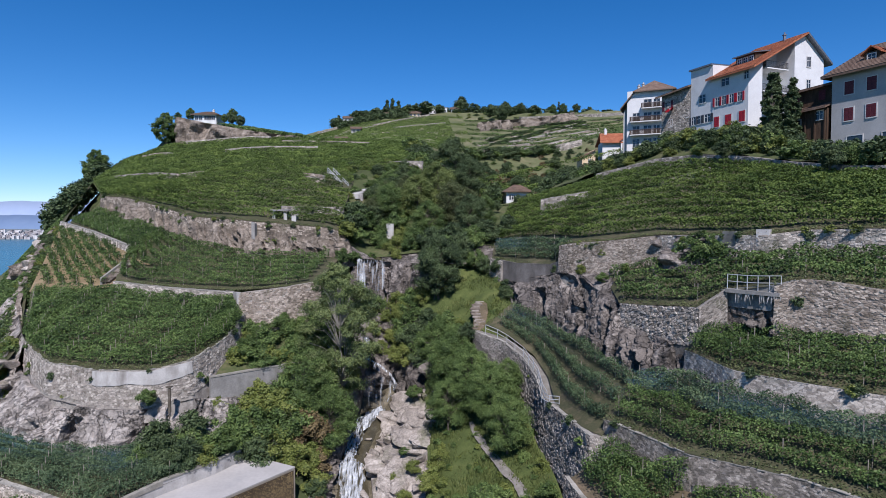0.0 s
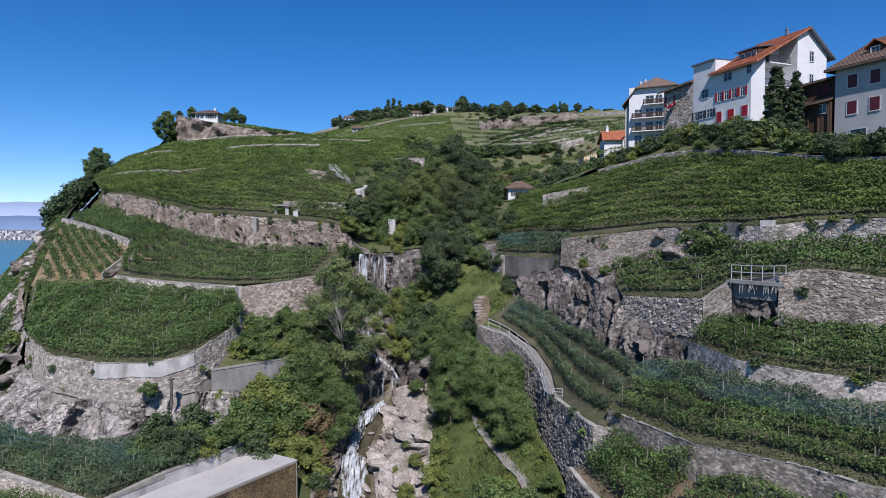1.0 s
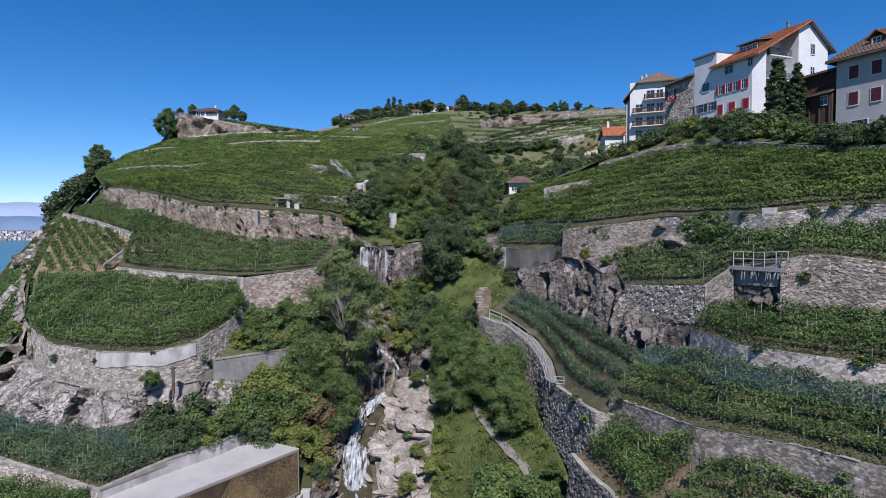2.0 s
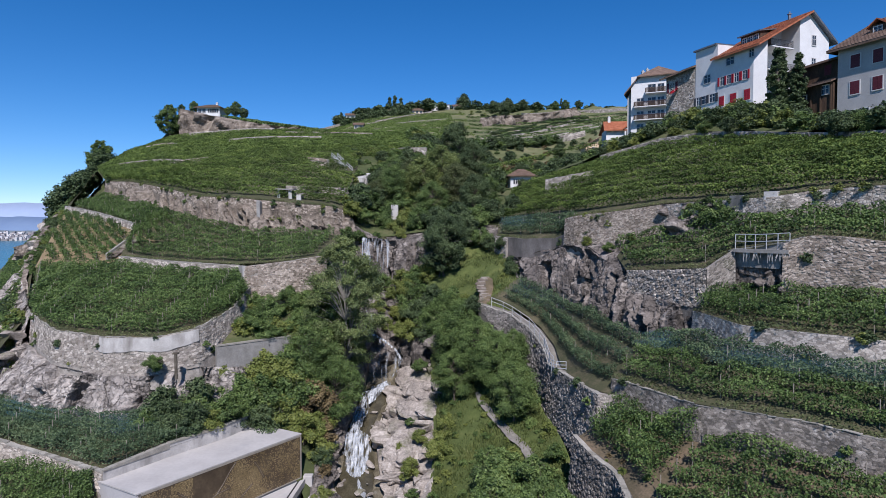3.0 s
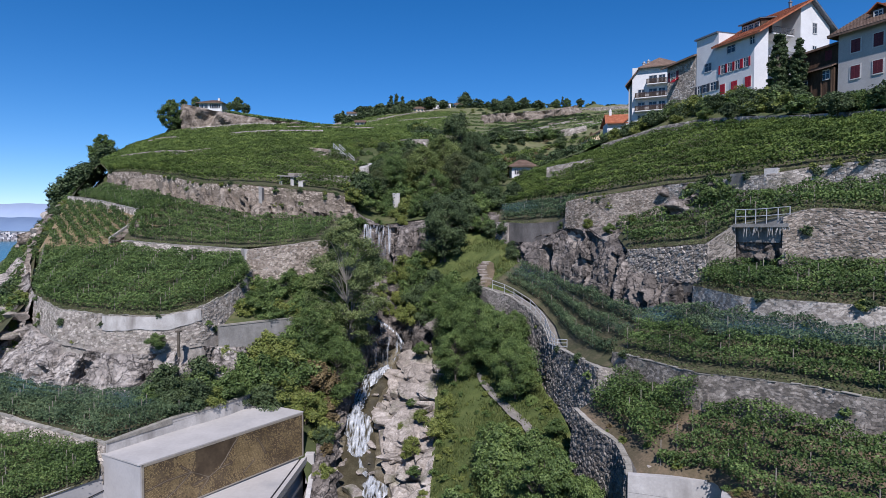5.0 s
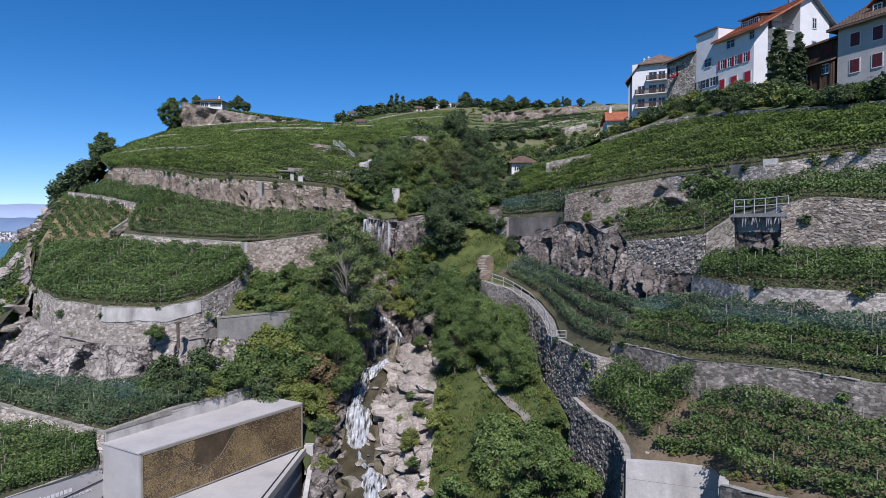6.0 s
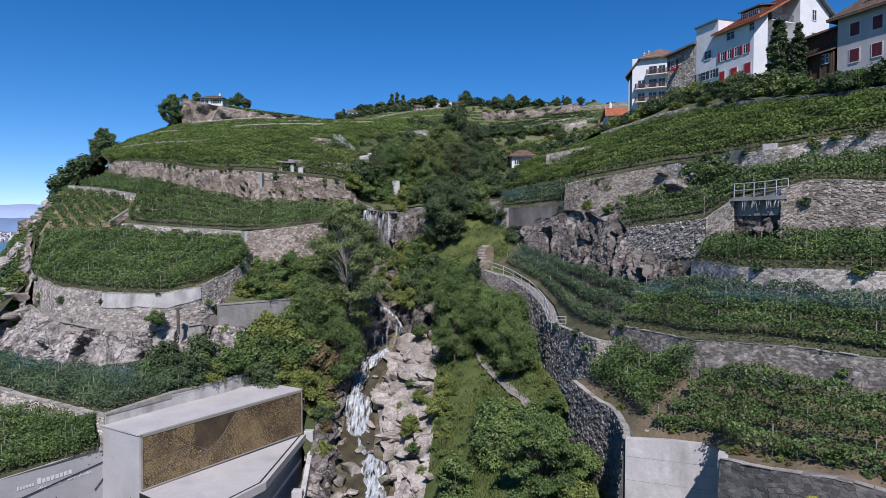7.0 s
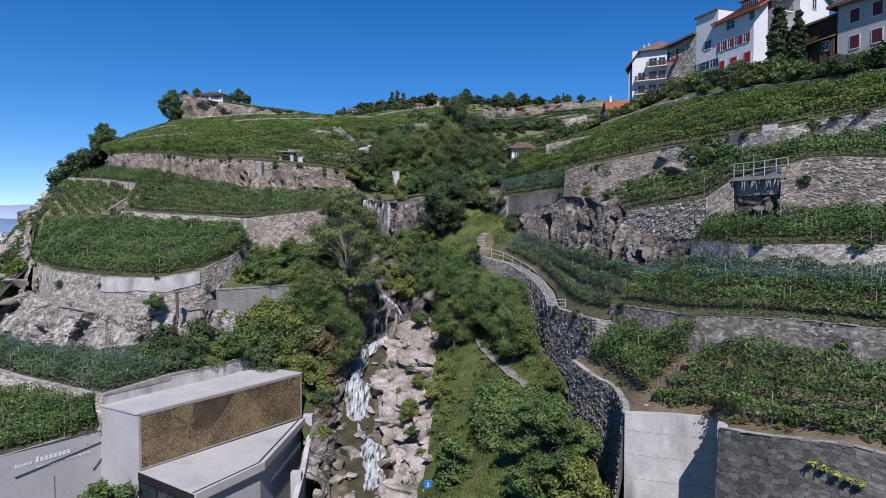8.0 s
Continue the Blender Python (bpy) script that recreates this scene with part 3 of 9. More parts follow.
def crag(name, label, base, top, mat=None, step=.2, seed=5, width=1.4, depth=.9, steep=2.2, over=.6, caves=(), smooth=()):
    """A steep cliff of upright slabs: faces set forward or back of one another, parted by deep clefts, broken by ledges.
    caves: hollows (along, half width, depth, height share) under overhangs; smooth: stretches (from, to) with little relief."""
    f, t = np.array(line(base, 120, soft=1)), np.array(line(top, 120, soft=1))
    s = np.concatenate([[0], np.cumsum(np.linalg.norm(np.diff(f[:, :2], axis=0), axis=1))])
    nu, nv = max(6, int(s[-1] / step)), max(8, int(np.linalg.norm(t - f, axis=1).mean() / step))
    iu = np.linspace(0, 119, nu)
    F, T = [np.stack([np.interp(iu, np.arange(120), q[:, k]) for k in range(3)], 1) for q in (f, t)]
    S1 = np.interp(iu, np.arange(120), s)
    tan = np.gradient(F[:, :2], axis=0)
    for _ in range(6):
        tan[1:-1] = (tan[:-2] + 2 * tan[1:-1] + tan[2:]) / 4
    tan /= np.maximum(np.linalg.norm(tan, axis=1, keepdims=True), 1e-6)
    N2 = np.stack([tan[:, 1], -tan[:, 0], np.full(nu, .05)], 1)
    vv = np.linspace(0, 1, nv)
    go = np.stack([vv ** steep, vv ** steep, vv], 1)
    P = (F[:, None] + (T - F)[:, None] * go[None]).reshape(-1, 3)
    rng = np.random.default_rng(seed)
    n = int(s[-1] / width) + 3
    cuts = np.sort(rng.uniform(-1, s[-1] + 1, n))
    out, turn, ledge = rng.uniform(-1, 1, n + 1) * depth, rng.normal(0, .35, n + 1), rng.uniform(.25, 1.3, n + 1)
    sw = np.repeat(S1, nv) + fractal(P * [1, 1, .5], .5, 3, seed) * 2.2 + (np.tile(vv, nu) - .5) * .5
    who = np.searchsorted(cuts, sw)
    near = np.abs(sw[:, None] - cuts[None]).min(1)
    centre = np.concatenate([[cuts[0]], (cuts[:-1] + cuts[1:]) / 2, [cuts[-1]]])
    v = np.tile(vv, nu)
    push = out[who] + (sw - centre[who]) * turn[who] - np.where(v > ledge[who], .55 * depth, 0) - np.clip(.22 - near, 0, .22) * 5.5 * depth
    push += fractal(P * [1, 1, .35], .9, 5, seed + 3) * depth * .9 + np.abs(fractal(P, 2.4, 4, seed + 8)) * -.5
    push += fractal(P, 1.6, 4, seed + 12) * depth * .8 + np.round(fractal(P * [1, 1, .6], .7, 2, seed + 17) * 5) / 5 * depth * 1.2
    run = np.repeat(S1, nv) + fractal(P, .8, 3, seed + 15) * 1.1
    for a, b in smooth:
        calm = np.clip(np.minimum(run - a, b - run) / .5, 0, 1)
        push *= 1 - .85 * calm
    push *= np.clip(np.minimum(v * 8 + .3, (1 - v) * 7 + .2), 0, 1)
    for at, half, deep, share in caves:
        lid = share + fractal(P, .9, 3, seed + 21) * .25
        push -= deep * np.clip((half - np.abs(run - at)) / (half * .45), 0, 1) * np.clip((lid - v) * 9, 0, 1)
    P = P + np.repeat(N2, nv, 0) * push[:, None]
    G = P.reshape(nu, nv, 3)
    rim = G[:, -1:] - np.concatenate([N2[:, :2] * over, np.full((nu, 1), .05)], 1)[:, None]
    G = np.concatenate([G[:, :1] - np.array([0, 0, 1.2]), G, rim], 1)
    return tagged(new(name, mesh_of(name, G.reshape(-1, 3), grid_faces(nu, nv + 2), mat or M_ROCK)), label, "rock", kind="structure")

# ---- the land: terraces and slopes, each between a front and a back edge ----
LW = [(-49.3, 70, 16.5), (-44.6, 64.8, 16.3), (-40.7, 61, 16.0), (-34.4, 59.3, 15.55), (-29.6, 60, 15.4), (-26.4, 62, 15.95), (-24.7, 67, 17.2), (-24.4, 70, 18.1), (-24.5, 73.4, 19.2)]
UW = [(-72, 126, 36.3), (-61.9, 116.7, 35.5), (-47.1, 101, 33.1), (-39.2, 93.5, 31.4), (-32.6, 90, 31.05), (-27.7, 89.2, 30.6), (-24.1, 90, 30.3), (-17.5, 91.5, 29.7), (-16.3, 93, 29.3)]
RW3 = [(13.2, 48.5, 14.2), (15.3, 43.8, 14.3), (16.8, 40.3, 14.35), (19.1, 37.8, 14.65), (21.5, 35.3, 14.8), (23.2, 32.9, 14.75), (26, 30, 14.8), (31, 26, 14.8)]
RW2 = [(20.8, 51, 19.35), (21.1, 49.6, 19.35), (21.8, 44.4, 19.15), (24.8, 40, 19.3), (26.9, 38.2, 19.3), (31, 34.5, 19.4), (35, 31.5, 19.4)]
RSU = [(26.3, 47.3, 25.2), (27.9, 46.3, 25.9), (29.4, 44.6, 25.8), (31.5, 42.6, 25.4), (36, 38, 25.3), (41, 34, 25.3)]
RT = [(23.2, 64.4, 29.0), (26, 58.5, 29.1), (28.5, 53.2, 29.2), (31.5, 51.2, 29.7), (33.7, 47.6, 29.8), (38, 42.5, 29.8), (44, 38.5, 29.8)]
PW = [(3.7, 72.8, 17.1), (7, 71, 16.3), (9.2, 67.5, 15.0), (10, 63.5, 13.8), (10, 59.5, 12.6), (10.5, 57, 12.7), (12, 48.2, 12.9)]

S = {}
S["lower_left"] = Slope([(-38, 33, 3.9), (-32.1, 41.4, 4.0), (-28.5, 47, 4.1)], [(-50, 51.5, 6.6), (-38, 51, 5.9), (-28.7, 47.8, 5.4)])
S["net_left"] = Slope([(-52, 54, 8.3), (-40, 52.1, 7.5), (-37.7, 52.0, 7.0), (-28.2, 47.6, 6.6), (-25.1, 52.6, 6.9), (-22, 57, 7.0)],
                      [(-54, 64, 8.8), (-44.8, 60.3, 8.3), (-40, 58.2, 8.1), (-36, 58, 7.9), (-31, 57.2, 7.8), (-26, 59.5, 7.8), (-22.5, 61.5, 7.8)])
S["round_left"] = Slope(LW, [(-55.4, 80, 21.2), (-43, 77.9, 21.5), (-35.5, 75.5, 20.9), (-31, 74.6, 20.5), (-26, 74.8, 20.1), (-25, 74.5, 19.6)])
S["strip_left"] = Slope([(-55.6, 80, 21.2), (-43.2, 78, 22.0)], [(-77, 120.5, 30.0), (-46, 87.6, 26.4)], soft=0)
S["upper_left"] = Slope([(-76, 121.5, 30.8), (-60, 104, 28.7), (-46, 87.8, 26.7), (-43.3, 78.4, 22.7), (-35.6, 75.8, 22.25), (-25.5, 75.5, 21.9), (-19.1, 74.8, 22.45), (-16, 77, 23)],
                        [(-72, 125.5, 33), (-59.5, 113.5, 31.1), (-50, 102, 29.8), (-43.5, 95.5, 28.6), (-37, 91, 27.6), (-26.8, 88.4, 25.6), (-15.5, 91, 25.4)])
S["hill_low"] = Slope(UW, [(-88, 151, 40.7), (-68, 150, 44.1), (-45, 146, 45), (-26, 143, 45.2), (-19.8, 140.2, 43.4)], sag=-0.2)
S["hill_high"] = Slope([(-88, 151, 40.7), (-68, 150, 44.1), (-45, 146, 45), (-22, 143, 45.0), (-9, 140.4, 44.6)],
                       [(-101, 190, 50), (-92, 203, 57.0), (-66, 207.5, 59.9), (-38, 207, 59.2), (-10, 197, 56.6)], sag=0.2)
S["cliff_top"] = Slope([(-93, 212.2, 67.2), (-91.6, 207.9, 67.4), (-82, 208.2, 65.4), (-66, 209.4, 62.8), (-38, 207.7, 59.4)], [(-104, 245, 70.5), (-88, 240, 70.2), (-66, 235, 66.5), (-30, 245, 61.5)])
S["far_hill"] = Slope([(-75, 245, 60), (-38, 206, 58.5), (-10, 196, 56.5), (11, 178, 50), (34, 190, 53), (60, 200, 60), (110, 200, 72)],
                      [(-110, 320, 70), (-83, 440, 101), (-61, 450, 111.5), (-36, 450, 114), (-6, 450, 115.5), (28, 440, 113.5), (50, 420, 107.2), (104, 360, 98.6), (190, 330, 102)], sag=4)
S["back_right"] = Slope([(-9, 122, 34), (5, 122, 35), (13, 118, 34.2), (22, 113, 36), (34, 113, 40.3), (46, 113, 44)],
                        [(-15, 178, 50), (11, 178, 49.8), (34, 190, 53), (60, 198, 60), (90, 190, 68)], sag=2.2)
S["hill_flank"] = Slope([(-9.4, 140.3, 45.4), (-10, 197, 56.9)], [(1, 134, 36.8), (3, 190, 50.5)])
S["gully_top"] = Slope([(-16.8, 95, 28.5), (-12, 95, 25.0), (-6, 94, 25.3), (0, 93, 26), (8, 94, 27.2)],
                       [(-25, 143.5, 46.1), (-12, 143, 45.8), (-6, 138, 43), (0, 128, 36.5), (6, 122, 35), (13, 119, 34.3)])
S["gully_left"] = Slope([(-13.5, 89, 20.5), (-12.2, 82, 12), (-12.8, 74, 6), (-13.3, 68, 3.2), (-13.0, 64, 2.4), (-12.8, 60, .2), (-13, 54, -2.6)],
                        [(-16.5, 89, 25), (-18, 80, 17), (-17, 72, 13.2), (-20, 66.5, 10), (-21.5, 62.5, 7.8), (-19.5, 60.5, 6.5), (-14.3, 58, 0.5)])
S["shelf_left"] = Slope([(-24.8, 63.6, 13.6), (-20.4, 67.5, 13.7), (-15.9, 71, 13.7)], [(-24.6, 73.5, 17.6), (-21, 74.3, 17.4), (-15.8, 77, 17.6)])
S["bank_right"] = Slope([(-3.2, 93.5, 24.6), (-3.5, 88, 20.5), (-3, 82, 14.5), (-2.5, 77, 10), (-2, 73.5, 8.8)], [(8, 94, 26.9), (8, 88, 24), (7, 83, 21.5), (6, 78, 18.8), (3.5, 73.3, 16.8)])
S["steps_bank"] = Slope([(6.8, 71.2, 15.7), (3.3, 73.1, 16.7), (5.8, 78, 18.7), (6.8, 83, 21.4), (7.4, 86, 22.8)], [(8.6, 72.2, 16.3), (5.7, 74.3, 17.3), (9.3, 78.6, 19.6), (9.9, 81.4, 20.8), (8.6, 84.6, 22.6)])
S["meadow"] = Slope([(-2.3, 75, 9), (-1.8, 68, 6), (-1.6, 62, 3.6), (-2, 57, 1), (-2.5, 52, -1.2), (-3, 46, -2.4), (-4, 36, -4.5), (-5, 24, -7)],
                    [(3.6, 72.6, 13.5), (6.8, 70.5, 11.5), (9.0, 66.5, 9.6), (9.5, 60, 8.0), (10.2, 53, 6.6), (10.6, 46, 4.6), (10.6, 38, 1.6), (12, 28, -3)], sag=-1.3)
S["right_low"] = Slope([(10.25, 47.6, 9.6), (10.8, 45, 9.35), (11.8, 41.4, 9.15), (11.7, 38.5, 8.8), (11.5, 37.4, 8.6), (15.8, 35.2, 9.0), (14.7, 31.5, 9.6), (16.2, 28.65, 10.0), (18.0, 26.95, 10.3), (20.6, 24.95, 10), (26, 21, 10)],
                       [(12.8, 47.4, 11.2), (15.5, 43.8, 11.7), (17, 40.3, 12.1), (19.3, 37.8, 12.3), (21.7, 35.3, 12.5), (23.4, 32.9, 12.4), (26, 30, 12.4), (31, 26, 12.4)])
S["right_net"] = Slope(RW3, [(17.5, 53, 16.3), (20.5, 50, 17.0), (20.8, 46.5, 17.1), (21.7, 44.4, 17.1), (24.7, 40, 17.2), (26.8, 38.2, 17.2), (31, 34.5, 17.2), (35, 31.5, 17.2)])
S["right_path"] = Slope([(5.2, 74.6, 17.6), (8.0, 71.8, 16.6), (10.4, 68, 15.2), (11.2, 63, 13.9), (10.95, 57, 12.7), (11.9, 50, 12.85), (12.9, 47.9, 13.0)],
                        [(9, 78.5, 19.7), (11, 74.5, 18.7), (13, 71, 18), (15.7, 63, 17.3), (16.7, 58, 16.9), (17.5, 53.2, 16.3)])
S["right_mid"] = Slope(RW2, [(22.3, 52, 20.4), (24.5, 51.5, 20.8), (27, 47.6, 20.9), (29.5, 45, 21.1), (31.6, 42.8, 21.1), (36, 38.2, 21.2), (41, 34.2, 21.2)])
S["right_upper"] = Slope([(17.9, 60.5, 22.2), (19.5, 56.5, 22.5), (22.2, 51.5, 23.0), (24, 51.2, 24.4), (26.3, 47.7, 25.2), (27.9, 46.7, 25.8), (29.5, 45, 25.7), (31.6, 43, 25.3), (36, 38.5, 25.2), (41, 34.5, 25.2)],
                         [(18.5, 68.3, 24.4), (22, 65, 25.6), (23.5, 63.8, 26.2), (26, 58.5, 26.8), (28.5, 53.3, 27.1), (31.5, 51.2, 27.4), (33.7, 47.6, 27.5), (38, 42.5, 27.5), (44, 38.5, 27.5)])
S["right_nook"] = Slope([(7.1, 86.6, 25.2), (10, 81, 24.9), (13.5, 75.5, 25.1), (15.2, 72, 26)], [(8, 93.5, 27), (12, 88.5, 27.7), (15.3, 80, 27.9), (15.7, 72.6, 27.6)])
R4F = [(8, 95, 27.2), (12, 90, 27.9), (15.4, 80, 28.1), (15.6, 72.4, 27.9), (19.5, 68, 28.4), (23.2, 64.8, 29.0), (26, 59, 29.1), (28.5, 53.6, 29.25), (31.5, 51.6, 29.7), (33.7, 48, 29.8), (38, 43, 29.8), (44, 39, 29.8)]
R4B = [(13, 118.5, 34.0), (20, 112, 35.6), (27, 105, 37.6), (34, 96, 39.2), (38, 89, 39.1), (40, 80, 37.8), (40.5, 70, 36.0), (41, 60, 34.5), (43, 54, 34.0), (50, 49, 34.0)]
S["right_hill"] = Slope(R4F, R4B, sag=-0.4)
S["gardens"] = Slope([(x, y, z + 1.6) for x, y, z in R4B[1:]], [(36, 124, 43), (36, 110, 41.8), (38, 102, 44.0), (41.7, 98.5, 45.4), (45.8, 90, 45.0), (49.5, 80, 41.4), (52, 70, 38.4), (55, 60, 37.2), (62, 54, 36.5)])
S["village"] = Slope([(36, 124, 43), (36, 110, 41.8), (38, 102, 44.0), (41.7, 98.5, 45.4), (45.8, 90, 45.0), (49.5, 80, 41.4), (52, 70, 38.4), (55, 60, 37.2), (62, 54, 36.5)],
                     [(52, 175, 46.5), (75, 160, 52), (85, 120, 52), (90, 100, 50), (95, 80, 48), (100, 60, 45)])
DROP = [(-56, 48, 3), (-61, 66, 7), (-66, 82, 12.5), (-87, 116, 18), (-106, 150, 21), (-122, 192, 30)]
S["lake_drop"] = Slope([(-72, 36, -16), (-92, 66, -18), (-125, 112, -20), (-160, 150, -22), (-205, 210, -26)], DROP)
S["left_drop"] = Slope(DROP,
                       [(-49.6, 56, 8.0), (-50.2, 70, 15.4), (-56.2, 80, 20.6), (-77.5, 121, 29.6), (-89, 151, 40), (-103, 190, 50)])
S["left_fill"] = Slope([(-84, 46, -22), (-50, 51, 3.0)], [(-64, 70, 4), (-50.5, 66, 8.2)])
S["forecourt"] = Slope([(-46, 14, -8), (-20, 16, -9), (-12, 18, -9)], [(-30, 46, -5.4), (-22, 50, -5.4), (-14, 58, -5.2)])
terrace("forecourt", "grey paved forecourt of the modern building", S["forecourt"], M_CONC_D, 1.5, .02)
S["sill"] = Slope([(-14.2, 92.6, 25.3), (-8, 91.5, 24.5), (-4.3, 89.6, 24.2), (0, 90, 24.5), (6, 87.4, 24), (7.6, 86.9, 24.6)],
                  [(-16.8, 95.4, 28.4), (-12, 95.4, 24.9), (-6, 94.4, 25.3), (0, 93.4, 26), (8.2, 94.4, 27.2)])
terrace("gully_ground", "rough rock ledge above the upper waterfall", S["sill"], M_ROCK, .35, .5)
S["ledge"] = Slope([(11, 77.8, 22.5), (13.5, 73.6, 24.2), (16, 69, 24.2), (18, 61.2, 21.8)], [(13.4, 76, 23.6), (15.2, 72.2, 24.6), (18.6, 68.6, 24.7), (18.6, 61, 22.5)])
terrace("ledge", "rough bare rock ledge above a cliff", S["ledge"], M_ROCK, .22, .9)
terrace("terrace", "vineyard terrace of soil and weeds behind a concrete wall", S["lower_left"], M_SOIL)
terrace("terrace", "vineyard terrace of dark soil below a rock face", S["net_left"], M_SOIL)
terrace("terrace", "rounded vineyard terrace of weedy soil on a stone wall", S["round_left"], M_SOIL)
terrace("terrace", "steep strip of bare brown vineyard soil", S["strip_left"], M_EARTH)
terrace("terrace", "vineyard terrace of weedy soil below a long wall", S["upper_left"], M_SOIL)
terrace("hillside", "broad green vineyard hillside", S["hill_low"], M_SOIL, 2.0, .3)
terrace("hillside", "upper green vineyard hillside below a cliff", S["hill_high"], M_SOIL, 2.5, .4)
terrace("hillside", "green slope on top of a cliff", S["cliff_top"], M_GROUND, 3.0, .5)
terrace("hillside", "far terraced vineyard hill with green fields", S["far_hill"], M_FAR, 5.0, 3.0)
terrace("hillside", "dry grassy slope above a wooded gully", S["back_right"], M_FAR, 2.5, 1.0)
terrace("hillside", "overgrown flank of the upper hillside", S["hill_flank"], M_GROUND, 2.0, 1.0)
terrace("gully_ground", "wooded ground of the upper gully", S["gully_top"], M_GROUND, 1.5, .8)
terrace("gully_ground", "steep overgrown bank of the stream gully", S["gully_left"], M_GROUND, .8, .8)
terrace("terrace", "overgrown shelf on a low concrete wall", S["shelf_left"], M_GROUND, .8, .4)
terrace("gully_ground", "steep grassy bank beside the waterfall", S["bank_right"], M_GRASS, .8, .6)
terrace("gully_ground", "grassy bank beside rustic steps", S["steps_bank"], M_GRASS, .6, .25)
terrace("meadow", "green meadow slope between stream and footpath wall", S["meadow"], M_GRASS, .7, .3)
terrace("terrace", "vineyard terrace of brown soil above a stone wall", S["right_low"], M_SOIL_B, .6, .15)
terrace("terrace", "netted vineyard terrace of weedy soil", S["right_net"], M_SOIL, .6, .15)
terrace("terrace", "weedy vineyard slope above the footpath", S["right_path"], M_SOIL, .6, .2)
terrace("terrace", "narrow vineyard terrace below a high stone wall", S["right_mid"], M_SOIL, .6, .15)
terrace("terrace", "vineyard terrace of grass and soil on high walls", S["right_upper"], M_SOIL, .7, .2)
terrace("terrace", "small netted terrace above a concrete wall", S["right_nook"], M_SOIL, .8, .2)
terrace("hillside", "wide vineyard slope below the village", S["right_hill"], M_SOIL, 1.2, .25)
terrace("garden_ground", "overgrown garden slope below the houses", S["gardens"], M_GROUND, 1.5, .6)
terrace("village_ground", "ground on which the village houses stand", S["village"], M_GROUND, 4, .3)
terrace("hillside", "weedy slope beyond the vineyard edge", S["left_drop"], M_SOIL, 1.2, .6)
terrace("hillside", "weedy rocky slope beside a rounded wall", S["left_fill"], M_GRASS, .8, .8)
terrace("hillside", "wild slope falling to the lake", S["lake_drop"], M_GROUND, 3.0, 1.2)


def ground_sheet():
    """One sheet under everything that reaches the shore, lower than all terraces."""
    pts = []
    for s in S.values():
        w, d = s.size()
        nu, nv = max(6, int(w / 3)), max(3, int(d / 3))
        u, v = np.meshgrid(np.linspace(0, 1, nu), np.linspace(0, 1, nv), indexing="ij")
        pts.append(s.at(u.ravel(), v.ravel()))
    pts = np.concatenate(pts)
    shore = np.array([(x, y, -48) for x in (-1500, -900, -500, -300, -180) for y in (-900, -400, -100, 60, 250, 500, 900)]
                     + [(x, y, -46) for x in (-100, 0, 150, 400, 900) for y in (-900, -500, -250)]
                     + [(x, -90, -25 + x * .1) for x in (-60, 0, 60, 150)] + [(0, -30, -14), (-25, -20, -13), (35, -10, -8), (60, 15, 4), (22, 14, -3), (28, 8, -3), (34, 14, 0), (18, 4, -8), (0, 10, -10), (-30, 15, -6), (16, 26, -3), (18, 23, -3), (13.5, 29, -3), (21, 20, -3), (12, 33, -3), (24, 17, -3)]
                     + [(x, y, 95) for x in (-100, 150, 500, 1200) for y in (600, 1000)] + [(x, y, 90) for x in (400, 900, 1300) for y in (0, 200, 400)])
    bed = np.array([(x + dx, y, z - 2.2) for x, y, z in ((-9, 80, 7), (-9.6, 76, 5), (-10.8, 70, 2.6), (-10.4, 67, 1.4), (-10, 64, .4), (-10, 61, -1.3), (-8.3, 58, -2.4), (-7.6, 55, -3.3), (-8, 51, -4.2), (-9, 46, -5.4)) for dx in (-2, 0, 2)])
    pts = np.concatenate([pts, shore, bed])
    g = np.concatenate([np.linspace(-1500, -220, 17), np.arange(-200, 120, 3.2), np.linspace(130, 1400, 17)])
    h = np.concatenate([np.linspace(-900, -60, 13), np.arange(-50, 260, 3.2), np.linspace(270, 1100, 19)])
    X, Y = np.meshgrid(g, h, indexing="ij")
    q = np.stack([X.ravel(), Y.ravel()], 1)
    z = np.zeros(len(q))
    for a in range(0, len(q), 1500):
        d2 = ((q[a:a + 1500, None] - pts[None, :, :2]) ** 2).sum(2)
        w = 1 / (d2 + 4) ** 1.6
        zi = (w * pts[None, :, 2]).sum(1) / w.sum(1)
        near = np.where(d2 < 5.5 ** 2, pts[None, :, 2], 1e9).min(1)
        edge = np.interp(q[a:a + 1500, 1], (-200, 0, 60, 110, 160, 230, 300, 500), (-40, -56, -60, -82, -100, -112, -115, -120))
        zi = zi - np.maximum(edge - q[a:a + 1500, 0], 0) * 0.7
        z[a:a + 1500] = np.maximum(np.minimum(zi, near) - 1.3, -70)
    v = np.concatenate([q, z[:, None]], 1)
    ob = new("ground", mesh_of("ground", v, grid_faces(len(g), len(h)), M_GROUND, smooth=True))
    tagged(ob, "green wooded ground under and around the terraces", "ground", kind="structure")


ground_sheet()
M_LAKE = material("lake_water", [(.010, .085, .110), (.018, .120, .150), (.03, .15, .18)], .004, .25, .15, 30, spec=.3)
bm = bmesh.new()
lake = [bm.verts.new(v) for v in ((-4700, -2500, -47), (1800, -2500, -47), (1800, 4600, -47), (-4700, 4600, -47))]
bm.faces.new(lake)
tagged(bm_part("water", bm, M_LAKE, None, kind="structure"), "wide turquoise-blue lake", "lake")

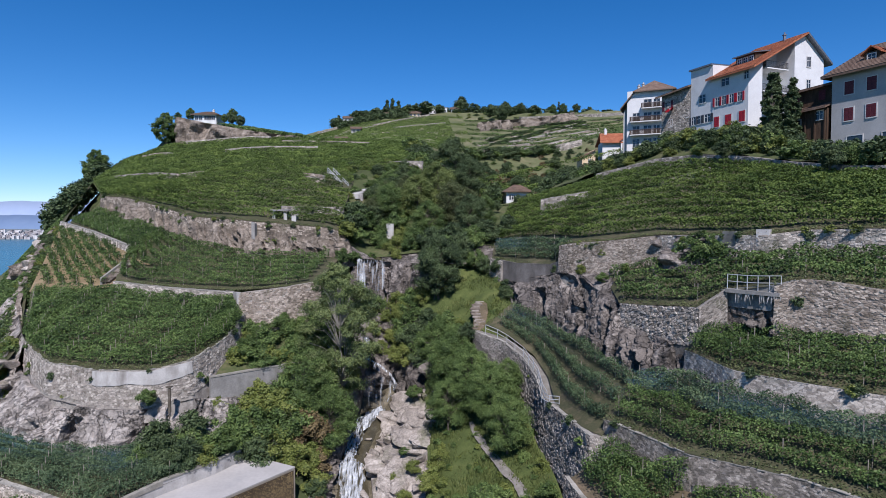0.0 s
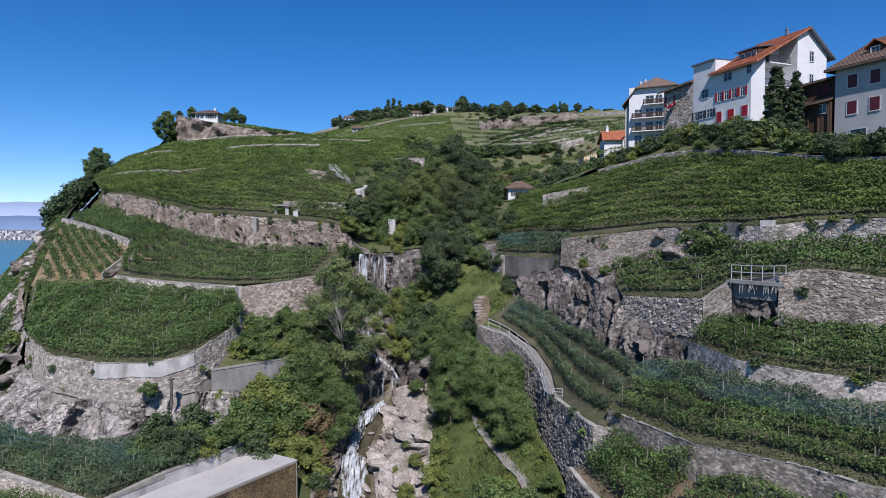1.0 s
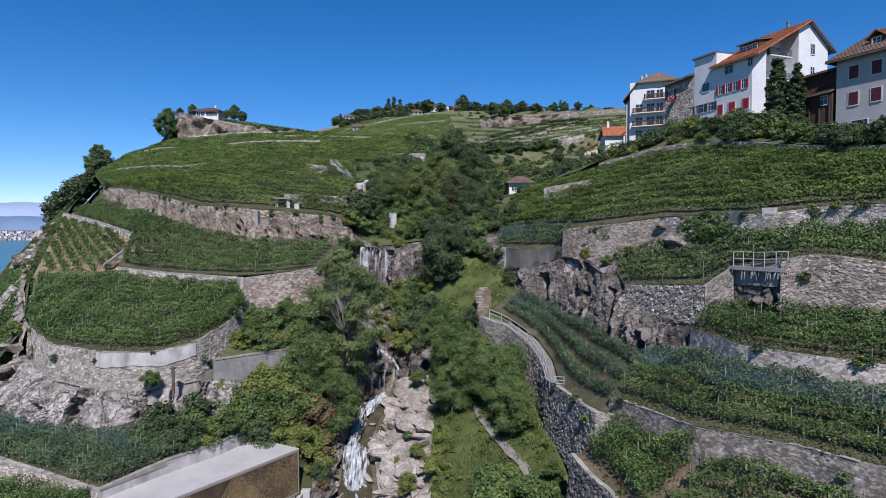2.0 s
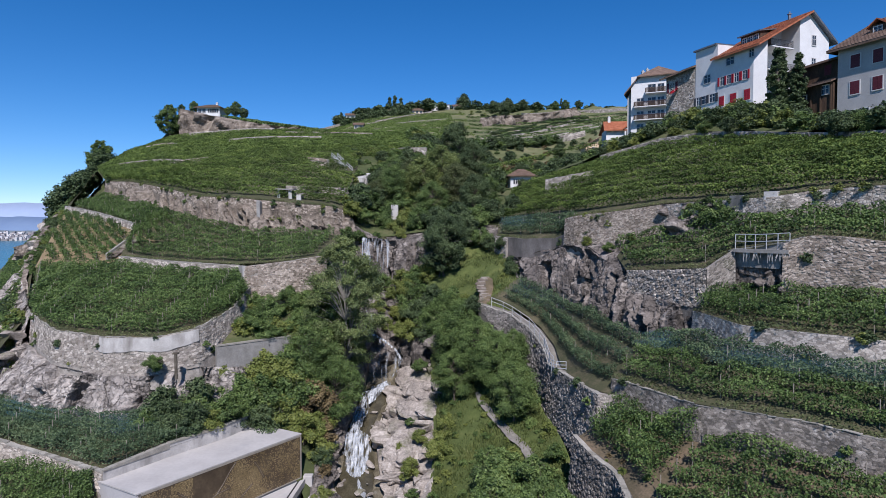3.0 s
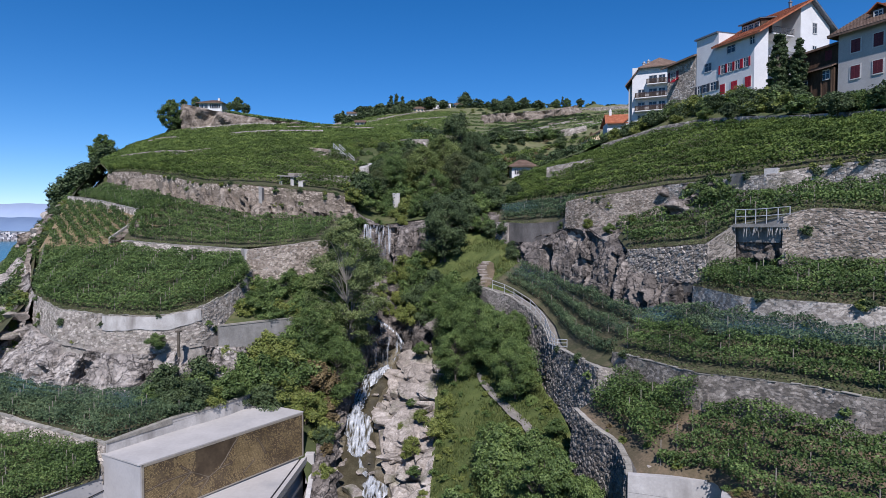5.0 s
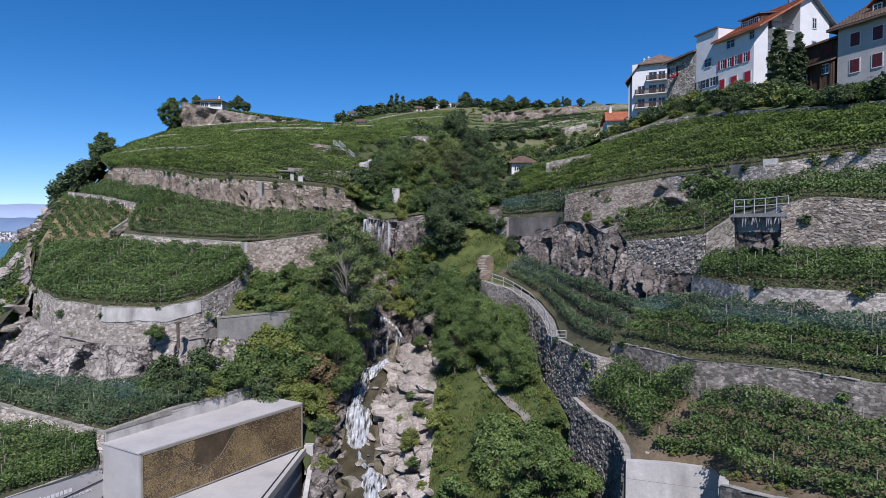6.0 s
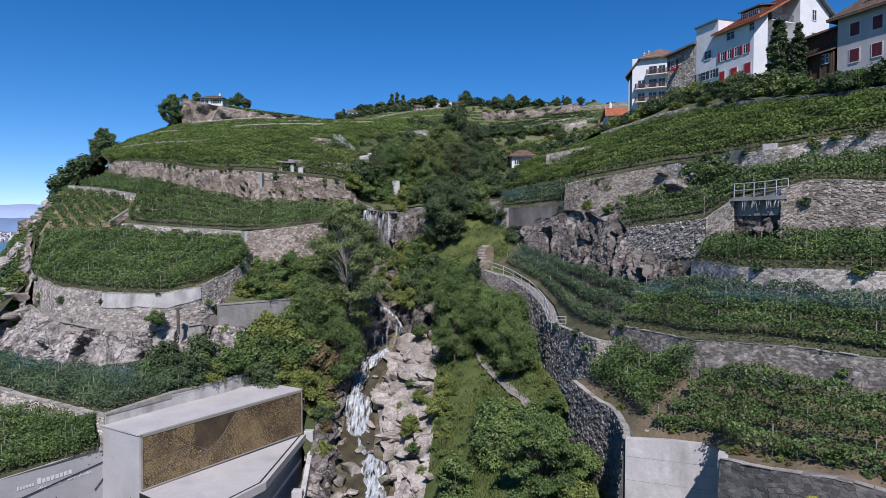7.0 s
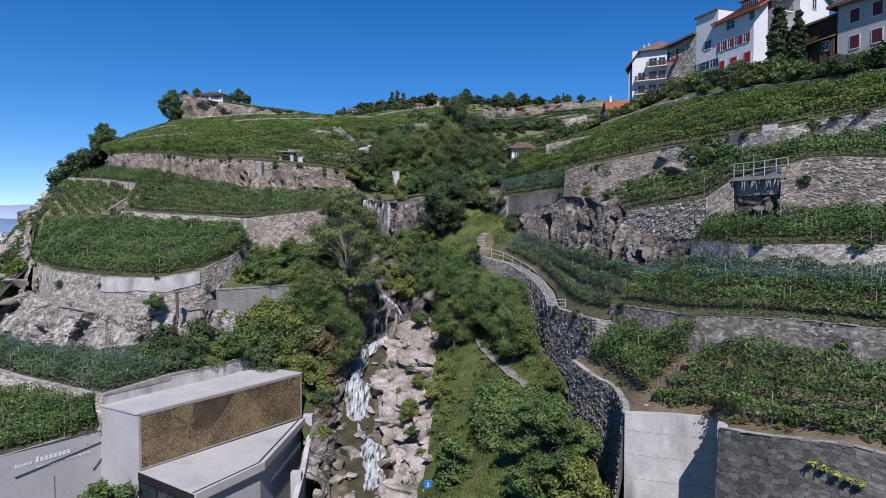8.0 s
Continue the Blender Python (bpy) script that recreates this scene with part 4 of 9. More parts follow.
# ---- retaining walls ----
masonry("retaining_wall", "pale rounded dry-stone retaining wall with plaster patch", LW, [3, 3, 3.2, 3.6, 3.8, 3.6, 3.0, 2.0, 2.0], seed=11, cap=.06, stone=(.32, .22), proud=.035, mat=M_STONE_P)
masonry("retaining_wall", "long old stone retaining wall across a hillside", UW, [1.2, 1.4, 1.0, .8, 1.0, 1.4, 1.2, 1.8, 1.6], seed=12, stone=(.34, .2), step=1, proud=.03, mat=M_STONE_T, core=M_ROCK_TAN)
crag("rock_outcrop", "weathered tan rock band under a hillside wall", [(-72, 125, 32), (-60, 113, 30.3), (-50, 102.3, 29), (-43, 95, 28), (-37, 89.6, 27), (-26.8, 86.8, 25.0), (-15.6, 89.4, 24.8), (-13.6, 93.4, 25.0)],
          [(-72, 125.8, 35.3), (-61.8, 116.4, 34.4), (-47.1, 100.8, 32.3), (-39.2, 93.3, 30.8), (-32.6, 89.8, 30.3), (-27.7, 89.0, 29.5), (-17.5, 91.3, 28.2), (-15.6, 94.6, 28.6)], mat=M_ROCK_TAN, seed=47, depth=.6, width=2.0, step=.24, steep=1.0, caves=((69, 1.2, .9, .5), (84, .8, .8, .45), (93, 2.0, 1.0, .5)))
masonry("retaining_wall", "low stone wall between two vineyard terraces", [(-43.2, 78, 22.7), (-35.6, 75.5, 22.25), (-30.9, 74.6, 22.0), (-26.3, 74.8, 21.7)], 1.7, seed=13, cap=.1)
masonry("retaining_wall", "tall weathered wall at a terrace corner", [(-26.3, 74.8, 21.7), (-25.4, 73.8, 21.7), (-19.1, 74.4, 22.45), (-15.8, 77, 23)], [2.5, 5, 5.2, 5.2], seed=14, soft=0, mat=M_STONE_T)
masonry("retaining_wall", "low stone wall with pale coping", [(-52, 53.8, 8.3), (-40, 52.0, 7.66), (-37.7, 51.9, 6.95), (-28.2, 47.5, 6.65)], 1.6, seed=15, cap=.15, soft=0)
masonry("retaining_wall", "stone wall carrying a netted vineyard", RW3, 2.7, seed=16, cap=.05, stone=(.21, .125), proud=.02, core=M_CONC_B)
masonry("retaining_wall", "stone wall below a narrow terrace", RW2, 2.3, seed=17, stone=(.22, .13), proud=.015, core=M_CONC_D)
masonry("retaining_wall", "high irregular stone wall", RSU, 4.8, seed=18, stone=(.27, .13), proud=.05, mat=M_STONE_T)
masonry("retaining_wall", "old stone wall along the vineyard slope", RT, 2.3, seed=19, stone=(.30, .19), proud=.035)
masonry("retaining_wall", "broad irregular stone wall above a cliff", [(14.3, 73.4, 27.6), (15.2, 71.8, 27.9), (19.5, 67.6, 28.4), (23.2, 64.4, 29.0)], [3, 4, 4, 3.2], seed=20, stone=(.23, .13), proud=.045, mat=M_STONE_T)
masonry("retaining_wall", "high dark stone wall carrying the footpath", PW, [0.6, 3.2, 4.4, 5.2, 4.8, 5.5, 7], seed=21, mat=M_STONE_D, cap=.06, stone=(.27, .19), proud=.085)
masonry("retaining_wall", "rough stone end of a concrete wall", [(6.7, 88.2, 25.2), (7.0, 86.5, 25.3), (8.3, 84.0, 25.1)], 4.4, seed=27, stone=(.34, .22), soft=0, mat=M_STONE_P)
masonry("retaining_wall", "narrow pale end of the footpath wall", [(12, 48.2, 12.9), (13.4, 47.4, 12.9)], 5, seed=22, soft=0, mat=M_STONE_P)
masonry("retaining_wall", "dark stone wall with a curved top", [(9.9, 47.8, 9.7), (10.4, 45, 9.4), (11.5, 41.4, 9.2), (11.4, 38.6, 8.85), (11.05, 37.2, 8.6)], 6, seed=23, mat=M_STONE_D, cap=.06, stone=(.27, .19), proud=.08)
masonry("retaining_wall", "dark stone wall at a cliff edge", [(17.9, 60.2, 22.2), (19.5, 56.2, 22.5), (22.0, 51.1, 23.0)], 3.3, seed=24, mat=M_STONE_P, core=M_JOINT, stone=(.30, .21), proud=.09)
masonry("retaining_wall", "pale stone return wall with sloping top", [(22.0, 51.1, 23.0), (24.2, 50.7, 24.6)], [3.6, 4.2], seed=25, soft=0)
masonry("retaining_wall", "near stone wall of large grey blocks", [(14.4, 31.3, 9.6), (16.1, 28.5, 10.05), (17.9, 26.8, 10.4), (20.5, 24.8, 10.1), (26, 20.8, 10)], 6, seed=26, stone=(.34, .22), cap=.03, proud=.02, mat=M_STONE_N, core=M_CONC_B, pieces=290)
crag("rock_outcrop", "pale rock outcrop with dark clefts under a wall", [(-54, 66, 6.5), (-46, 60.8, 7.4), (-40, 57.6, 7.4), (-35.5, 57.4, 7.2), (-31, 56.6, 7.0), (-27, 58.6, 7.2), (-22, 63, 7.4)],
          [(-51, 70.5, 13.2), (-44.8, 63.6, 12.9), (-40.2, 60.2, 12.4), (-34.2, 58.4, 11.8), (-29.8, 59.2, 11.6), (-26, 61.4, 12.0), (-21.5, 66, 11)], seed=41, mat=M_ROCK_LIGHT, depth=.95, width=1.8, step=.15, steep=1.5, caves=((14.4, 1.0, 1.5, .6), (18.9, 1.1, 2.2, .8), (25.6, 1.1, 1.0, .6)), smooth=((20.4, 24.4),))
crag("cliff", "dark jointed rock cliff with brown streaks", [(8.6, 79, 19.2), (11, 74.4, 18.3), (13, 70.8, 17.5), (15.5, 63.2, 16.8), (16.5, 58, 16.4), (17.5, 53, 15.7), (20.4, 50.1, 16.5)],
          [(8, 83.5, 22.4), (11, 77.8, 22.6), (13.5, 73.6, 24.3), (16, 69, 24.3), (18, 61.3, 21.8), (18.4, 58.5, 20.2), (20, 53.3, 19.7), (21.6, 51.2, 19.4)], seed=42, depth=.7, width=2.8, step=.14, caves=((1.0, .7, 1.8, .75), (7.2, 1.1, 3.0, .8), (14.2, .6, 1.4, .6), (20.9, 1.0, 2.6, .9), (26.3, .8, 1.4, .66)))
crag("cliff", "rock wall behind the upper waterfall", [(-14.5, 89.5, 18), (-11, 89, 16), (-7, 88.5, 16), (-4, 87, 17), (-1, 86.5, 18)],
          [(-14, 93.5, 25.6), (-11.5, 92.5, 24.8), (-8, 91.5, 24.6), (-4.3, 89.5, 24.4), (0, 90, 25)], seed=43, step=.22, depth=.7)
rock_face("cliff", "dark wet rock wall of the gorge", [(-6.2, 79.5, 5.5), (-4.2, 77, 6.5), (-2.2, 74.5, 7), (0, 72.5, 8)], [(-5.5, 82, 15), (-3.2, 79, 14.2), (-1.2, 76, 12.8), (1.2, 74, 12.5)], seed=44)
rock_face("cliff", "pale cliff on the hilltop", [(-94, 211, 56), (-92.6, 206.6, 57), (-90, 205.2, 57.8), (-82, 205.8, 59), (-66, 207, 60.6), (-38, 206.5, 58.5)], [(-93.2, 212, 67.6), (-92.0, 207.6, 67.6), (-89.5, 206.8, 67.2), (-82, 208, 65.6), (-66, 209.2, 63.0), (-38, 207.5, 59.6)], seed=45, step=.7, cell=4, depth=1.2, mat=M_ROCK_TAN, tall=.4, cleft=1.5)
crag("rock_outcrop", "pale weathered crag at the end of a rounded wall", [(-61, 66, 2), (-55.5, 64, 6), (-51.5, 65.5, 8), (-49.6, 67, 9)], [(-58.5, 80, 20.4), (-54.6, 76.2, 18.8), (-51.2, 72, 17.4), (-49.1, 69.8, 16.4)], mat=M_ROCK_LIGHT, seed=50, depth=.9, width=1.6, step=.2, steep=1.3)
rock_face("cliff", "rocky edge of the vineyard strip", [(-54.8, 63.5, 8), (-57.5, 73.5, 12), (-61.8, 82.5, 15), (-73.8, 103.3, 20.5), (-83.5, 123.5, 25)], [(-50.5, 70.5, 15.6), (-53, 75, 18), (-56.8, 80.3, 20.8), (-68.5, 101, 25.6), (-78.5, 122, 30)], seed=46, step=.35, cell=2, depth=.9, mat=M_ROCK_TAN, cleft=1.5)

# ---- vines ----
NEAR = dict(size=.14, per_metre=220, height=1.25, width=.55)
MID = dict(size=.175, per_metre=125, height=1.15, width=.45)
vineyard("green vine row on a weedy terrace", S["lower_left"], 1.3, **NEAR, group="vines on the lowest left terrace", u=(.02, .98), v=(.03, .93))
vineyard("netted bluish-green vine row below a rock face", S["net_left"], 1.25, **NEAR, mat=M_VINE_B, net=(.45,), group="netted vines below the rock", u=(.1, .92), v=(.03, .96))
vineyard("dense green vine row on a rounded terrace", S["round_left"], 1.25, **MID, group="vines on the rounded terrace", u=(.02, .95), v=(.02, .98))
vineyard("green vine row running up bare brown soil", S["strip_left"], 2.3, size=.2, per_metre=80, height=1.0, width=.6, skew=.5, group="vines on the brown strip", u=(.03, .97), v=(.05, .97))
vineyard("green vine row below a long stone wall", S["upper_left"], 1.25, **MID, group="vines below the long wall", u=(.02, .98), v=(.0, .95), miss=.03)
M_VINE_H = material("sunny_vine_leaf", [(0.020, 0.036, 0.007), (0.095, 0.145, 0.029), (0.222, 0.291, 0.068)], .2, .6, 0, 6, island=.14, trans=.25)
vineyard("broad green vineyard of close rows", S["hill_low"], 3.0, mat=M_VINE_H, size=.23, per_metre=100, height=1.3, width=.34, whole=True, v=(.01, .99), u=(.0, 1),
         mask=lambda p: (np.abs((p[:, 0] + 21.8) * .8 + (p[:, 1] - 123.4) * .55) > 1.9) | (p[:, 1] > 128) | (p[:, 1] < 113))
vineyard("green vineyard on the upper hillside", S["hill_high"], 3.2, mat=M_VINE_H, size=.34, per_metre=48, height=1.25, width=.38, whole=True, v=(0, .99), u=(0, 1))
vineyard("short vine rows above a grey wall", S["gully_top"], 2.2, mat=M_VINE_H, size=.24, per_metre=90, height=1.2, width=.36, whole=True, u=(.0, .46), v=(.78, 1.0))
vineyard("green vineyard on top of the cliff", S["cliff_top"], 2.4, size=.5, per_metre=12, height=1.0, width=.6, whole=True, u=(.3, 1))
vineyard("far vineyard rows on the terraced hill", S["far_hill"], 3.6, mat=M_VINE_H, size=.45, per_metre=12, height=1.1, width=.8, whole=True, v=(0, .86), miss=.18,
         mask=lambda p: p[:, 0] < 10 + 5 * np.sin(p[:, 1] * .13))
vineyard("single vine rows on the dry terraced hill", S["far_hill"], 26, size=.5, per_metre=26, height=1.3, width=1.0, whole=True, v=(.06, .8), mask=lambda p: p[:, 0] > 8)
vineyard("weedy vines and scrub above the gully", S["back_right"], 4.6, mat=M_VINE_H, size=.32, per_metre=34, height=1.2, width=.7, whole=True, mask=lambda p: (p[:, 0] < 7) | ((p[:, 0] > 24) & (p[:, 1] < 150)))
vineyard("leafy green vine row on brown soil", S["right_low"], 1.45, size=.14, per_metre=250, height=1.3, width=.55, group="vines above the near stone wall", u=(.325, .99), v=(.02, .97), miss=.19)
vineyard("tall leafy vine row in a terrace corner", S["right_low"], 1.3, size=.145, per_metre=270, height=2.0, width=.6, group="vines in the corner", u=(.03, .3), v=(.15, .96))
vineyard("bushy green vine row on a walled terrace", S["right_net"], 1.55, size=.14, per_metre=270, height=1.3, width=.6, group="vines on the walled terrace", u=(.03, .99), v=(.01, .58), miss=.04)
vineyard("netted bluish-green vine row on a walled terrace", S["right_net"], 1.35, size=.14, per_metre=260, height=1.35, width=.55, mat=M_VINE_B, net=(0,), group="netted vines on the walled terrace", u=(.01, .99), v=(.56, .98))
vineyard("netted bluish-green vine row above the footpath", S["right_path"], 1.6, **NEAR, mat=M_VINE_B, net=(.5,), group="netted vines above the footpath", u=(.06, .99), v=(.06, .98), miss=.11,
         mask=lambda p: np.hypot(p[:, 0] - 11.9, (p[:, 1] - 58.5) * .6) > 1.5)
vineyard("green vine row below a high stone wall", S["right_mid"], 1.2, **NEAR, group="vines below the high wall", u=(.03, .99), v=(.04, .97))
vineyard("green vine row on a high walled terrace", S["right_upper"], 1.3, **MID, group="vines on the high terrace", u=(.02, .99), v=(.0, .95), miss=.05)
vineyard("netted bluish vine row above a concrete wall", S["right_nook"], 1.3, **MID, mat=M_VINE_B, net=(.3,), group="netted vines above the concrete wall", u=(.05, .98), v=(.1, .95))
vineyard("wide green vineyard of close rows below the village", S["right_hill"], 2.7, mat=M_VINE_H, size=.19, per_metre=150, height=1.35, width=.38, whole=True, v=(.0, .98), mask=lambda p: (p[:, 0] > 16) | (p[:, 1] < 113))


# ---- trees and shrubs ----
M_LEAF_O = material("olive_leaf", [(0.053, 0.070, 0.029), (0.111, 0.136, 0.055), (0.200, 0.220, 0.088)], .3, .5, 0, 5, island=.34, trans=.32)
M_LEAF_T = material("airy_leaf", [(0.047, 0.068, 0.024), (0.144, 0.190, 0.067), (0.283, 0.332, 0.128)], .3, .5, 0, 5, island=.34, trans=.3)
M_LEAF_L = material("lime_leaf", [(0.083, 0.116, 0.035), (0.173, 0.220, 0.067), (0.295, 0.336, 0.111)], .3, .5, 0, 5, island=.34, trans=.35)
M_BARK_P = material("pale_bark", [(.16, .15, .125), (.27, .25, .215), (.38, .36, .32)], 3, .95, .5, 8)
M_BARK = material("bark", [(.05, .04, .03), (.10, .085, .065), (.17, .15, .12)], 3, .95, .6, 8)


def crown_leaves(clumps, count, size, rng, droop=0.0):
    """Leaf blades over a set of leafy clumps (x, y, z, rx, ry, rz), denser near their skins, with ragged outlines."""
    w = np.array([c[3] * c[4] + c[4] * c[5] for c in clumps])
    pick = rng.choice(len(clumps), count, p=w / w.sum())
    c = np.array(clumps)[pick]
    d = rng.normal(size=(count, 3))
    d /= np.linalg.norm(d, axis=1, keepdims=True)
    rad = rng.uniform(0.12, 1.0, count) ** 0.55
    lump = 1 + 1.5 * fractal(d * 1.9 + c[:, :3] * 3, 1.3, 3, 5)
    p = c[:, :3] + d * c[:, 3:] * (rad * lump)[:, None]
    p += np.stack([fractal(p + 40 * k, .9, 3, 60 + k) for k in range(3)], 1) * [1.1, 1.1, .6] * np.minimum(c[:, 3:4], 1.2)
    n = d * .8 + rng.normal(0, .45, (count, 3)) + [0, 0, .5]
    p[:, 2] -= droop * np.abs(rng.normal(0, 1, count)) * (1 - rad)
    return leaf_quads(p, n, size, rng)


def grow(name, label, category, height, spread, bare, clumps, leaves, size, mat, seed, trunk=0.16, lean=0.04, shape="round", stems=1, bark=None):
    """A tree or shrub standing at the origin: tapered trunk, limbs, and a crown of leaf clumps."""
    rng = np.random.default_rng(seed)
    root = thing(name, label=label, category=category)
    bm, bl, cl = bmesh.new(), bmesh.new(), []
    for s in range(stems):
        p = Vector((0, 0, -0.4)) if stems == 1 else Vector((rng.normal(0, spread * .15), rng.normal(0, spread * .15), -0.4))
        top = height * (0.82 if shape != "column" else .95)
        steps, r = 6, trunk
        nodes = [p]
        for k in range(steps):
            q = p + Vector((rng.normal(0, lean) * height * .3, rng.normal(0, lean) * height * .3, (top + .4) / steps))
            rod(bm, p, q, r, r * .78, 7)
            p, r = q, r * .78
            nodes.append(p)
        bm_part("trunk" if stems == 1 else "stem", bm, bark or M_BARK, root)
        bm = bmesh.new()
    for k in range(clumps):
        f = (k + rng.uniform(.2, .8)) / clumps
        z = height * (bare + (1 - bare) * f)
        g = {"round": math.sqrt(max(0.05, 1 - (2 * f - .9) ** 2)), "column": .95 - .75 * f ** 1.6, "cone": 1.05 - f, "spread": .55 + .6 * math.sin(f * 3.0)}[shape]
        a = rng.uniform(0, 6.283)
        rr = spread * g * math.sqrt(rng.uniform(.12, .75) if shape != "column" else rng.uniform(0, .22))
        c = Vector((math.cos(a) * rr, math.sin(a) * rr, z))
        size_c = spread * rng.uniform(.26, .48) * (0.6 + .5 * g) * (.75 if shape == "column" else 1)
        size_c *= min(1.0, (36 / clumps) ** .6)
        cl.append((*c, size_c * rng.uniform(.85, 1.25), size_c * rng.uniform(.85, 1.25), size_c * rng.uniform(.6, .9) * (.55 if shape == "spread" else 1)))
        start = nodes[min(len(nodes) - 1, 1 + int(max(0, f - .1) * (len(nodes) - 2)))]
        mid = (start + c) / 2 + Vector((0, 0, .05 * height))
        rod(bl, start, mid, trunk * .42 * (1.1 - f * .6), trunk * .26 * (1.1 - f * .6), 5)
        rod(bl, mid, c, trunk * .26 * (1.1 - f * .6), trunk * .06, 5)
    bm.free()
    bm_part("branchwork", bl, bark or M_BARK, root, kind="stuff")
    v, f = crown_leaves(cl, leaves, size, rng)
    part("crown", mesh_of("crown", v, f, mat), root)
    return root


KIND = {
    "broad": lambda: grow("tree", "broad green leafy tree in the gully", "tree", 9, 4.2, .12, 70, 36000, .155, M_LEAF, 1, .2),
    "olive": lambda: grow("tree", "olive-green leafy tree in the upper gully", "tree", 9, 4.2, .14, 60, 26000, .19, M_LEAF_O, 13, .2),
    "tall": lambda: grow("tree", "tall airy light-green tree with thin branches", "tree", 17, 5.0, .1, 140, 50000, .15, M_LEAF_T, 2, .15, bark=M_BARK_P),
    "dark": lambda: grow("tree", "dense dark-green tree in the upper gully", "tree", 12, 5.0, .1, 60, 28000, .22, M_LEAF_D, 3, .26),
    "walnut": lambda: grow("tree", "large spreading green tree beside the meadow", "tree", 10, 4.9, .14, 120, 56000, .19, M_LEAF, 4, .24, shape="spread"),
    "column": lambda: grow("conifer", "tall dark columnar conifer below a house", "conifer", 9, 3.0, .02, 110, 22000, .2, M_LEAF_D, 5, .16, shape="column"),
    "cone": lambda: grow("conifer", "dark conical conifer on the far ridge", "conifer", 12, 3.2, .06, 20, 2600, .7, M_LEAF_D, 6, .2, shape="cone"),
    "far": lambda: grow("tree", "far rounded dark-green tree on the ridge", "tree", 10, 5.0, .04, 34, 5200, .62, M_LEAF_D, 7, .3),
    "shrub": lambda: grow("shrub", "dense green shrub on a rocky bank", "shrub", 3.0, 1.9, .05, 20, 6000, .18, M_LEAF, 8, .06, stems=3),
    "pale": lambda: grow("shrub", "light yellow-green leafy shrub on a bank", "shrub", 3.0, 1.8, .05, 20, 6000, .18, M_LEAF_Y, 9, .06, stems=3),
    "dry": lambda: grow("shrub", "reddish-brown dry shrub above the stream", "shrub", 2.8, 1.6, .05, 12, 3200, .22, M_LEAF_R, 10, .05, stems=3),
    "wild": lambda: grow("shrub", "dark-green wild shrub on a slope", "shrub", 3.4, 2.2, .03, 22, 6500, .19, M_LEAF_D, 11, .06, stems=3),
    "lime": lambda: grow("tree", "light yellow-green leafy tree in the upper gully", "tree", 9, 4.2, .1, 60, 22000, .2, M_LEAF_L, 14, .18),
    "round": lambda: grow("tree", "rounded dense dark-green tree on the hill's edge", "tree", 10, 4.6, .06, 110, 20000, .3, M_LEAF, 15, .3),
    "sapling": lambda: grow("tree", "small slender young tree in the meadow", "tree", 5.5, 1.5, .3, 12, 2600, .2, M_LEAF, 12, .07),
}
FIRST, COUNT = {}, [0]


def plant(kind, x, y, z, size=1.0, wide=1.0, label=""):
    COUNT[0] += 1
    turn = (COUNT[0] * 137.5) % 360
    m = pose(x, y, z, 0, 0, turn) @ Matrix.Diagonal((size * wide, size * wide, size, 1))
    if kind not in FIRST:
        FIRST[kind] = KIND[kind]()
        FIRST[kind].matrix_world = m
        FIRST[kind]["base"] = 1
        ob = FIRST[kind]
    else:
        sc = FIRST[kind].scale
        ob = copy_thing(FIRST[kind], m @ Matrix.Diagonal((1 / sc[0], 1 / sc[1], 1 / sc[2], 1)))
    if label:
        tagged(ob, label)
    return ob


PENDING = []


def scatter(kind, x, y, z, size=1.0, wide=1.0):
    """Puts down growth that nobody could count, to be joined into one stretch."""
    PENDING.append((str(kind), pose(x, y, z, 0, 0, (len(PENDING) * 137.5) % 360) @ Matrix.Diagonal((size * wide, size * wide, size, 1))))


def join_scatter(name, label, category, leaves):
    rng, quads, picks, mats = np.random.default_rng(len(PENDING)), [], [], []
    for kind, m in PENDING:
        crown = [c for c in FIRST[kind].children if c.name.startswith("crown")][0].data
        if crown.materials[0] not in mats:
            mats.append(crown.materials[0])
        v = np.zeros(len(crown.vertices) * 3)
        crown.vertices.foreach_get("co", v)
        v = v.reshape(-1, 4, 3)
        q = v[rng.choice(len(v), min(leaves, len(v)), replace=False)]
        c = q.mean(1, keepdims=True)
        q = c + (q - c) * .8 * math.sqrt(len(v) / len(q))
        a = np.array(m)
        quads.append(q.reshape(-1, 3) @ a[:3, :3].T + a[:3, 3])
        picks.append(np.full(len(q), mats.index(crown.materials[0])))
    v = np.concatenate(quads)
    tagged(new(name, mesh_of(name, v, np.arange(len(v)).reshape(-1, 4), mats, picks=np.concatenate(picks))), label, category, kind="stuff")
    PENDING.clear()


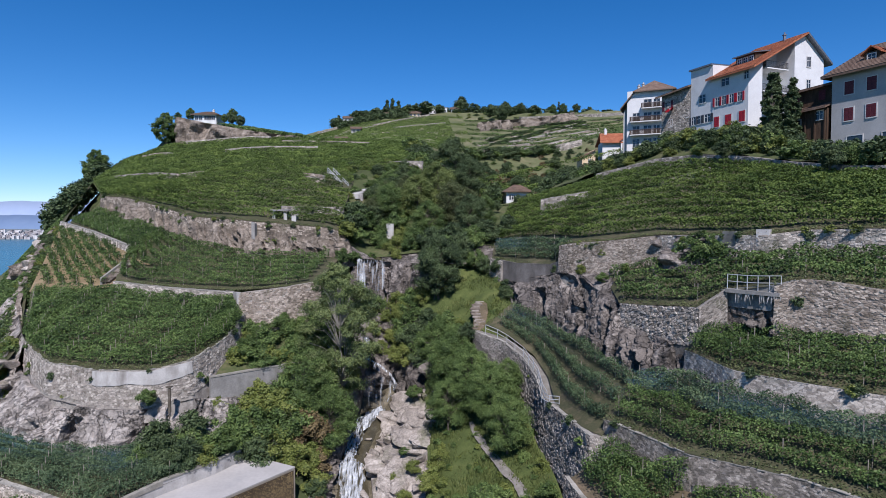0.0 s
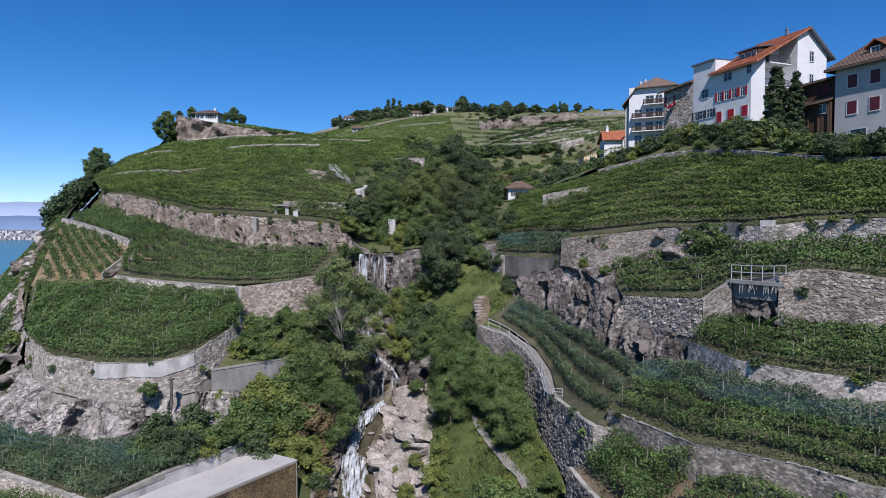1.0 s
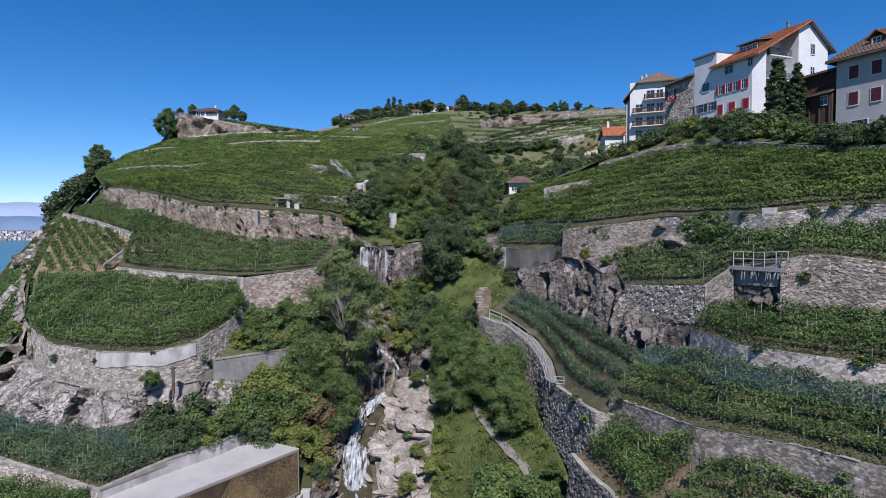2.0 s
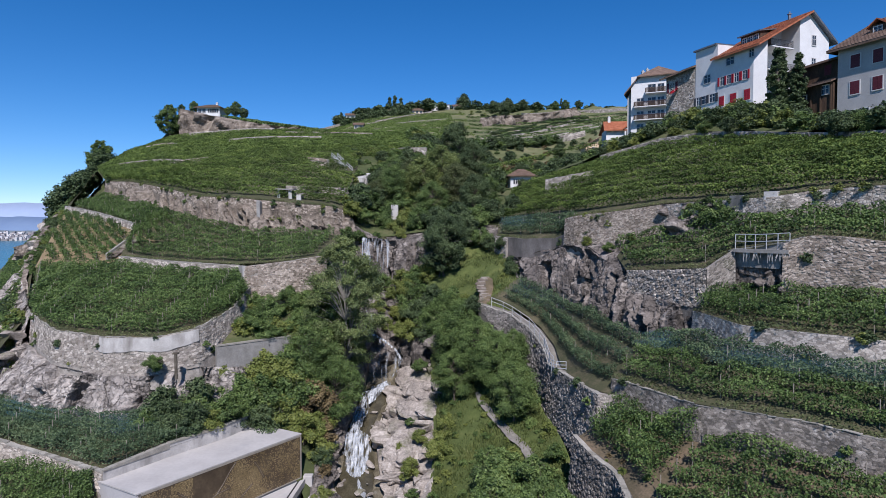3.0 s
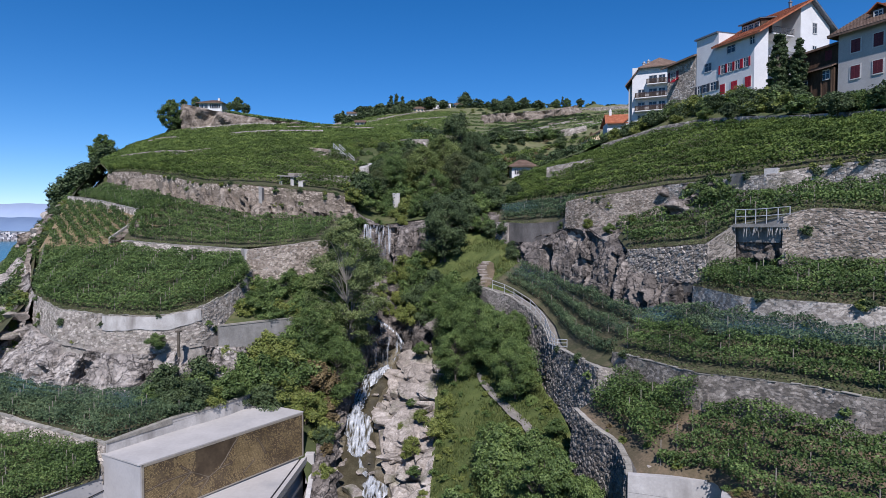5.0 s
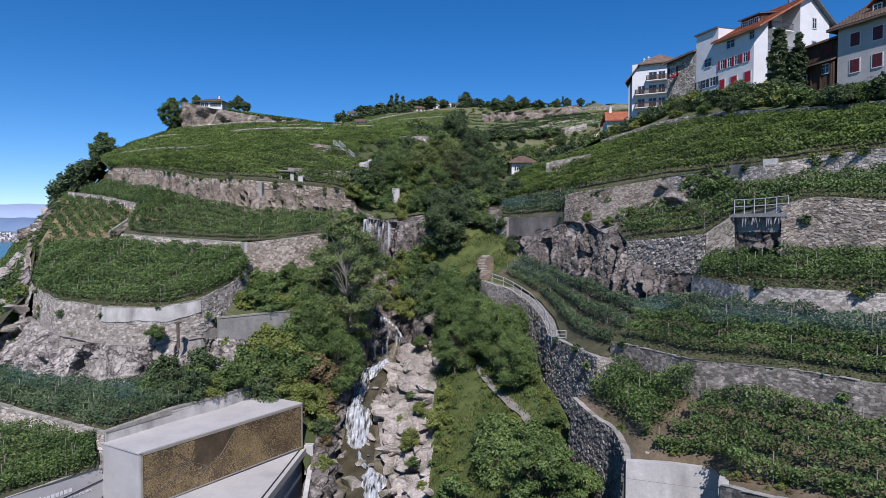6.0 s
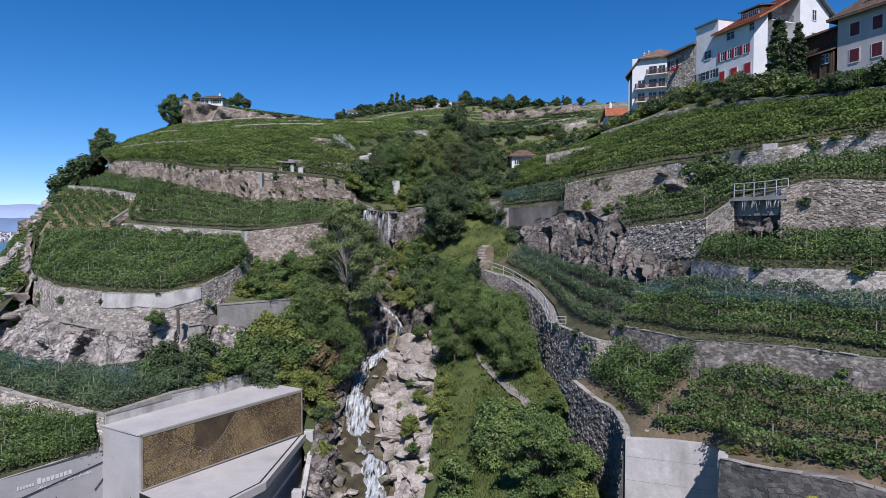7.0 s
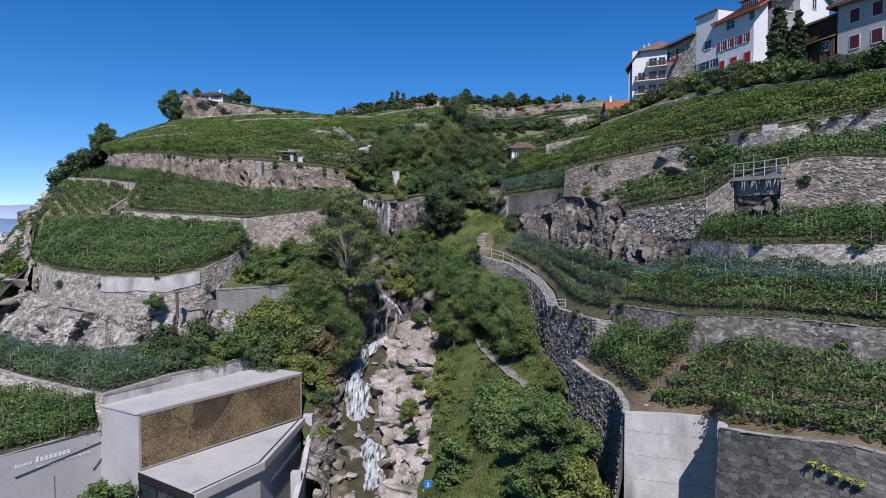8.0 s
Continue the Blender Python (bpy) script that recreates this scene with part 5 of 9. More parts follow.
# gully, left bank
plant("tall", -12.6, 72.0, 8.3, 1.0, 1.12, "tall airy light-green tree beside the waterfall")
plant("broad", -15.5, 69, 8.0, .85)
plant("broad", -13.0, 67.5, 4.5, .8)
for x, y, z, s, k in ((-18, 67.5, 9.5, 1.1, "shrub"), (-20.5, 66.5, 9, 1.2, "pale"), (-17, 64.5, 7, 1.2, "shrub"), (-15.3, 65.5, 6, 1.25, "dry"), (-22.5, 62.6, 7.4, 1.15, "shrub"),
                      (-25.5, 60, 7.4, 1.05, "wild"), (-28.2, 57.8, 7.3, 1.0, "wild"), (-20.2, 62.5, 7, 1.2, "shrub"), (-17.8, 62, 5.5, 1.1, "pale"), (-15.5, 62.5, 4, 1.0, "pale"),
                      (-14.5, 64.5, 3.6, .9, "pale"), (-17.5, 72, 13.2, 1.1, "shrub"), (-15.5, 75, 14, 1.3, "shrub"), (-14.5, 78.5, 13, 1.5, "shrub"), (-16.5, 81, 17, 1.3, "wild"),
                      (-14.5, 85, 18.5, 1.2, "shrub"), (-18.6, 69.8, 12.6, .9, "pale"), (-21.5, 70.6, 15, 1.0, "shrub"), (-19.5, 73, 16.8, .8, "shrub"), (-22.8, 68, 14.6, .8, "shrub"), (-16.8, 74.5, 16, 1.0, "shrub"),
                      (-13.2, 61.5, 1.6, .6, "wild"), (-20.8, 68.6, 13.0, .85, "shrub"), (-17.2, 77.5, 17, 1.1, "pale")):
    plant(k, x, y, z, s)
# gully, right bank
for x, y, z, s, k in ((-0.6, 85.5, 19.8, .74, "dark"), (-0.5, 77, 10.8, .75, "broad"), (1.0, 72, 9.6, .8, "broad"), (3.2, 67.5, 9.6, .72, "broad"),
                      (0.6, 66, 7.4, .6, "broad"), (5.2, 63.8, 8.9, .7, "broad"), (6.4, 58.6, 7.6, .62, "broad"), (2.0, 76.5, 13.5, .42, "broad"), (7.4, 67.5, 10.3, .5, "broad")):
    plant(k, x, y, z, s)
plant("walnut", 6.4, 40.6, 0.7, .80, .76)
plant("walnut", 7.0, 43.6, 2.6, .45, .9, "spreading green tree beside the footpath wall")
plant("sapling", 0.3, 46.0, -1.2, .95, 1.1)
for x, y, z, s, k in ((3.4, 48.6, 2.2, 1.0, "shrub"), (4.4, 50.6, 3.2, 1.15, "shrub"), (3.2, 54.0, 4.0, .55, "shrub"), (5.2, 53.0, 4.6, .55, "shrub"), (9.2, 51.5, 6.1, .5, "shrub"), (-1.3, 60, 3.0, .8, "pale"),
                      (-0.4, 62.4, 4.2, .7, "pale"), (-3.9, 60.0, 1.4, .55, "pale"), (6.8, 48.4, 4.8, .9, "shrub"), (8.2, 38.2, 2.0, 1.1, "pale"), (9.6, 42, 4.4, .6, "shrub"),
                      (6.0, 87.4, 23.2, .6, "wild"), (-5.2, 79, 11.5, .9, "pale"), (-4.8, 84, 16.5, .9, "shrub"), (-6.6, 86.2, 18, .8, "pale"),
                      (-3.6, 73.8, 8.6, .5, "shrub"), (9.2, 55.5, 6.6, .5, "pale"), (2.9, 73.0, 15.8, .65, "wild"), (2.4, 71.8, 14.4, .7, "shrub"), (7.9, 84.6, 21.6, .4, "shrub"), (8.8, 82.6, 20.8, .5, "wild"), (9.4, 80.6, 19.9, .5, "shrub"), (7.4, 80.0, 19.4, .35, "pale"), (6.6, 77.6, 18.2, .3, "shrub")):
    plant(k, x, y, z, s)
for x, f, s, k in ((-8.6, .52, .55, "pale"), (-9.6, .72, .6, "pale"), (-8.2, .86, .6, "pale"), (-10.2, .95, .5, "pale"), (-6.8, .62, .8, "pale"),
                   (-6.0, .80, .8, "wild"), (-12.6, .86, .8, "wild"), (-6.2, .5, .7, "pale"), (-9.2, 1.02, .55, "shrub"), (-5.2, .95, .8, "shrub")):
    plant(k, x, 79.8 + 6.4 * f, 6.4 + 11.4 * f, s)
# upper gully
for x, y, z, s, k in ((2.2, 124, 36.0, 1.0, "dark"), (5.4, 121, 35.0, .72, "dark"), (-4.6, 110, 31.0, .9, "lime"), (-9.5, 108, 30.5, .8, "broad"), (-10.5, 113, 33, .6, "olive"), (-1.2, 114, 33.2, .95, "lime"),
                      (1.5, 106, 29.6, .9, "olive"), (4.5, 111, 31.5, .6, "olive"), (7.2, 104, 29.8, .6, "broad"), (10, 112, 33, .5, "wild"), (15.0, 118.4, 33.9, .62, "wild"), (16.8, 117.6, 34.4, .6, "shrub"), (12.0, 118.6, 33.3, .3, "shrub"),
                      (-2.5, 101, 27.8, .7, "broad"), (4.5, 99, 28, .6, "dark")):
    plant(k, x, y, z, s)
for x, y, z, s, k in ((-13.6, 97, 27.2, .8, "shrub"), (-10.3, 98, 26.3, .8, "shrub"), (-7.5, 96, 25.6, .9, "pale"), (-4.5, 96, 26, 1.1, "shrub"), (-1.8, 94.5, 25.8, 1.1, "wild"), (1.5, 93.5, 26.2, 1.2, "wild"), (4.8, 93.8, 26.6, 1.1, "shrub"),
                      (-13.4, 103, 29.8, 1.0, "shrub"), (7.2, 95.5, 27.4, 1.0, "wild"), (3.2, 90.4, 24.6, 1.0, "wild"), (0.6, 91.5, 25, 1.1, "shrub"), (10.5, 96.5, 28.6, .9, "wild"), (-16, 99.5, 29.6, .7, "shrub"),
                      (22.5, 124, 37.4, .8, "wild"), (26, 126, 39, .8, "wild"), (17, 138, 38.6, .8, "wild"), (21, 136, 38.6, .8, "wild"),
                      (6, 148, 41.4, 1.1, "wild"), (-1, 146, 41.4, 1.1, "wild"), (16, 152, 42.6, .9, "wild"), (28, 150, 44.4, .8, "wild")):
    plant(k, x, y, z, s)
# left edge, hilltop and far ridge
for x, y, z, s, k in ((-106.2, 184, 43.6, .95, "round"), (-95.0, 206.5, 58.5, 1.0, "round"), (-92.4, 210, 66.4, .32, "round"), (-94.0, 143, 29.6, .42, "round"), (-96, 150, 31.4, .46, "round"), (-91.6, 150, 33.4, .36, "round"),
                      (-98.5, 163, 35.4, .42, "round"), (-96, 229, 70.5, .42, "round"), (-80, 229, 69.5, .5, "round"), (-82, 226, 69, .3, "round"), (-78, 222, 68, .35, "far"), (-74.5, 221, 67, .35, "far")):
    plant(k, x, y, z, s)
RIDGE = np.random.default_rng(33)
for k in range(240):
    f = RIDGE.uniform(0, 1) ** 1.6
    px = -78 + 218 * f
    y = 442 - 95 * max(0, f - .45) + RIDGE.uniform(-14, 14)
    zz = np.interp(px, (-85, -79, -60, -38, -6, 50, 104, 190), (100, 103, 109, 111, 114, 110, 102, 103))
    (plant if k < 2 else scatter)("cone" if k == 0 or (k > 1 and RIDGE.uniform() < .22) else "far", px, y, zz - 2.6, RIDGE.uniform(.3, .75), 1.4)
for k in range(110):
    px, y, zz = S["far_hill"].at(RIDGE.uniform(.30, .42), RIDGE.uniform(.82, 1.0))
    scatter("cone" if RIDGE.uniform() < .1 else "far", px, y, zz - 1.2, RIDGE.uniform(.3, .62), 1.4)
join_scatter("woodland", "dark-green woodland along the far ridge", "woodland", 500)
for x, y, z, s, k in ((-70, 442, 105, .55, "far"), (-62, 442, 106, .6, "far"), (-54, 440, 107, .6, "far"), (14, 446, 113, 1.2, "far"), (-78, 300, 67, .8, "far"), (-72, 300, 67, .9, "far"), (-65, 298, 67, .7, "far"),
                      (30, 380, 99, .75, "far"), (40, 385, 101, .8, "far"), (50, 388, 103, .6, "far"), (36, 370, 95, .75, "far"), (73, 400, 103.5, .7, "round"), (80, 402, 104, .75, "round"), (77, 400, 107, .45, "cone"), (88, 398, 105.5, .5, "far"), (-40, 430, 108, 1.0, "cone"), (-36, 431, 108, 1.1, "cone"), (-32, 432, 109, .9, "cone")):
    plant(k, x, y, z, s)
for u, v, k, size in ((.44, .48, "shrub", .75), (.47, .58, "shrub", .8), (.49, .44, "wild", .7), (.45, .64, "pale", .5), (.51, .54, "shrub", .85), (.43, .40, "dry", .4), (.52, .40, "pale", .5)):
    x, y, z = S["meadow"].at(u, v)
    plant(k, x, y, z - .1, size)
# gardens and terraces on the right
GU, GV = [g.ravel() for g in np.meshgrid(np.linspace(0, 1, 80), np.linspace(0, 1, 30), indexing="ij")]
GARDEN_AT = S["gardens"].at(GU, GV)


def garden_z(x, y, z):
    """The garden slope's height under a place, or z away from it."""
    d = np.hypot(GARDEN_AT[:, 0] - x, GARDEN_AT[:, 1] - y)
    return float(GARDEN_AT[d.argmin(), 2]) - .3 if d.min() < 1.5 else z


for x, y, z, s, k in ((45.0, 82.5, 41.8, 1.05, "column"), (47.0, 81.0, 41.8, .95, "column"), (46.0, 83.5, 42.2, 1.0, "column"),
                      (34, 103, 40.2, 0.7, "shrub"), (36.5, 98, 42, 0.95, "shrub"), (39.5, 94, 42.6, 0.82, "pale"), (41.0, 91, 42.6, 0.82, "pale"), (43.5, 88, 42.5, 0.82, "shrub"), (41.5, 86, 40.8, 1.09, "wild"), (43.5, 80, 40.4, 1.09, "wild"),
                      (45, 76, 39.6, 0.8, "wild"), (42.5, 72, 38.6, 1.02, "wild"), (45, 68, 38.6, 0.95, "shrub"), (44.5, 62, 36.6, .9, "shrub"), (41.5, 60.5, 35.6, 1.02, "shrub"), (45.8, 63.5, 37.6, .7, "shrub"), (39.5, 61, 33.6, 0.82, "wild"),
                      (38.5, 83, 39.6, 0.82, "wild"), (37.5, 88, 40, 0.75, "shrub"), (47.0, 67, 38.4, 0.6, "shrub"), (33, 108, 40.0, 0.6, "shrub"), (30, 112, 38.8, 0.7, "wild"), (25.4, 60.2, 26.2, 1.3, "shrub"), (26.6, 58.2, 26.4, 1.2, "shrub"),
                      (20.2, 66.2, 25.0, 0.37, "pale"), (36, 78, 34.8, 0.61, "wild"), (38.8, 66, 34.4, 0.68, "wild"), (30, 92, 36.5, 0.54, "wild"), (47.5, 57, 36.6, 0.88, "shrub"), (34.5, 45.2, 26, 0.61, "shrub"), (37, 42.3, 26, 0.68, "shrub")):
    plant(k, x, y, garden_z(x, y, z), s if k == "column" else s * .74)
for x, y, z, s, k in ((-29.3, 58.6, 12.3, .5, "shrub"), (-52.6, 63, 8.6, .7, "shrub"), (-57.5, 71, 9.5, 1.0, "wild"), (-60.5, 78, 12.5, 1.1, "shrub"), (-24.2, 63.2, 10.2, .5, "pale"), (-57.6, 86, 19, .6, "wild"), (-71, 108, 25.5, .7, "wild"), (-50.2, 61.5, 8.4, .8, "shrub"),
                      (-24.3, 74.6, 18, .35, "wild")):
    plant(k, x, y, z, s)
vineyard("green vine rows on the slope above the lake", S["left_drop"], 1.7, size=.24, per_metre=40, height=1.0, width=.35, whole=True, across=False, v=(.1, .9), u=(.02, .7))
for x, y, z, s, k in ((0.6, 88.2, 21.8, .6, "shrub"), (2.2, 79.0, 16.2, .5, "pale"), (-1.8, 80.6, 13.5, 1.1, "shrub"), (0.6, 80.2, 15.4, 1.0, "shrub"), (7.8, 85.2, 23.2, .6, "wild"), (8.4, 80.2, 20.2, .5, "wild"),
                      (-3.2, 86.0, 18.8, .8, "pale"), (-13.8, 92.4, 24.2, .6, "shrub"), (-15.2, 90.2, 24.4, .7, "shrub"), (-12.4, 78.0, 9.4, .9, "pale"), (-6.2, 82.2, 13.6, .7, "pale"), (-5.4, 80.6, 11.6, .6, "shrub")):
    plant(k, x, y, z, s)
for x, y, z, s, k in ((-10.8, 101, 27.2, .9, "shrub"), (-6.8, 100, 26.8, 1.0, "pale"), (-12.6, 106, 30, 1.0, "wild"),   (-8.6, 104.2, 28.6, 1.2, "shrub"), (-4.4, 99, 26.8, 1.1, "shrub"),
                       (-11.6, 116.5, 34.5, 1.1, "wild"), (-10.6, 123, 36.8, .9, "wild"),
                      (16.2, 70.2, 24.4, .35, "pale"), (17.6, 66, 23.8, .35, "shrub"), (14.2, 74.6, 24, .35, "wild"), (-11.2, 93.6, 24.8, .35, "shrub"), (-7.2, 93, 24.8, .5, "pale"), (-2.6, 91.6, 24.6, .6, "wild"), (1.8, 89.6, 24.2, .8, "wild"), (5, 88.6, 24, .8, "shrub")):
    plant(k, x, y, z, s)

# denser growth: upper gully and gardens
for x, y, z, s, k in ((-11, 116, 34.4, .5, "broad"), (-6, 126, 37.5, .5, "broad"), (-12.4, 107, 30.6, .5, "olive"), (-3, 130, 38.6, .5, "olive"), (-7, 116, 34, .62, "olive")):
    plant(k, x, y, z, s)
GARDEN = np.random.default_rng(77)
for k in range(150):
    u, v = GARDEN.uniform(.12, .98), GARDEN.uniform(.05, .72)
    x, y, z = S["gardens"].at(u, v)
    scatter(GARDEN.choice(["wild", "wild", "shrub", "pale"]), x, y, z - .3, GARDEN.uniform(.3, .85), 1.2)
for k in range(26):
    x, y, z = S["hill_flank"].at(GARDEN.uniform(0, .8), GARDEN.uniform(.05, .95))
    scatter(GARDEN.choice(["wild", "shrub", "pale"]), x, y, z - .3, GARDEN.uniform(.8, 1.5), 1.2)
for k in range(30):
    x, y, z = S["left_drop"].at(GARDEN.uniform(.6, .95), GARDEN.uniform(.55, .95))
    scatter("wild", x, y, z - .3, GARDEN.uniform(.9, 1.6), 1.2)
for k in range(44):
    f = k / 43
    x, y, z = S["hill_low"].at(1.0, .02 + .95 * f)
    low = y > 106
    if 109 < y < 128:
        continue
    scatter(GARDEN.choice(["shrub", "wild", "pale"]), x + GARDEN.uniform(.2, .8 if low else 3.0), y, z - 1.1, GARDEN.uniform(.3, .45) if low else GARDEN.uniform(.5, .8), 1.2)
for x, y, z, s, k in ((-13.2, 116, 34.2, .7, "shrub"), (-13.4, 120, 36, .7, "wild"), (-13.6, 109, 31, .9, "shrub")):
    plant(k, x, y, z, s)
for k in range(44):
    x, y, z = S["left_fill"].at(GARDEN.uniform(.1, .95), GARDEN.uniform(.35, .95))
    scatter(GARDEN.choice(["pale", "shrub"]), x, y, z - .2, GARDEN.uniform(.4, .7))
for x, y, z, s, k in ((-24.5, 56, 6.6, .9, "wild"), (-22.5, 59, 6.6, 1.0, "shrub"), (-25, 58.6, 7, .9, "shrub"), (-27, 56.4, 7.1, .8, "wild"), (-23.2, 57, 6.8, .7, "pale"), (-26, 54.6, 6.9, .6, "wild"), (-28.5, 55.6, 7.2, .7, "shrub"),
                      (-5.4, 82.6, 14.4, 1.0, "shrub"), (-4.2, 81, 13, 1.0, "wild"), (-5.8, 84.6, 16.4, .9, "pale"), (-3.4, 79.6, 12, .9, "shrub"), (-6.6, 80.8, 12, .6, "pale"), (-11.4, 86.6, 17.4, 1.0, "wild"),
                      (-2.8, 77.6, 11.2, .8, "wild"), (-4.8, 86.8, 18.2, .9, "shrub"), (-2.0, 82.4, 15.4, .9, "wild"), (-12.4, 84.6, 16, 1.0, "shrub"),
                      (-3.2, 63.6, 3.4, .45, "pale"), (-4.6, 59.6, 1.0, .35, "pale"), (-3.6, 56.6, .3, .35, "shrub"), (-5.4, 64.4, 2.2, .3, "pale"), (-2.6, 53.6, -.6, .3, "pale"), (-4.4, 66.4, 4.2, .3, "shrub"), (-12.6, 57.6, -.4, .5, "pale"), (-12.9, 60.4, .8, .5, "dry")):
    plant(k, x, y, z, s)
for k in range(16):
    x, y, z = S["shelf_left"].at(GARDEN.uniform(.05, .95), GARDEN.uniform(.05, .9))
    scatter(GARDEN.choice(["shrub", "shrub", "pale"]), x, y, z - .2, GARDEN.uniform(.35, .6), 1.1)
for k in range(14):
    f = GARDEN.uniform(0, 1)
    x, y, z = [np.interp(f * 4, np.arange(5), c) for c in ((-52, -54.4, -58.2, -70, -80), (68, 74.4, 81, 101.6, 122), (13, 15.5, 18.8, 23.6, 28))]
    scatter(GARDEN.choice(["wild", "pale", "shrub"]), x, y, z, GARDEN.uniform(.3, .55), 1.2)
for x, y, z, s, k in ((-19.2, 60.8, 5.0, .9, "wild"), (-20.9, 61.6, 5.8, .9, "shrub"), (-18.2, 60.0, 3.6, .8, "pale"), (-21.8, 59.6, 6.0, .6, "wild")):
    plant(k, x, y, z, s)
for x, y, z, s, k in ((-14.2, 66.5, 5.0, 1.2, "dry"), (-13.7, 64.2, 3.2, .9, "dry"), (-13.6, 62.2, 1.8, .8, "pale"), (-20, 64.6, 8.0, 1.1, "pale"), (-18.4, 65.8, 8.6, 1.1, "pale"), (-16.2, 67.2, 8.2, .9, "pale")):
    plant(k, x, y, z, s)
for x, y, z, s, k in ((-14, 126, 37.4, .8, "pale"), (-13.2, 122, 36.6, 1.0, "shrub"), (-13.8, 118, 34.2, 1.0, "wild"), (-11.3, 128, 39, 1.0, "shrub"), 
                      (-8.3, 128, 39, 1.1, "wild"), (-17.4, 130, 39.4, .6, "shrub"), (-14.6, 133, 41, .7, "wild"), (-11.4, 134, 41.6, .8, "shrub"), (-18.6, 102.6, 31.2, .5, "wild"), (-14.6, 104, 29.6, .7, "shrub")):
    plant(k, x, y, z, s)
for k in range(46):
    x, y, z = S["right_low"].at(GARDEN.uniform(.05, .98), GARDEN.uniform(.01, .3))
    scatter(GARDEN.choice(["pale", "shrub", "dry"]), x, y, z - .05, GARDEN.uniform(.06, .16), 1.4)
for k in range(240):
    f = GARDEN.uniform(0, 1)
    x, y, z = S["back_right"].at(GARDEN.uniform(.22, .9), f)
    scatter(GARDEN.choice(["wild", "shrub", "wild", "dry"]), x, y, z - .3, GARDEN.uniform(.3, 1.0) * (1.2 - .7 * f), 1.2)
for k in range(70):
    x, y, z = S["far_hill"].at(GARDEN.uniform(.5, .74), GARDEN.uniform(.78, .98))
    scatter(GARDEN.choice(["shrub", "wild", "pale"]), x, y, z - .2, GARDEN.uniform(.3, .6), 1.6)
for k in range(30):
    f = k / 29 * 3
    x, y, z = [np.interp(f, np.arange(4), c) for c in ((17, 20, 27, 34), (114.5, 112, 105, 96), (34.9, 35.6, 37.6, 39.2))]
    scatter(GARDEN.choice(["wild", "shrub"]), x, y + .6, z - .5, GARDEN.uniform(.35, .55), 1.3)
for k in range(16):
    x, y, z = S["back_right"].at(.20 + .018 * k, 1.0)
    scatter(GARDEN.choice(["wild", "shrub"]), x, y - 1, z - .5, GARDEN.uniform(.7, 1.1), 1.3)
for k in range(150):
    f = k / 149
    x, y, z = S["far_hill"].at(.545 + .19 * f, (.33 + .40 * min(1, f * 1.5)) - (.04 if k % 2 else .15))
    scatter("wild", x, y, z + .2, GARDEN.uniform(.32, .5), 1.8)
for k in range(170):
    x, y, z = S["meadow"].at(GARDEN.uniform(.1, .75), GARDEN.uniform(.03, .97))
    scatter(GARDEN.choice(["pale", "shrub"]), x, y, z - .05, GARDEN.uniform(.08, .22), 1.4)
for k in range(22):
    f = GARDEN.uniform(0, 1)
    scatter(GARDEN.choice(["pale", "shrub", "wild"]), -51.5 - 5 * f + GARDEN.uniform(-1, 1), 66 + 12 * f, 10 + 7 * f, GARDEN.uniform(.4, .7), 1.2)
for k in range(60):
    x, y, z = S["gully_top"].at(GARDEN.uniform(.02, .62), GARDEN.uniform(.2, .97))
    scatter(GARDEN.choice(["wild", "shrub", "pale"]), x, y, z - .4, GARDEN.uniform(.3, .62), 1.3)
join_scatter("scrub", "wild green scrub on slopes and terrace edges", "scrub", 1300)
WEED = np.random.default_rng(91)
# growth and rocks along the edge of the strip
EDGE = line([(-50.2, 70.0, 15.2), (-52.4, 75, 17.6), (-56.0, 80.3, 20.4), (-67.8, 101, 25.2), (-77.8, 122, 29.6)], 60, soft=1)
for k in range(70):
    x, y, z = EDGE[int(GARDEN.integers(0, 60))]
    scatter(GARDEN.choice(["pale", "shrub", "wild"]), x + GARDEN.uniform(-.9, .7), y + GARDEN.uniform(-.6, .6), z - .5, GARDEN.uniform(.22, .42), 1.3)
for k in range(16):
    f = k / 15
    scatter(GARDEN.choice(["pale", "shrub"]), -50.4 - 1.6 * f + GARDEN.uniform(-.6, .6), 66.5 + 4 * f, 9.5 + 6 * f, GARDEN.uniform(.3, .5), 1.3)
join_scatter("scrub", "low green scrub along a rocky vineyard edge", "scrub", 900)
# foliage hanging over wall tops
for top, drop in ((RT, 0), (RSU, 0), (RW2, 0), (RW3, 0), (LW, 0), (UW, 0), ([(17.9, 60.4, 22.2), (19.5, 56.4, 22.5), (22.1, 51.4, 23.0), (24.1, 51.0, 24.5)], 0),
                  ([(14.3, 73.4, 27.6), (15.2, 71.8, 27.9), (19.5, 67.6, 28.4), (23.2, 64.4, 29.0)], 0), ([(7.1, 86.9, 25.2), (10, 81.3, 24.9), (13.5, 75.8, 25.1)], 0), ([(-43.2, 78.2, 22.6), (-35.6, 75.8, 22.2), (-26.3, 75.1, 21.7), (-19.1, 74.8, 22.4)], 0)):
    q = line(top, 120, soft=1)
    side = np.gradient(q[:, :2], axis=0)
    side /= np.linalg.norm(side, axis=1, keepdims=True)
    q[:, 0] -= side[:, 1] * .45
    q[:, 1] += side[:, 0] * .45
    q[:, 2] -= .15
    vs, fs = vine_leaves(q, .42, .55, 70, .13, WEED, .16, .5, 1.5)
    tagged(new("weed", mesh_of("weed", vs, fs, M_LEAF_O)), "low green weeds along the top of a stone wall", "weeds", kind="stuff")
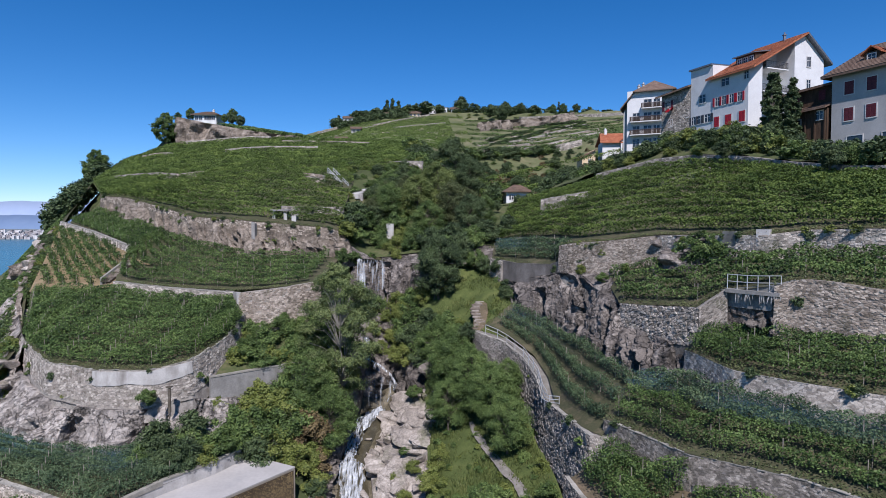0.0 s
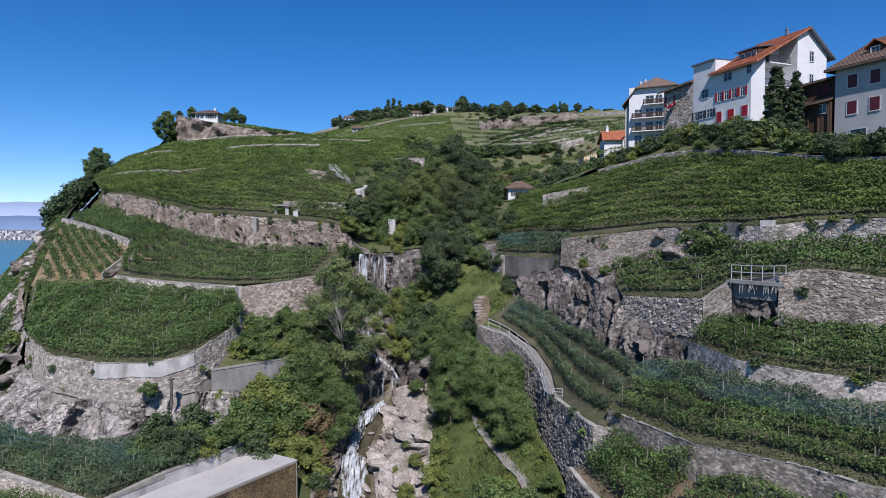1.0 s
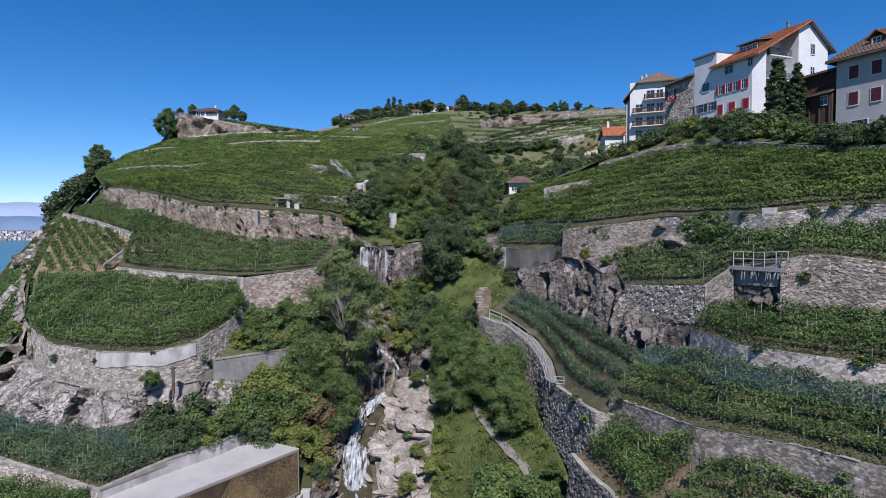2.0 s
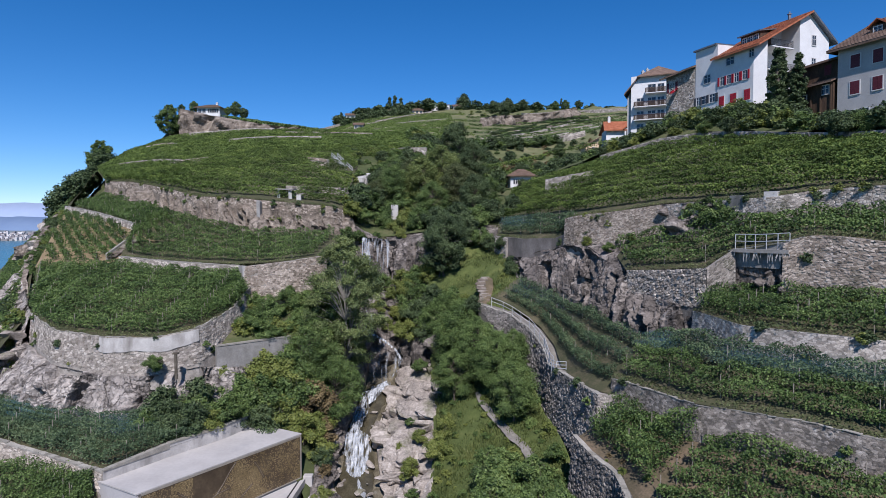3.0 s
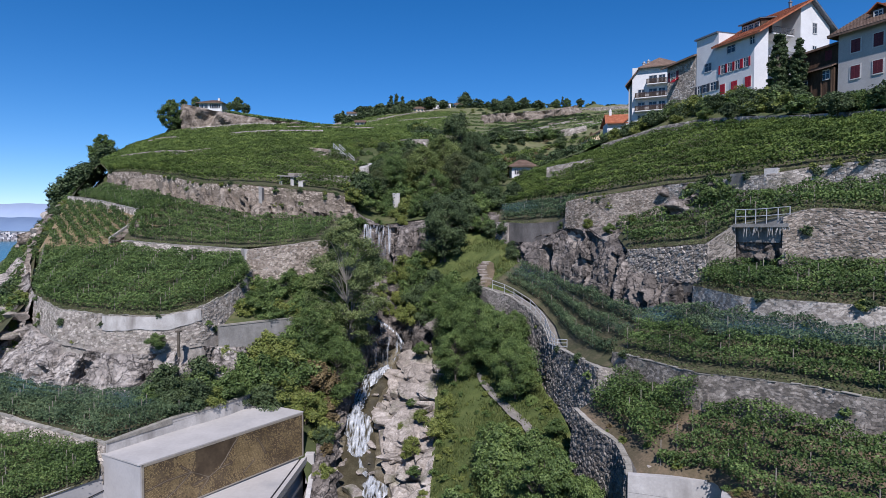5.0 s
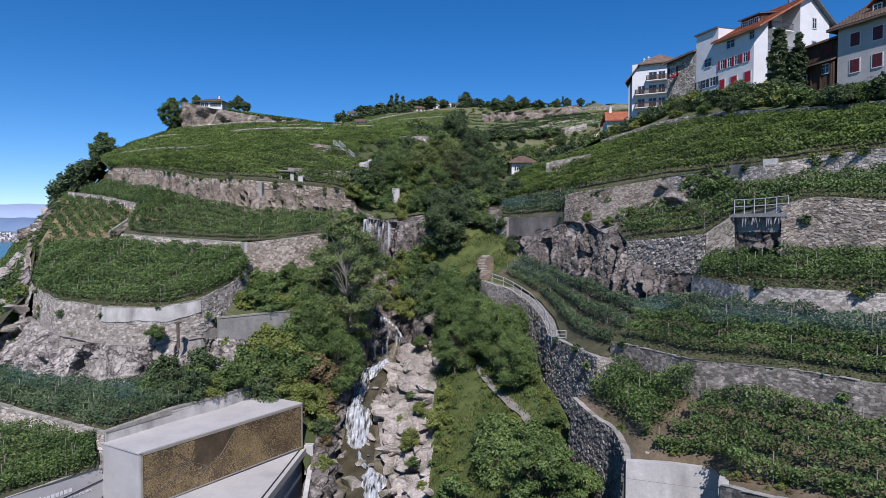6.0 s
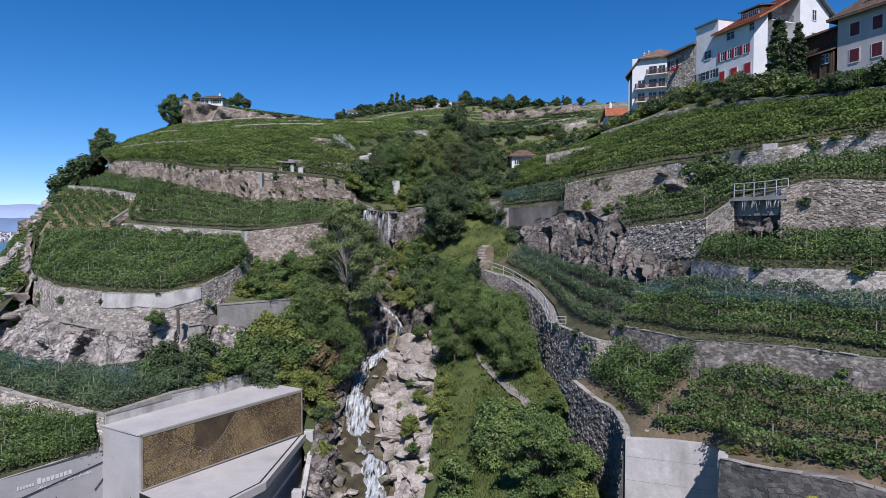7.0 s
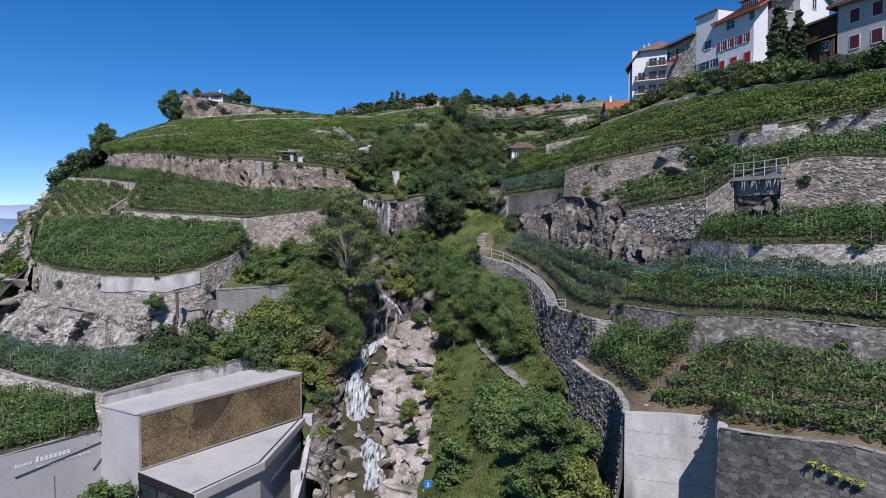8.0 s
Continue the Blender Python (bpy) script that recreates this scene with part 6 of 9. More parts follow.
# weeds on and below the walls
for top, height, n in ((RT, 2.3, 16), (RSU, 4.6, 16), (RW2, 2.2, 12), (RW3, 2.6, 16), (LW, 3.2, 14), (UW, 3.0, 60), ([(14.3, 73.4, 27.6), (19.5, 67.6, 28.4), (23.2, 64.4, 29.0)], 3.6, 8), (PW[2:], 4.8, 8)):
    q = line(top, 80, soft=1)
    side = np.gradient(q[:, :2], axis=0)
    side /= np.linalg.norm(side, axis=1, keepdims=True)
    for k in range(n):
        i = int(WEED.integers(0, 80))
        down = float(WEED.choice([0.05, .1, .95, 1.0, WEED.uniform(.1, .9)])) * height
        off = .05 + .08 * down
        scatter(WEED.choice(["wild", "pale", "shrub"]), q[i, 0] + side[i, 1] * off, q[i, 1] - side[i, 0] * off, q[i, 2] - down - .1, WEED.uniform(.10, .24), 1.1)
join_scatter("weed", "small green weed tufts growing on old stone walls", "weeds", 380)

# grass of the meadow
blade = np.random.default_rng(8)
g = np.concatenate([S["meadow"].at(blade.uniform(.12, .8, 26000), blade.uniform(.02, .98, 26000)), S["bank_right"].at(blade.uniform(0, .8, 7000), blade.uniform(.2, 1, 7000)),
                    S["steps_bank"].at(blade.uniform(0, 1, 3500), blade.uniform(0, 1, 3500))])
g = g[fractal(g, .5, 3, 71) > -.12]
side = blade.normal(size=(len(g), 3)) * [1, 1, 0]
side /= np.linalg.norm(side, axis=1, keepdims=True)
tall = blade.uniform(.10, .30, len(g))[:, None] * np.clip(1 + 2 * fractal(g, .8, 2, 72), .4, 1.8)[:, None]
tip = g + [0, 0, 1] * tall + blade.normal(0, .06, (len(g), 3))
v = np.stack([g - side * .05, g + side * .05, tip + side * .035, tip - side * .035], 1).reshape(-1, 3)
M_BLADE = material("grass_blade", [(.050, .070, .020), (.105, .135, .038), (.175, .195, .065)], .6, .6, 0, 6, island=.4, trans=.3)
tagged(new("grass", mesh_of("grass", v, np.arange(len(v)).reshape(-1, 4), M_BLADE)), "tufted green grass on the meadow and banks", "grass", kind="stuff")

# ---- walls of the hillside, far and small ----
masonry("retaining_wall", "low wall along a diagonal vineyard path", [(-77, 120.3, 30.9), (-61, 103.5, 29.2), (-46, 87.4, 27.1)], 1.0, seed=61, cap=.1, stone=(.6, .4))
masonry("retaining_wall", "stone wall below the gardens", [(x - .3, y - .3, z + 1.5) for x, y, z in R4B[2:]], 2.0, seed=62, stone=(.5, .32))
masonry("retaining_wall", "grey stone wall high above the gully", [(-22.0, 128, 40.1), (-17.8, 136, 42.8), (-13.7, 140, 44.9), (-8.9, 138.5, 44.9), (-4.7, 136.5, 44.7)], [2.4, 2.6, 2.4, 2.6, 2.6], seed=63, stone=(.7, .45), cap=.12, soft=0)
masonry("retaining_wall", "low pale wall across the right vineyard", [(16.0, 98, 34.3), (19, 96.5, 34.8), (22.5, 95.4, 35.4), (26.5, 94.8, 36.0)], 1.2, seed=64, stone=(.6, .4), cap=.1)
masonry("retaining_wall", "thin pale wall on the upper vineyard slope", [(29.5, 84.5, 36.1), (32.5, 82.5, 36.9), (35.8, 80.5, 37.9)], .9, seed=65, stone=(.6, .4))
masonry("retaining_wall", "short pale wall beside a hillside path", [(-68, 128, 37.2), (-60, 124.4, 37.2)], .8, seed=66, stone=(.7, .45))


HILL_WALLS = (
    ("hill_low", ((.08, .77), (.23, .63), (.37, .54)), 1.1), ("hill_low", ((.37, .545), (.48, .65)), .8), ("hill_low", ((.86, .10), (.93, .12), (1, .18)), .7), ("hill_low", ((.85, .57), (.91, .55)), 1.2),
    ("hill_high", ((.39, .42), (.52, .49), (.69, .485)), 1.0), ("hill_high", ((.09, .70), (.20, .51)), .9), ("hill_high", ((.22, .93), (.5, .93)), 1.2), ("hill_high", ((.55, .78), (.85, .80)), .8),
    ("far_hill", ((.26, .64), (.356, .65)), 1.6), ("far_hill", ((.356, .66), (.40, .76), (.456, .88)), 2.2), ("far_hill", ((.388, .556), (.48, .675)), 1.8), ("far_hill", ((.338, .43), (.375, .425)), 1.2),
    ("far_hill", ((.519, .225), (.575, .256), (.65, .42), (.738, .644)), 1.5), ("far_hill", ((.519, .075), (.606, .206), (.75, .463)), 1.5), ("far_hill", ((.64, .02), (.69, .02)), 2.6),
    ("far_hill", ((.53, .34), (.60, .42), (.68, .56), (.74, .74)), 1.3), ("far_hill", ((.60, .10), (.68, .22), (.76, .36)), 1.4), ("far_hill", ((.44, .42), (.50, .48)), 1.2), ("far_hill", ((.62, .88), (.86, .86)), 2.6),
    ("far_hill", ((.66, .76), (.88, .75)), 1.6), ("far_hill", ((.24, .90), (.44, .95)), 2.2), ("far_hill", ((.36, .30), (.46, .33)), 1.2))
for k, (key, uv, h) in enumerate(HILL_WALLS):
    u, v = np.array(uv).T
    f = np.linspace(0, len(uv) - 1, 9)
    p = S[key].at(np.interp(f, np.arange(len(uv)), u), np.interp(f, np.arange(len(uv)), v))
    far = key == "far_hill"
    masonry("retaining_wall", "pale terrace wall on the far hill" if far else "low pale wall line across the vineyard hillside", [(a, b, c + h * .75 + (0 if far else .75)) for a, b, c in p], h + (.3 if far else 1.0), seed=70 + k,
            stone=(1.5, .9) if far else (.8, .5), proud=.1, step=3, thick=1.2, mat=M_STONE_T if k % 2 else M_STONE)
p = S["far_hill"].at(np.array([.53, .565, .60, .66, .72]), np.array([.50, .59, .655, .70, .80]))
rock_face("rock_outcrop", "pale tan rock band on the far hill", [(x, y - 6, z - 2.0) for x, y, z in p], [(x, y - 3, z + 4.6) for x, y, z in p], mat=M_ROCK_TAN, seed=48, step=.9, cell=4, depth=1.6, cleft=1.5)

# ---- concrete walls ----
def slab_wall(name, label, pts, height, thick, mat, category="wall", cap=None, kind="structure"):
    """A straight-sided cast wall under a top line, face to the right of it, with an optional paler capping."""
    bm = bmesh.new()
    for (x0, y0, z0), (x1, y1, z1) in zip(pts, pts[1:]):
        d = Vector((x1 - x0, y1 - y0)).normalized()
        n = Vector((-d.y, d.x)) * thick
        h = height if not isinstance(height, tuple) else height[0]
        prism(bm, [(x0, y0), (x1, y1), (x1 + n.x, y1 + n.y), (x0 + n.x, y0 + n.y)], min(z0, z1) - h, [z0, z1, z1, z0])
    root = thing(name, (0, 0, 0), label=label, category=category, kind=kind)
    bm_part("body", bm, mat, root)
    if cap:
        bm = bmesh.new()
        for (x0, y0, z0), (x1, y1, z1) in zip(pts, pts[1:]):
            d = Vector((x1 - x0, y1 - y0)).normalized()
            n = Vector((-d.y, d.x))
            a, b = n * -.06, n * (thick + .06)
            v0 = bm.verts[:]
            prism(bm, [(x0 + a.x, y0 + a.y), (x1 + a.x, y1 + a.y), (x1 + b.x, y1 + b.y), (x0 + b.x, y0 + b.y)], min(z0, z1) + .004, [z0 + .13, z1 + .13, z1 + .13, z0 + .13])
        bm_part("capping", bm, cap, root, "pale capping slabs")
    return root


slab_wall("concrete_wall", "smooth pale concrete wall at a terrace end", [(11.0, 36.9, 8.7), (16.2, 35.1, 9.05)], 12, .5, M_CONC)
slab_wall("concrete_wall", "concrete return beside a near stone wall", [(16.2, 35.1, 9.05), (14.35, 31.45, 9.8)], 12, .5, M_CONC)
slab_wall("concrete_pier", "pale rendered corner of a stone wall", [(-26.35, 74.65, 21.75), (-25.45, 73.62, 21.75)], 5.5, .5, M_PLASTER)
boards = slab_wall("concrete_wall", "weathered board-marked concrete wall above a cliff", [(7.1, 86.6, 25.3), (10, 81, 25.0), (13.5, 75.5, 25.2), (14.6, 72.8, 25.9)], 5.2, .4, M_CONC_B)
for k in range(7):
    for (x0, y0), (x1, y1) in (((7.1, 86.6), (10, 81)), ((10, 81), (13.5, 75.5))):
        d = Vector((x1 - x0, y1 - y0)).normalized()
        n = Vector((d.y, -d.x)) * (.006 + .006 * (k % 2))
        bm = bmesh.new()
        prism(bm, [(x0 + n.x, y0 + n.y), (x1 + n.x, y1 + n.y), (x1 - n.x, y1 - n.y), (x0 - n.x, y0 - n.y)], 24.5 - .5 * k, 24.98 - .5 * k)
        bm_part("board", bm, M_CONC_B, boards, "board-marked band of concrete")
slab_wall("concrete_wall", "low weathered concrete wall of an overgrown shelf", [(-24.9, 63.4, 13.75), (-20.4, 67.4, 13.8), (-15.9, 71, 13.85)], 3.4, .4, M_CONC_D, cap=M_CAP)
slab_wall("concrete_wall", "low concrete wall behind the modern building", [(-28.1, 47.5, 6.75), (-25.1, 52.6, 7.15), (-22, 57, 7.2), (-20.5, 60.5, 7.2)], 2.2, .35, M_CONC, cap=M_CAP)
slab_wall("concrete_wall", "dark wet concrete wall of a spillway recess", [(24.1, 51.4, 24.3), (27.3, 47.1, 24.3)], 4.4, .4, M_ROCK)
slab_wall("concrete_kerb", "weathered concrete kerb behind a footbridge", [(24.0, 51.5, 24.55), (26.4, 47.7, 25.3), (27.7, 46.8, 25.8)], 1.4, .3, M_CONC_D)
slab_wall("concrete_pier", "pale concrete pier on a stone wall", [(28.15, 53.75, 29.7), (28.9, 52.9, 29.7)], 2.6, .5, M_CONC)
slab_wall("concrete_pier", "tall dark concrete pier on a stone wall", [(26.6, 56.9, 29.5), (27.2, 55.6, 29.5)], 2.8, .4, M_CONC_D)
slab_wall("concrete_pier", "narrow grey buttress on a long hillside wall", [(-28.3, 88.3, 30.6), (-27.8, 88.25, 30.4)], 4.2, .8, M_CONC_D)
slab_wall("concrete_pier", "pale masonry pier at the top of the gully", [(-9.6, 101.6, 30.4), (-8.4, 101.6, 30.4)], 4.2, .9, M_PLASTER)
bm = bmesh.new()
band = line([p for p in LW[2:7]], 40, soft=1)
tan = np.gradient(band[:, :2], axis=0)
tan /= np.linalg.norm(tan, axis=1, keepdims=True)
for k in range(11, 29):
    quad = []
    for i, dn in ((k, 1.45 + .05 * math.sin(k * 1.7) + .1 * math.sin(k * .6)), (k + 1, 1.45 + .05 * math.sin((k + 1) * 1.7) + .1 * math.sin((k + 1) * .6)), (k + 1, .1), (k, .1)):
        n = np.array([tan[i, 1], -tan[i, 0]])
        quad.append((band[i, 0] + n[0] * (.12 + dn * .08), band[i, 1] + n[1] * (.12 + dn * .08), band[i, 2] - dn))
    back_q = [(x - (tan[k, 1]) * .3, y + tan[k, 0] * .3, z) for x, y, z in quad]
    vs = [bm.verts.new(v) for v in quad + back_q]
    for f in ((0, 1, 2, 3), (3, 2, 6, 7), (0, 4, 5, 1), (1, 5, 6, 2), (0, 3, 7, 4)):
        bm.faces.new([vs[i] for i in f])
tagged(bm_part("plaster_patch", bm, M_PLASTER, None, "smooth pale plaster patch on the rounded wall", kind="structure"), category="plaster")

bm = bmesh.new()
rod(bm, (-27.3, 59.05, 11.4), (-27.3, 59.0, 13.9), .16, n=8)
box(bm, -27.55, 58.8, 13.9, -27.05, 59.25, 14.05)
tagged(bm_part("drain_pipe", bm, M_BARK, None), "dark upright drain pipe on a wall", "pipe")
yv, yf = crown_leaves([(16.9 + .36 * k, 27.3 - .34 * k, 9.3 - .10 * k, .24, .22, .12) for k in range(5)], 620, .1, np.random.default_rng(6))
cl = thing("climber", (18.2, 26.2, 8.6), label="yellow-flowering climber hanging on a stone wall", category="climber")
part("blossom", mesh_of("blossom", yv - np.array([18.2, 26.2, 8.6]), yf, material("yellow_flower", [(.13, .17, .03), (.26, .28, .05), (.42, .40, .09)], 1, .6, 0, 5, island=.6)), cl, kind="stuff")

# ---- stream, banks and boulders ----
rock_face("stream_bank", "pale washed rock slabs beside the stream", [(-6.4, 78.5, 5.5), (-7.6, 74, 4.6), (-8.6, 69, 2.6), (-7.6, 64, .2), (-6.4, 60, -1.6), (-5.2, 56, -2.6), (-5.0, 49, -4.2)],
          [(-2.2, 76.2, 9.3), (-1.8, 72, 8.1), (-1.6, 68, 6.3), (-1.4, 62, 3.8), (-1.8, 57, 1.3), (-2.2, 52, -.8), (-2.6, 47, -2)], mat=M_ROCK_PALE, seed=81, cell=3.0, depth=1.1, step=.16, bulge=1.0, bands=1.0, cleft=2.4, tall=1.3)
rock_face("stream_bank", "rough rock bank under the shrubs", [(-10.2, 50, -4.4), (-11.6, 57, -1.7), (-12.2, 62, -.4), (-12.4, 66, 1.6), (-12.0, 70, 3.0), (-11.0, 76, 5.8), (-10.6, 80.5, 9.5)],
          [(-13.2, 52, -1.8), (-13.2, 59, .9), (-13.3, 64, 3.2), (-13.8, 68, 4.6), (-13.4, 74, 7.6), (-12.8, 81, 12.6), (-13, 88, 20)], mat=M_ROCK, seed=82, cell=1.3, depth=.5, step=.25)
rock_face("cliff", "mossy rock step in the gorge", [(-11.5, 80.5, 8), (-9, 79.6, 6), (-6.6, 79.3, 5.6), (-4.6, 78, 6)], [(-12.2, 86.5, 18.6), (-9.6, 86, 17.4), (-7, 85.4, 17), (-4.2, 84, 16)], mat=M_ROCK, seed=83, depth=.8, step=.3)
M_BED = material("stream_bed", [(.045, .04, .026), (.10, .085, .055), (.20, .175, .12)], 1.2, .45, .6, 8)
M_POOL = material("dark_stream_water", [(.03, .028, .018), (.06, .052, .032), (.10, .09, .06)], .7, .12, .4, 9, spec=.5)
M_FOAM = material("white_water", [(.30, .33, .35), (.55, .58, .60), (.85, .87, .88)], 1.6, .55, .2, 6, stretch=(2.2, 2.2, .2))
ft = M_FOAM.node_tree
fb = ft.nodes["Principled BSDF"]
fn, fm, fp, fr = ft.nodes.new("ShaderNodeTexNoise"), ft.nodes.new("ShaderNodeMapping"), ft.nodes.new("ShaderNodeNewGeometry"), ft.nodes.new("ShaderNodeMapRange")
fm.inputs["Scale"].default_value = (3.8, .8, .5)
fn.inputs["Scale"].default_value, fn.inputs["Detail"].default_value = 1.1, 2.5
fr.inputs["From Min"].default_value, fr.inputs["From Max"].default_value, fr.inputs["To Min"].default_value = .37, .76, .0
ft.links.new(fp.outputs["Position"], fm.inputs["Vector"])
ft.links.new(fm.outputs[0], fn.inputs["Vector"])
ft.links.new(fn.outputs["Fac"], fr.inputs["Value"])
ft.links.new(fr.outputs[0], fb.inputs["Alpha"])


M_VEIL = M_FOAM.copy()
M_VEIL.name = "thin_white_water"
for node in M_VEIL.node_tree.nodes:
    if node.type == "MAP_RANGE":
        node.inputs["From Min"].default_value, node.inputs["From Max"].default_value, node.inputs["To Max"].default_value = .50, .80, .7
    if node.type == "MAPPING" and abs(node.inputs["Scale"].default_value[0] - 3.8) < .01:
        node.inputs["Scale"].default_value = (3.2, .8, .22)


def ribbon(name, label, pts, widths, mat, parent=None, lump=.12, n=80, m=14, seed=3, category="water", kind="", sink=.35, twist=None):
    """A band of water or path along a line, arched and uneven; widths one a point."""
    p = np.array(pts, float)
    c = line(pts, n, soft=1)
    seg = np.concatenate([[0], np.cumsum(np.linalg.norm(np.diff(p, axis=0), axis=1))])
    w = np.interp(np.linspace(0, seg[-1], n), seg, widths)
    tan = np.gradient(c[:, :2], axis=0)
    for _ in range(5):
        tan[1:-1] = (tan[:-2] + 2 * tan[1:-1] + tan[2:]) / 4
    tan /= np.maximum(np.linalg.norm(tan, axis=1, keepdims=True), 1e-6)
    side = np.stack([-tan[:, 1], tan[:, 0], np.zeros(n)], 1)
    if twist is not None:
        side[:] = twist
    a = np.linspace(-1, 1, m)
    ragged = 1 + .5 * fractal(c, .9, 3, seed)
    v = c[:, None] + side[:, None] * (a[None, :, None] * (w * ragged)[:, None, None] / 2)
    v[..., 2] -= (np.abs(a) ** 4 * sink)[None]
    flat = v.reshape(-1, 3)
    flat[:, 2] += fractal(flat, 1.3, 4, seed) * lump * 2
    flat[:, 1] += fractal(flat * [3, 1, .5], 1.2, 3, seed + 5) * lump
    me = mesh_of(name, flat, grid_faces(n, m), mat, smooth=True)
    if parent:
        return part(name, me, parent, label)
    return tagged(new(name, me), label, category, kind=kind)


ribbon("stream_bed", "dark wet gravel and rock bed of the stream", [(-9, 82, 8.5), (-9.2, 78, 5.2), (-10, 75.5, 4.7), (-10.8, 70, 2.3), (-10.0, 65.5, .2), (-10.0, 61.5, -1.6), (-8.3, 58, -2.7), (-7.4, 54, -3.8), (-8.2, 49, -4.9), (-10, 40, -6.8)],
       [5, 5.5, 5.5, 5.2, 6, 6.6, 7, 7, 7, 7], M_BED, category="stream bed", kind="structure", lump=.25, n=140, m=22, sink=-.6)
ribbon("stream", "shallow brownish stream between rocks", [(-8.6, 79, 5.9), (-9.6, 75.5, 5.2), (-10.8, 70, 2.7), (-10.0, 65.5, .6), (-10.0, 61.5, -1.25), (-8.3, 58, -2.35), (-7.4, 54, -3.5), (-8.2, 49, -4.6), (-10, 40, -6.5), (-11, 28, -9)],
       [3.4, 3.6, 3.0, 3.6, 4.2, 4.4, 4.4, 4.8, 5, 6], M_POOL, category="stream", kind="structure", lump=.06, n=120)
ribbon("stream", "calm water above the upper fall", [(-12.5, 104, 27.2), (-11.5, 98, 25.5), (-11, 92.3, 24.75)], [2, 3, 5], M_POOL, category="stream", kind="structure", lump=.05)


def cascade(label, runs, seed):
    """A fall as many thin uneven strands of white water beside and over one another along each run: points, width, strands."""
    root = thing("waterfall", tuple(runs[0][0][0]), label=label, category="waterfall")
    o, rng = np.array(runs[0][0][0], float), np.random.default_rng(seed)
    for pts, width, strands in runs:
        c = line(pts, 60, soft=1)
        tan = c[-1, :2] - c[0, :2]
        tan = tan / max(np.linalg.norm(tan), 1e-6)
        side = np.array([-tan[1], tan[0], 0]) if abs(c[-1, 2] - c[0, 2]) < 2.2 * np.linalg.norm(c[-1, :2] - c[0, :2]) else np.array([1.0, 0, 0])
        vs, fs, base, m = [], [], 0, 11
        for k, wide in enumerate((1.4, .9, .55, .32) if strands > 30 else (1.0, .45)):
            q = c.copy()
            q += side * (fractal(q + k * 5, .7, 3, seed + k) * width * .45)[:, None]
            half = width * wide * .5 * (1 + .9 * fractal(q + k, 1.1, 3, seed + 7)) * np.clip(np.sin(np.linspace(.25, 2.9, len(q))) * 1.6, .2, 1)
            a = np.linspace(-1, 1, m)
            sheet = q[:, None] + side * (a[None, :, None] * half[:, None, None])
            flat = sheet.reshape(-1, 3)
            flat[:, 2] += fractal(flat + k, 1.7, 3, seed + k) * .2 + .05 * k - np.tile(np.abs(a) ** 3, len(q)) * .15
            flat[:, 1] -= .06 * k
            vs.append(flat)
            fs.append(grid_faces(len(q), m) + base)
            base += len(flat)
        part("white_water", mesh_of("white_water", np.concatenate(vs) - o, np.concatenate(fs), M_FOAM, smooth=True), root, kind="stuff")
    return root


cascade("white cascade tumbling between pale rocks", [
    ([(-8.0, 77.8, 6.3), (-9.5, 75.2, 5.8), (-10.3, 72.8, 4.8)], 1.6, 31),
    ([(-10.3, 73.2, 4.9), (-10.8, 70.9, 3.9), (-10.9, 70.2, 3.6), (-11.0, 68.6, 3.1)], 1.3, 31),
    ([(-11.0, 68.8, 3.1), (-10.7, 67.4, 2.5), (-10.3, 66.0, 1.2), (-9.9, 64.6, 0.3), (-9.9, 63.4, -.35)], 2.0, 44),
    ([(-9.9, 63.4, -.4), (-9.2, 61.3, -.9), (-8.2, 60, -1.2)], .5, 8),
    ([(-8.2, 60.2, -1.15), (-7.7, 58.6, -1.6), (-7.3, 56.6, -2.5), (-7.0, 55.0, -3.1), (-7.4, 53, -3.4)], 1.5, 34)], 101)
def veil(parent, brim, foot, seed, sheets=1, bow=.5):
    """A thin falling sheet of water between a brim line and a foot line, bowed outwards, as a part of a fall."""
    o = np.array(parent.matrix_world.translation)
    n, m = 40, 30
    b, f = line(brim, n, soft=1), line(foot, n, soft=1)
    v = np.linspace(0, 1, m)
    for k in range(sheets):
        p = b[:, None] + (f - b)[:, None] * np.stack([v, v ** .6, v ** 1.25], 1)[None]
        p[..., 1] -= np.sin(v * math.pi)[None] * bow + .07 * k
        flat = p.reshape(-1, 3)
        flat[:, 0] += fractal(flat * [1, 1, .4] + k * 9, .9, 3, seed + k) * .5
        flat[:, 1] += fractal(flat * [2, 1, .4] + k * 5, 1.4, 3, seed + k) * .35
        part("white_water", mesh_of("white_water", flat - o, grid_faces(n, m), M_VEIL, smooth=True), parent, kind="stuff")


gorge = cascade("thin white curved fall in the gorge", [
    ([(-11.6, 80.6, 12.5), (-10.0, 80.2, 12.1), (-8.5, 79.8, 11.4), (-7.1, 79.4, 10.3), (-6.2, 79.0, 9.0), (-6.9, 78.5, 7.6), (-7.7, 78.0, 6.5)], .42, 8),
    ([(-10.9, 86.2, 17.4), (-11.6, 84.6, 15.4), (-11.0, 82.6, 13.6), (-11.4, 81.0, 12.5)], 1.1, 34),
    ([(-7.9, 88.0, 19.4), (-7.6, 85.5, 16.6), (-7.2, 83, 13.6), (-6.9, 81.6, 11.8)], .3, 8)], 102)
veil(gorge, [(-9.6, 80.1, 11.9), (-8.5, 79.8, 11.4), (-7.0, 79.4, 10.2), (-6.2, 79.0, 9.0)], [(-9.9, 78.0, 6.4), (-9.2, 77.6, 6.0), (-8.4, 77.6, 6.0), (-7.6, 77.9, 6.5)], 111, 1, .7)
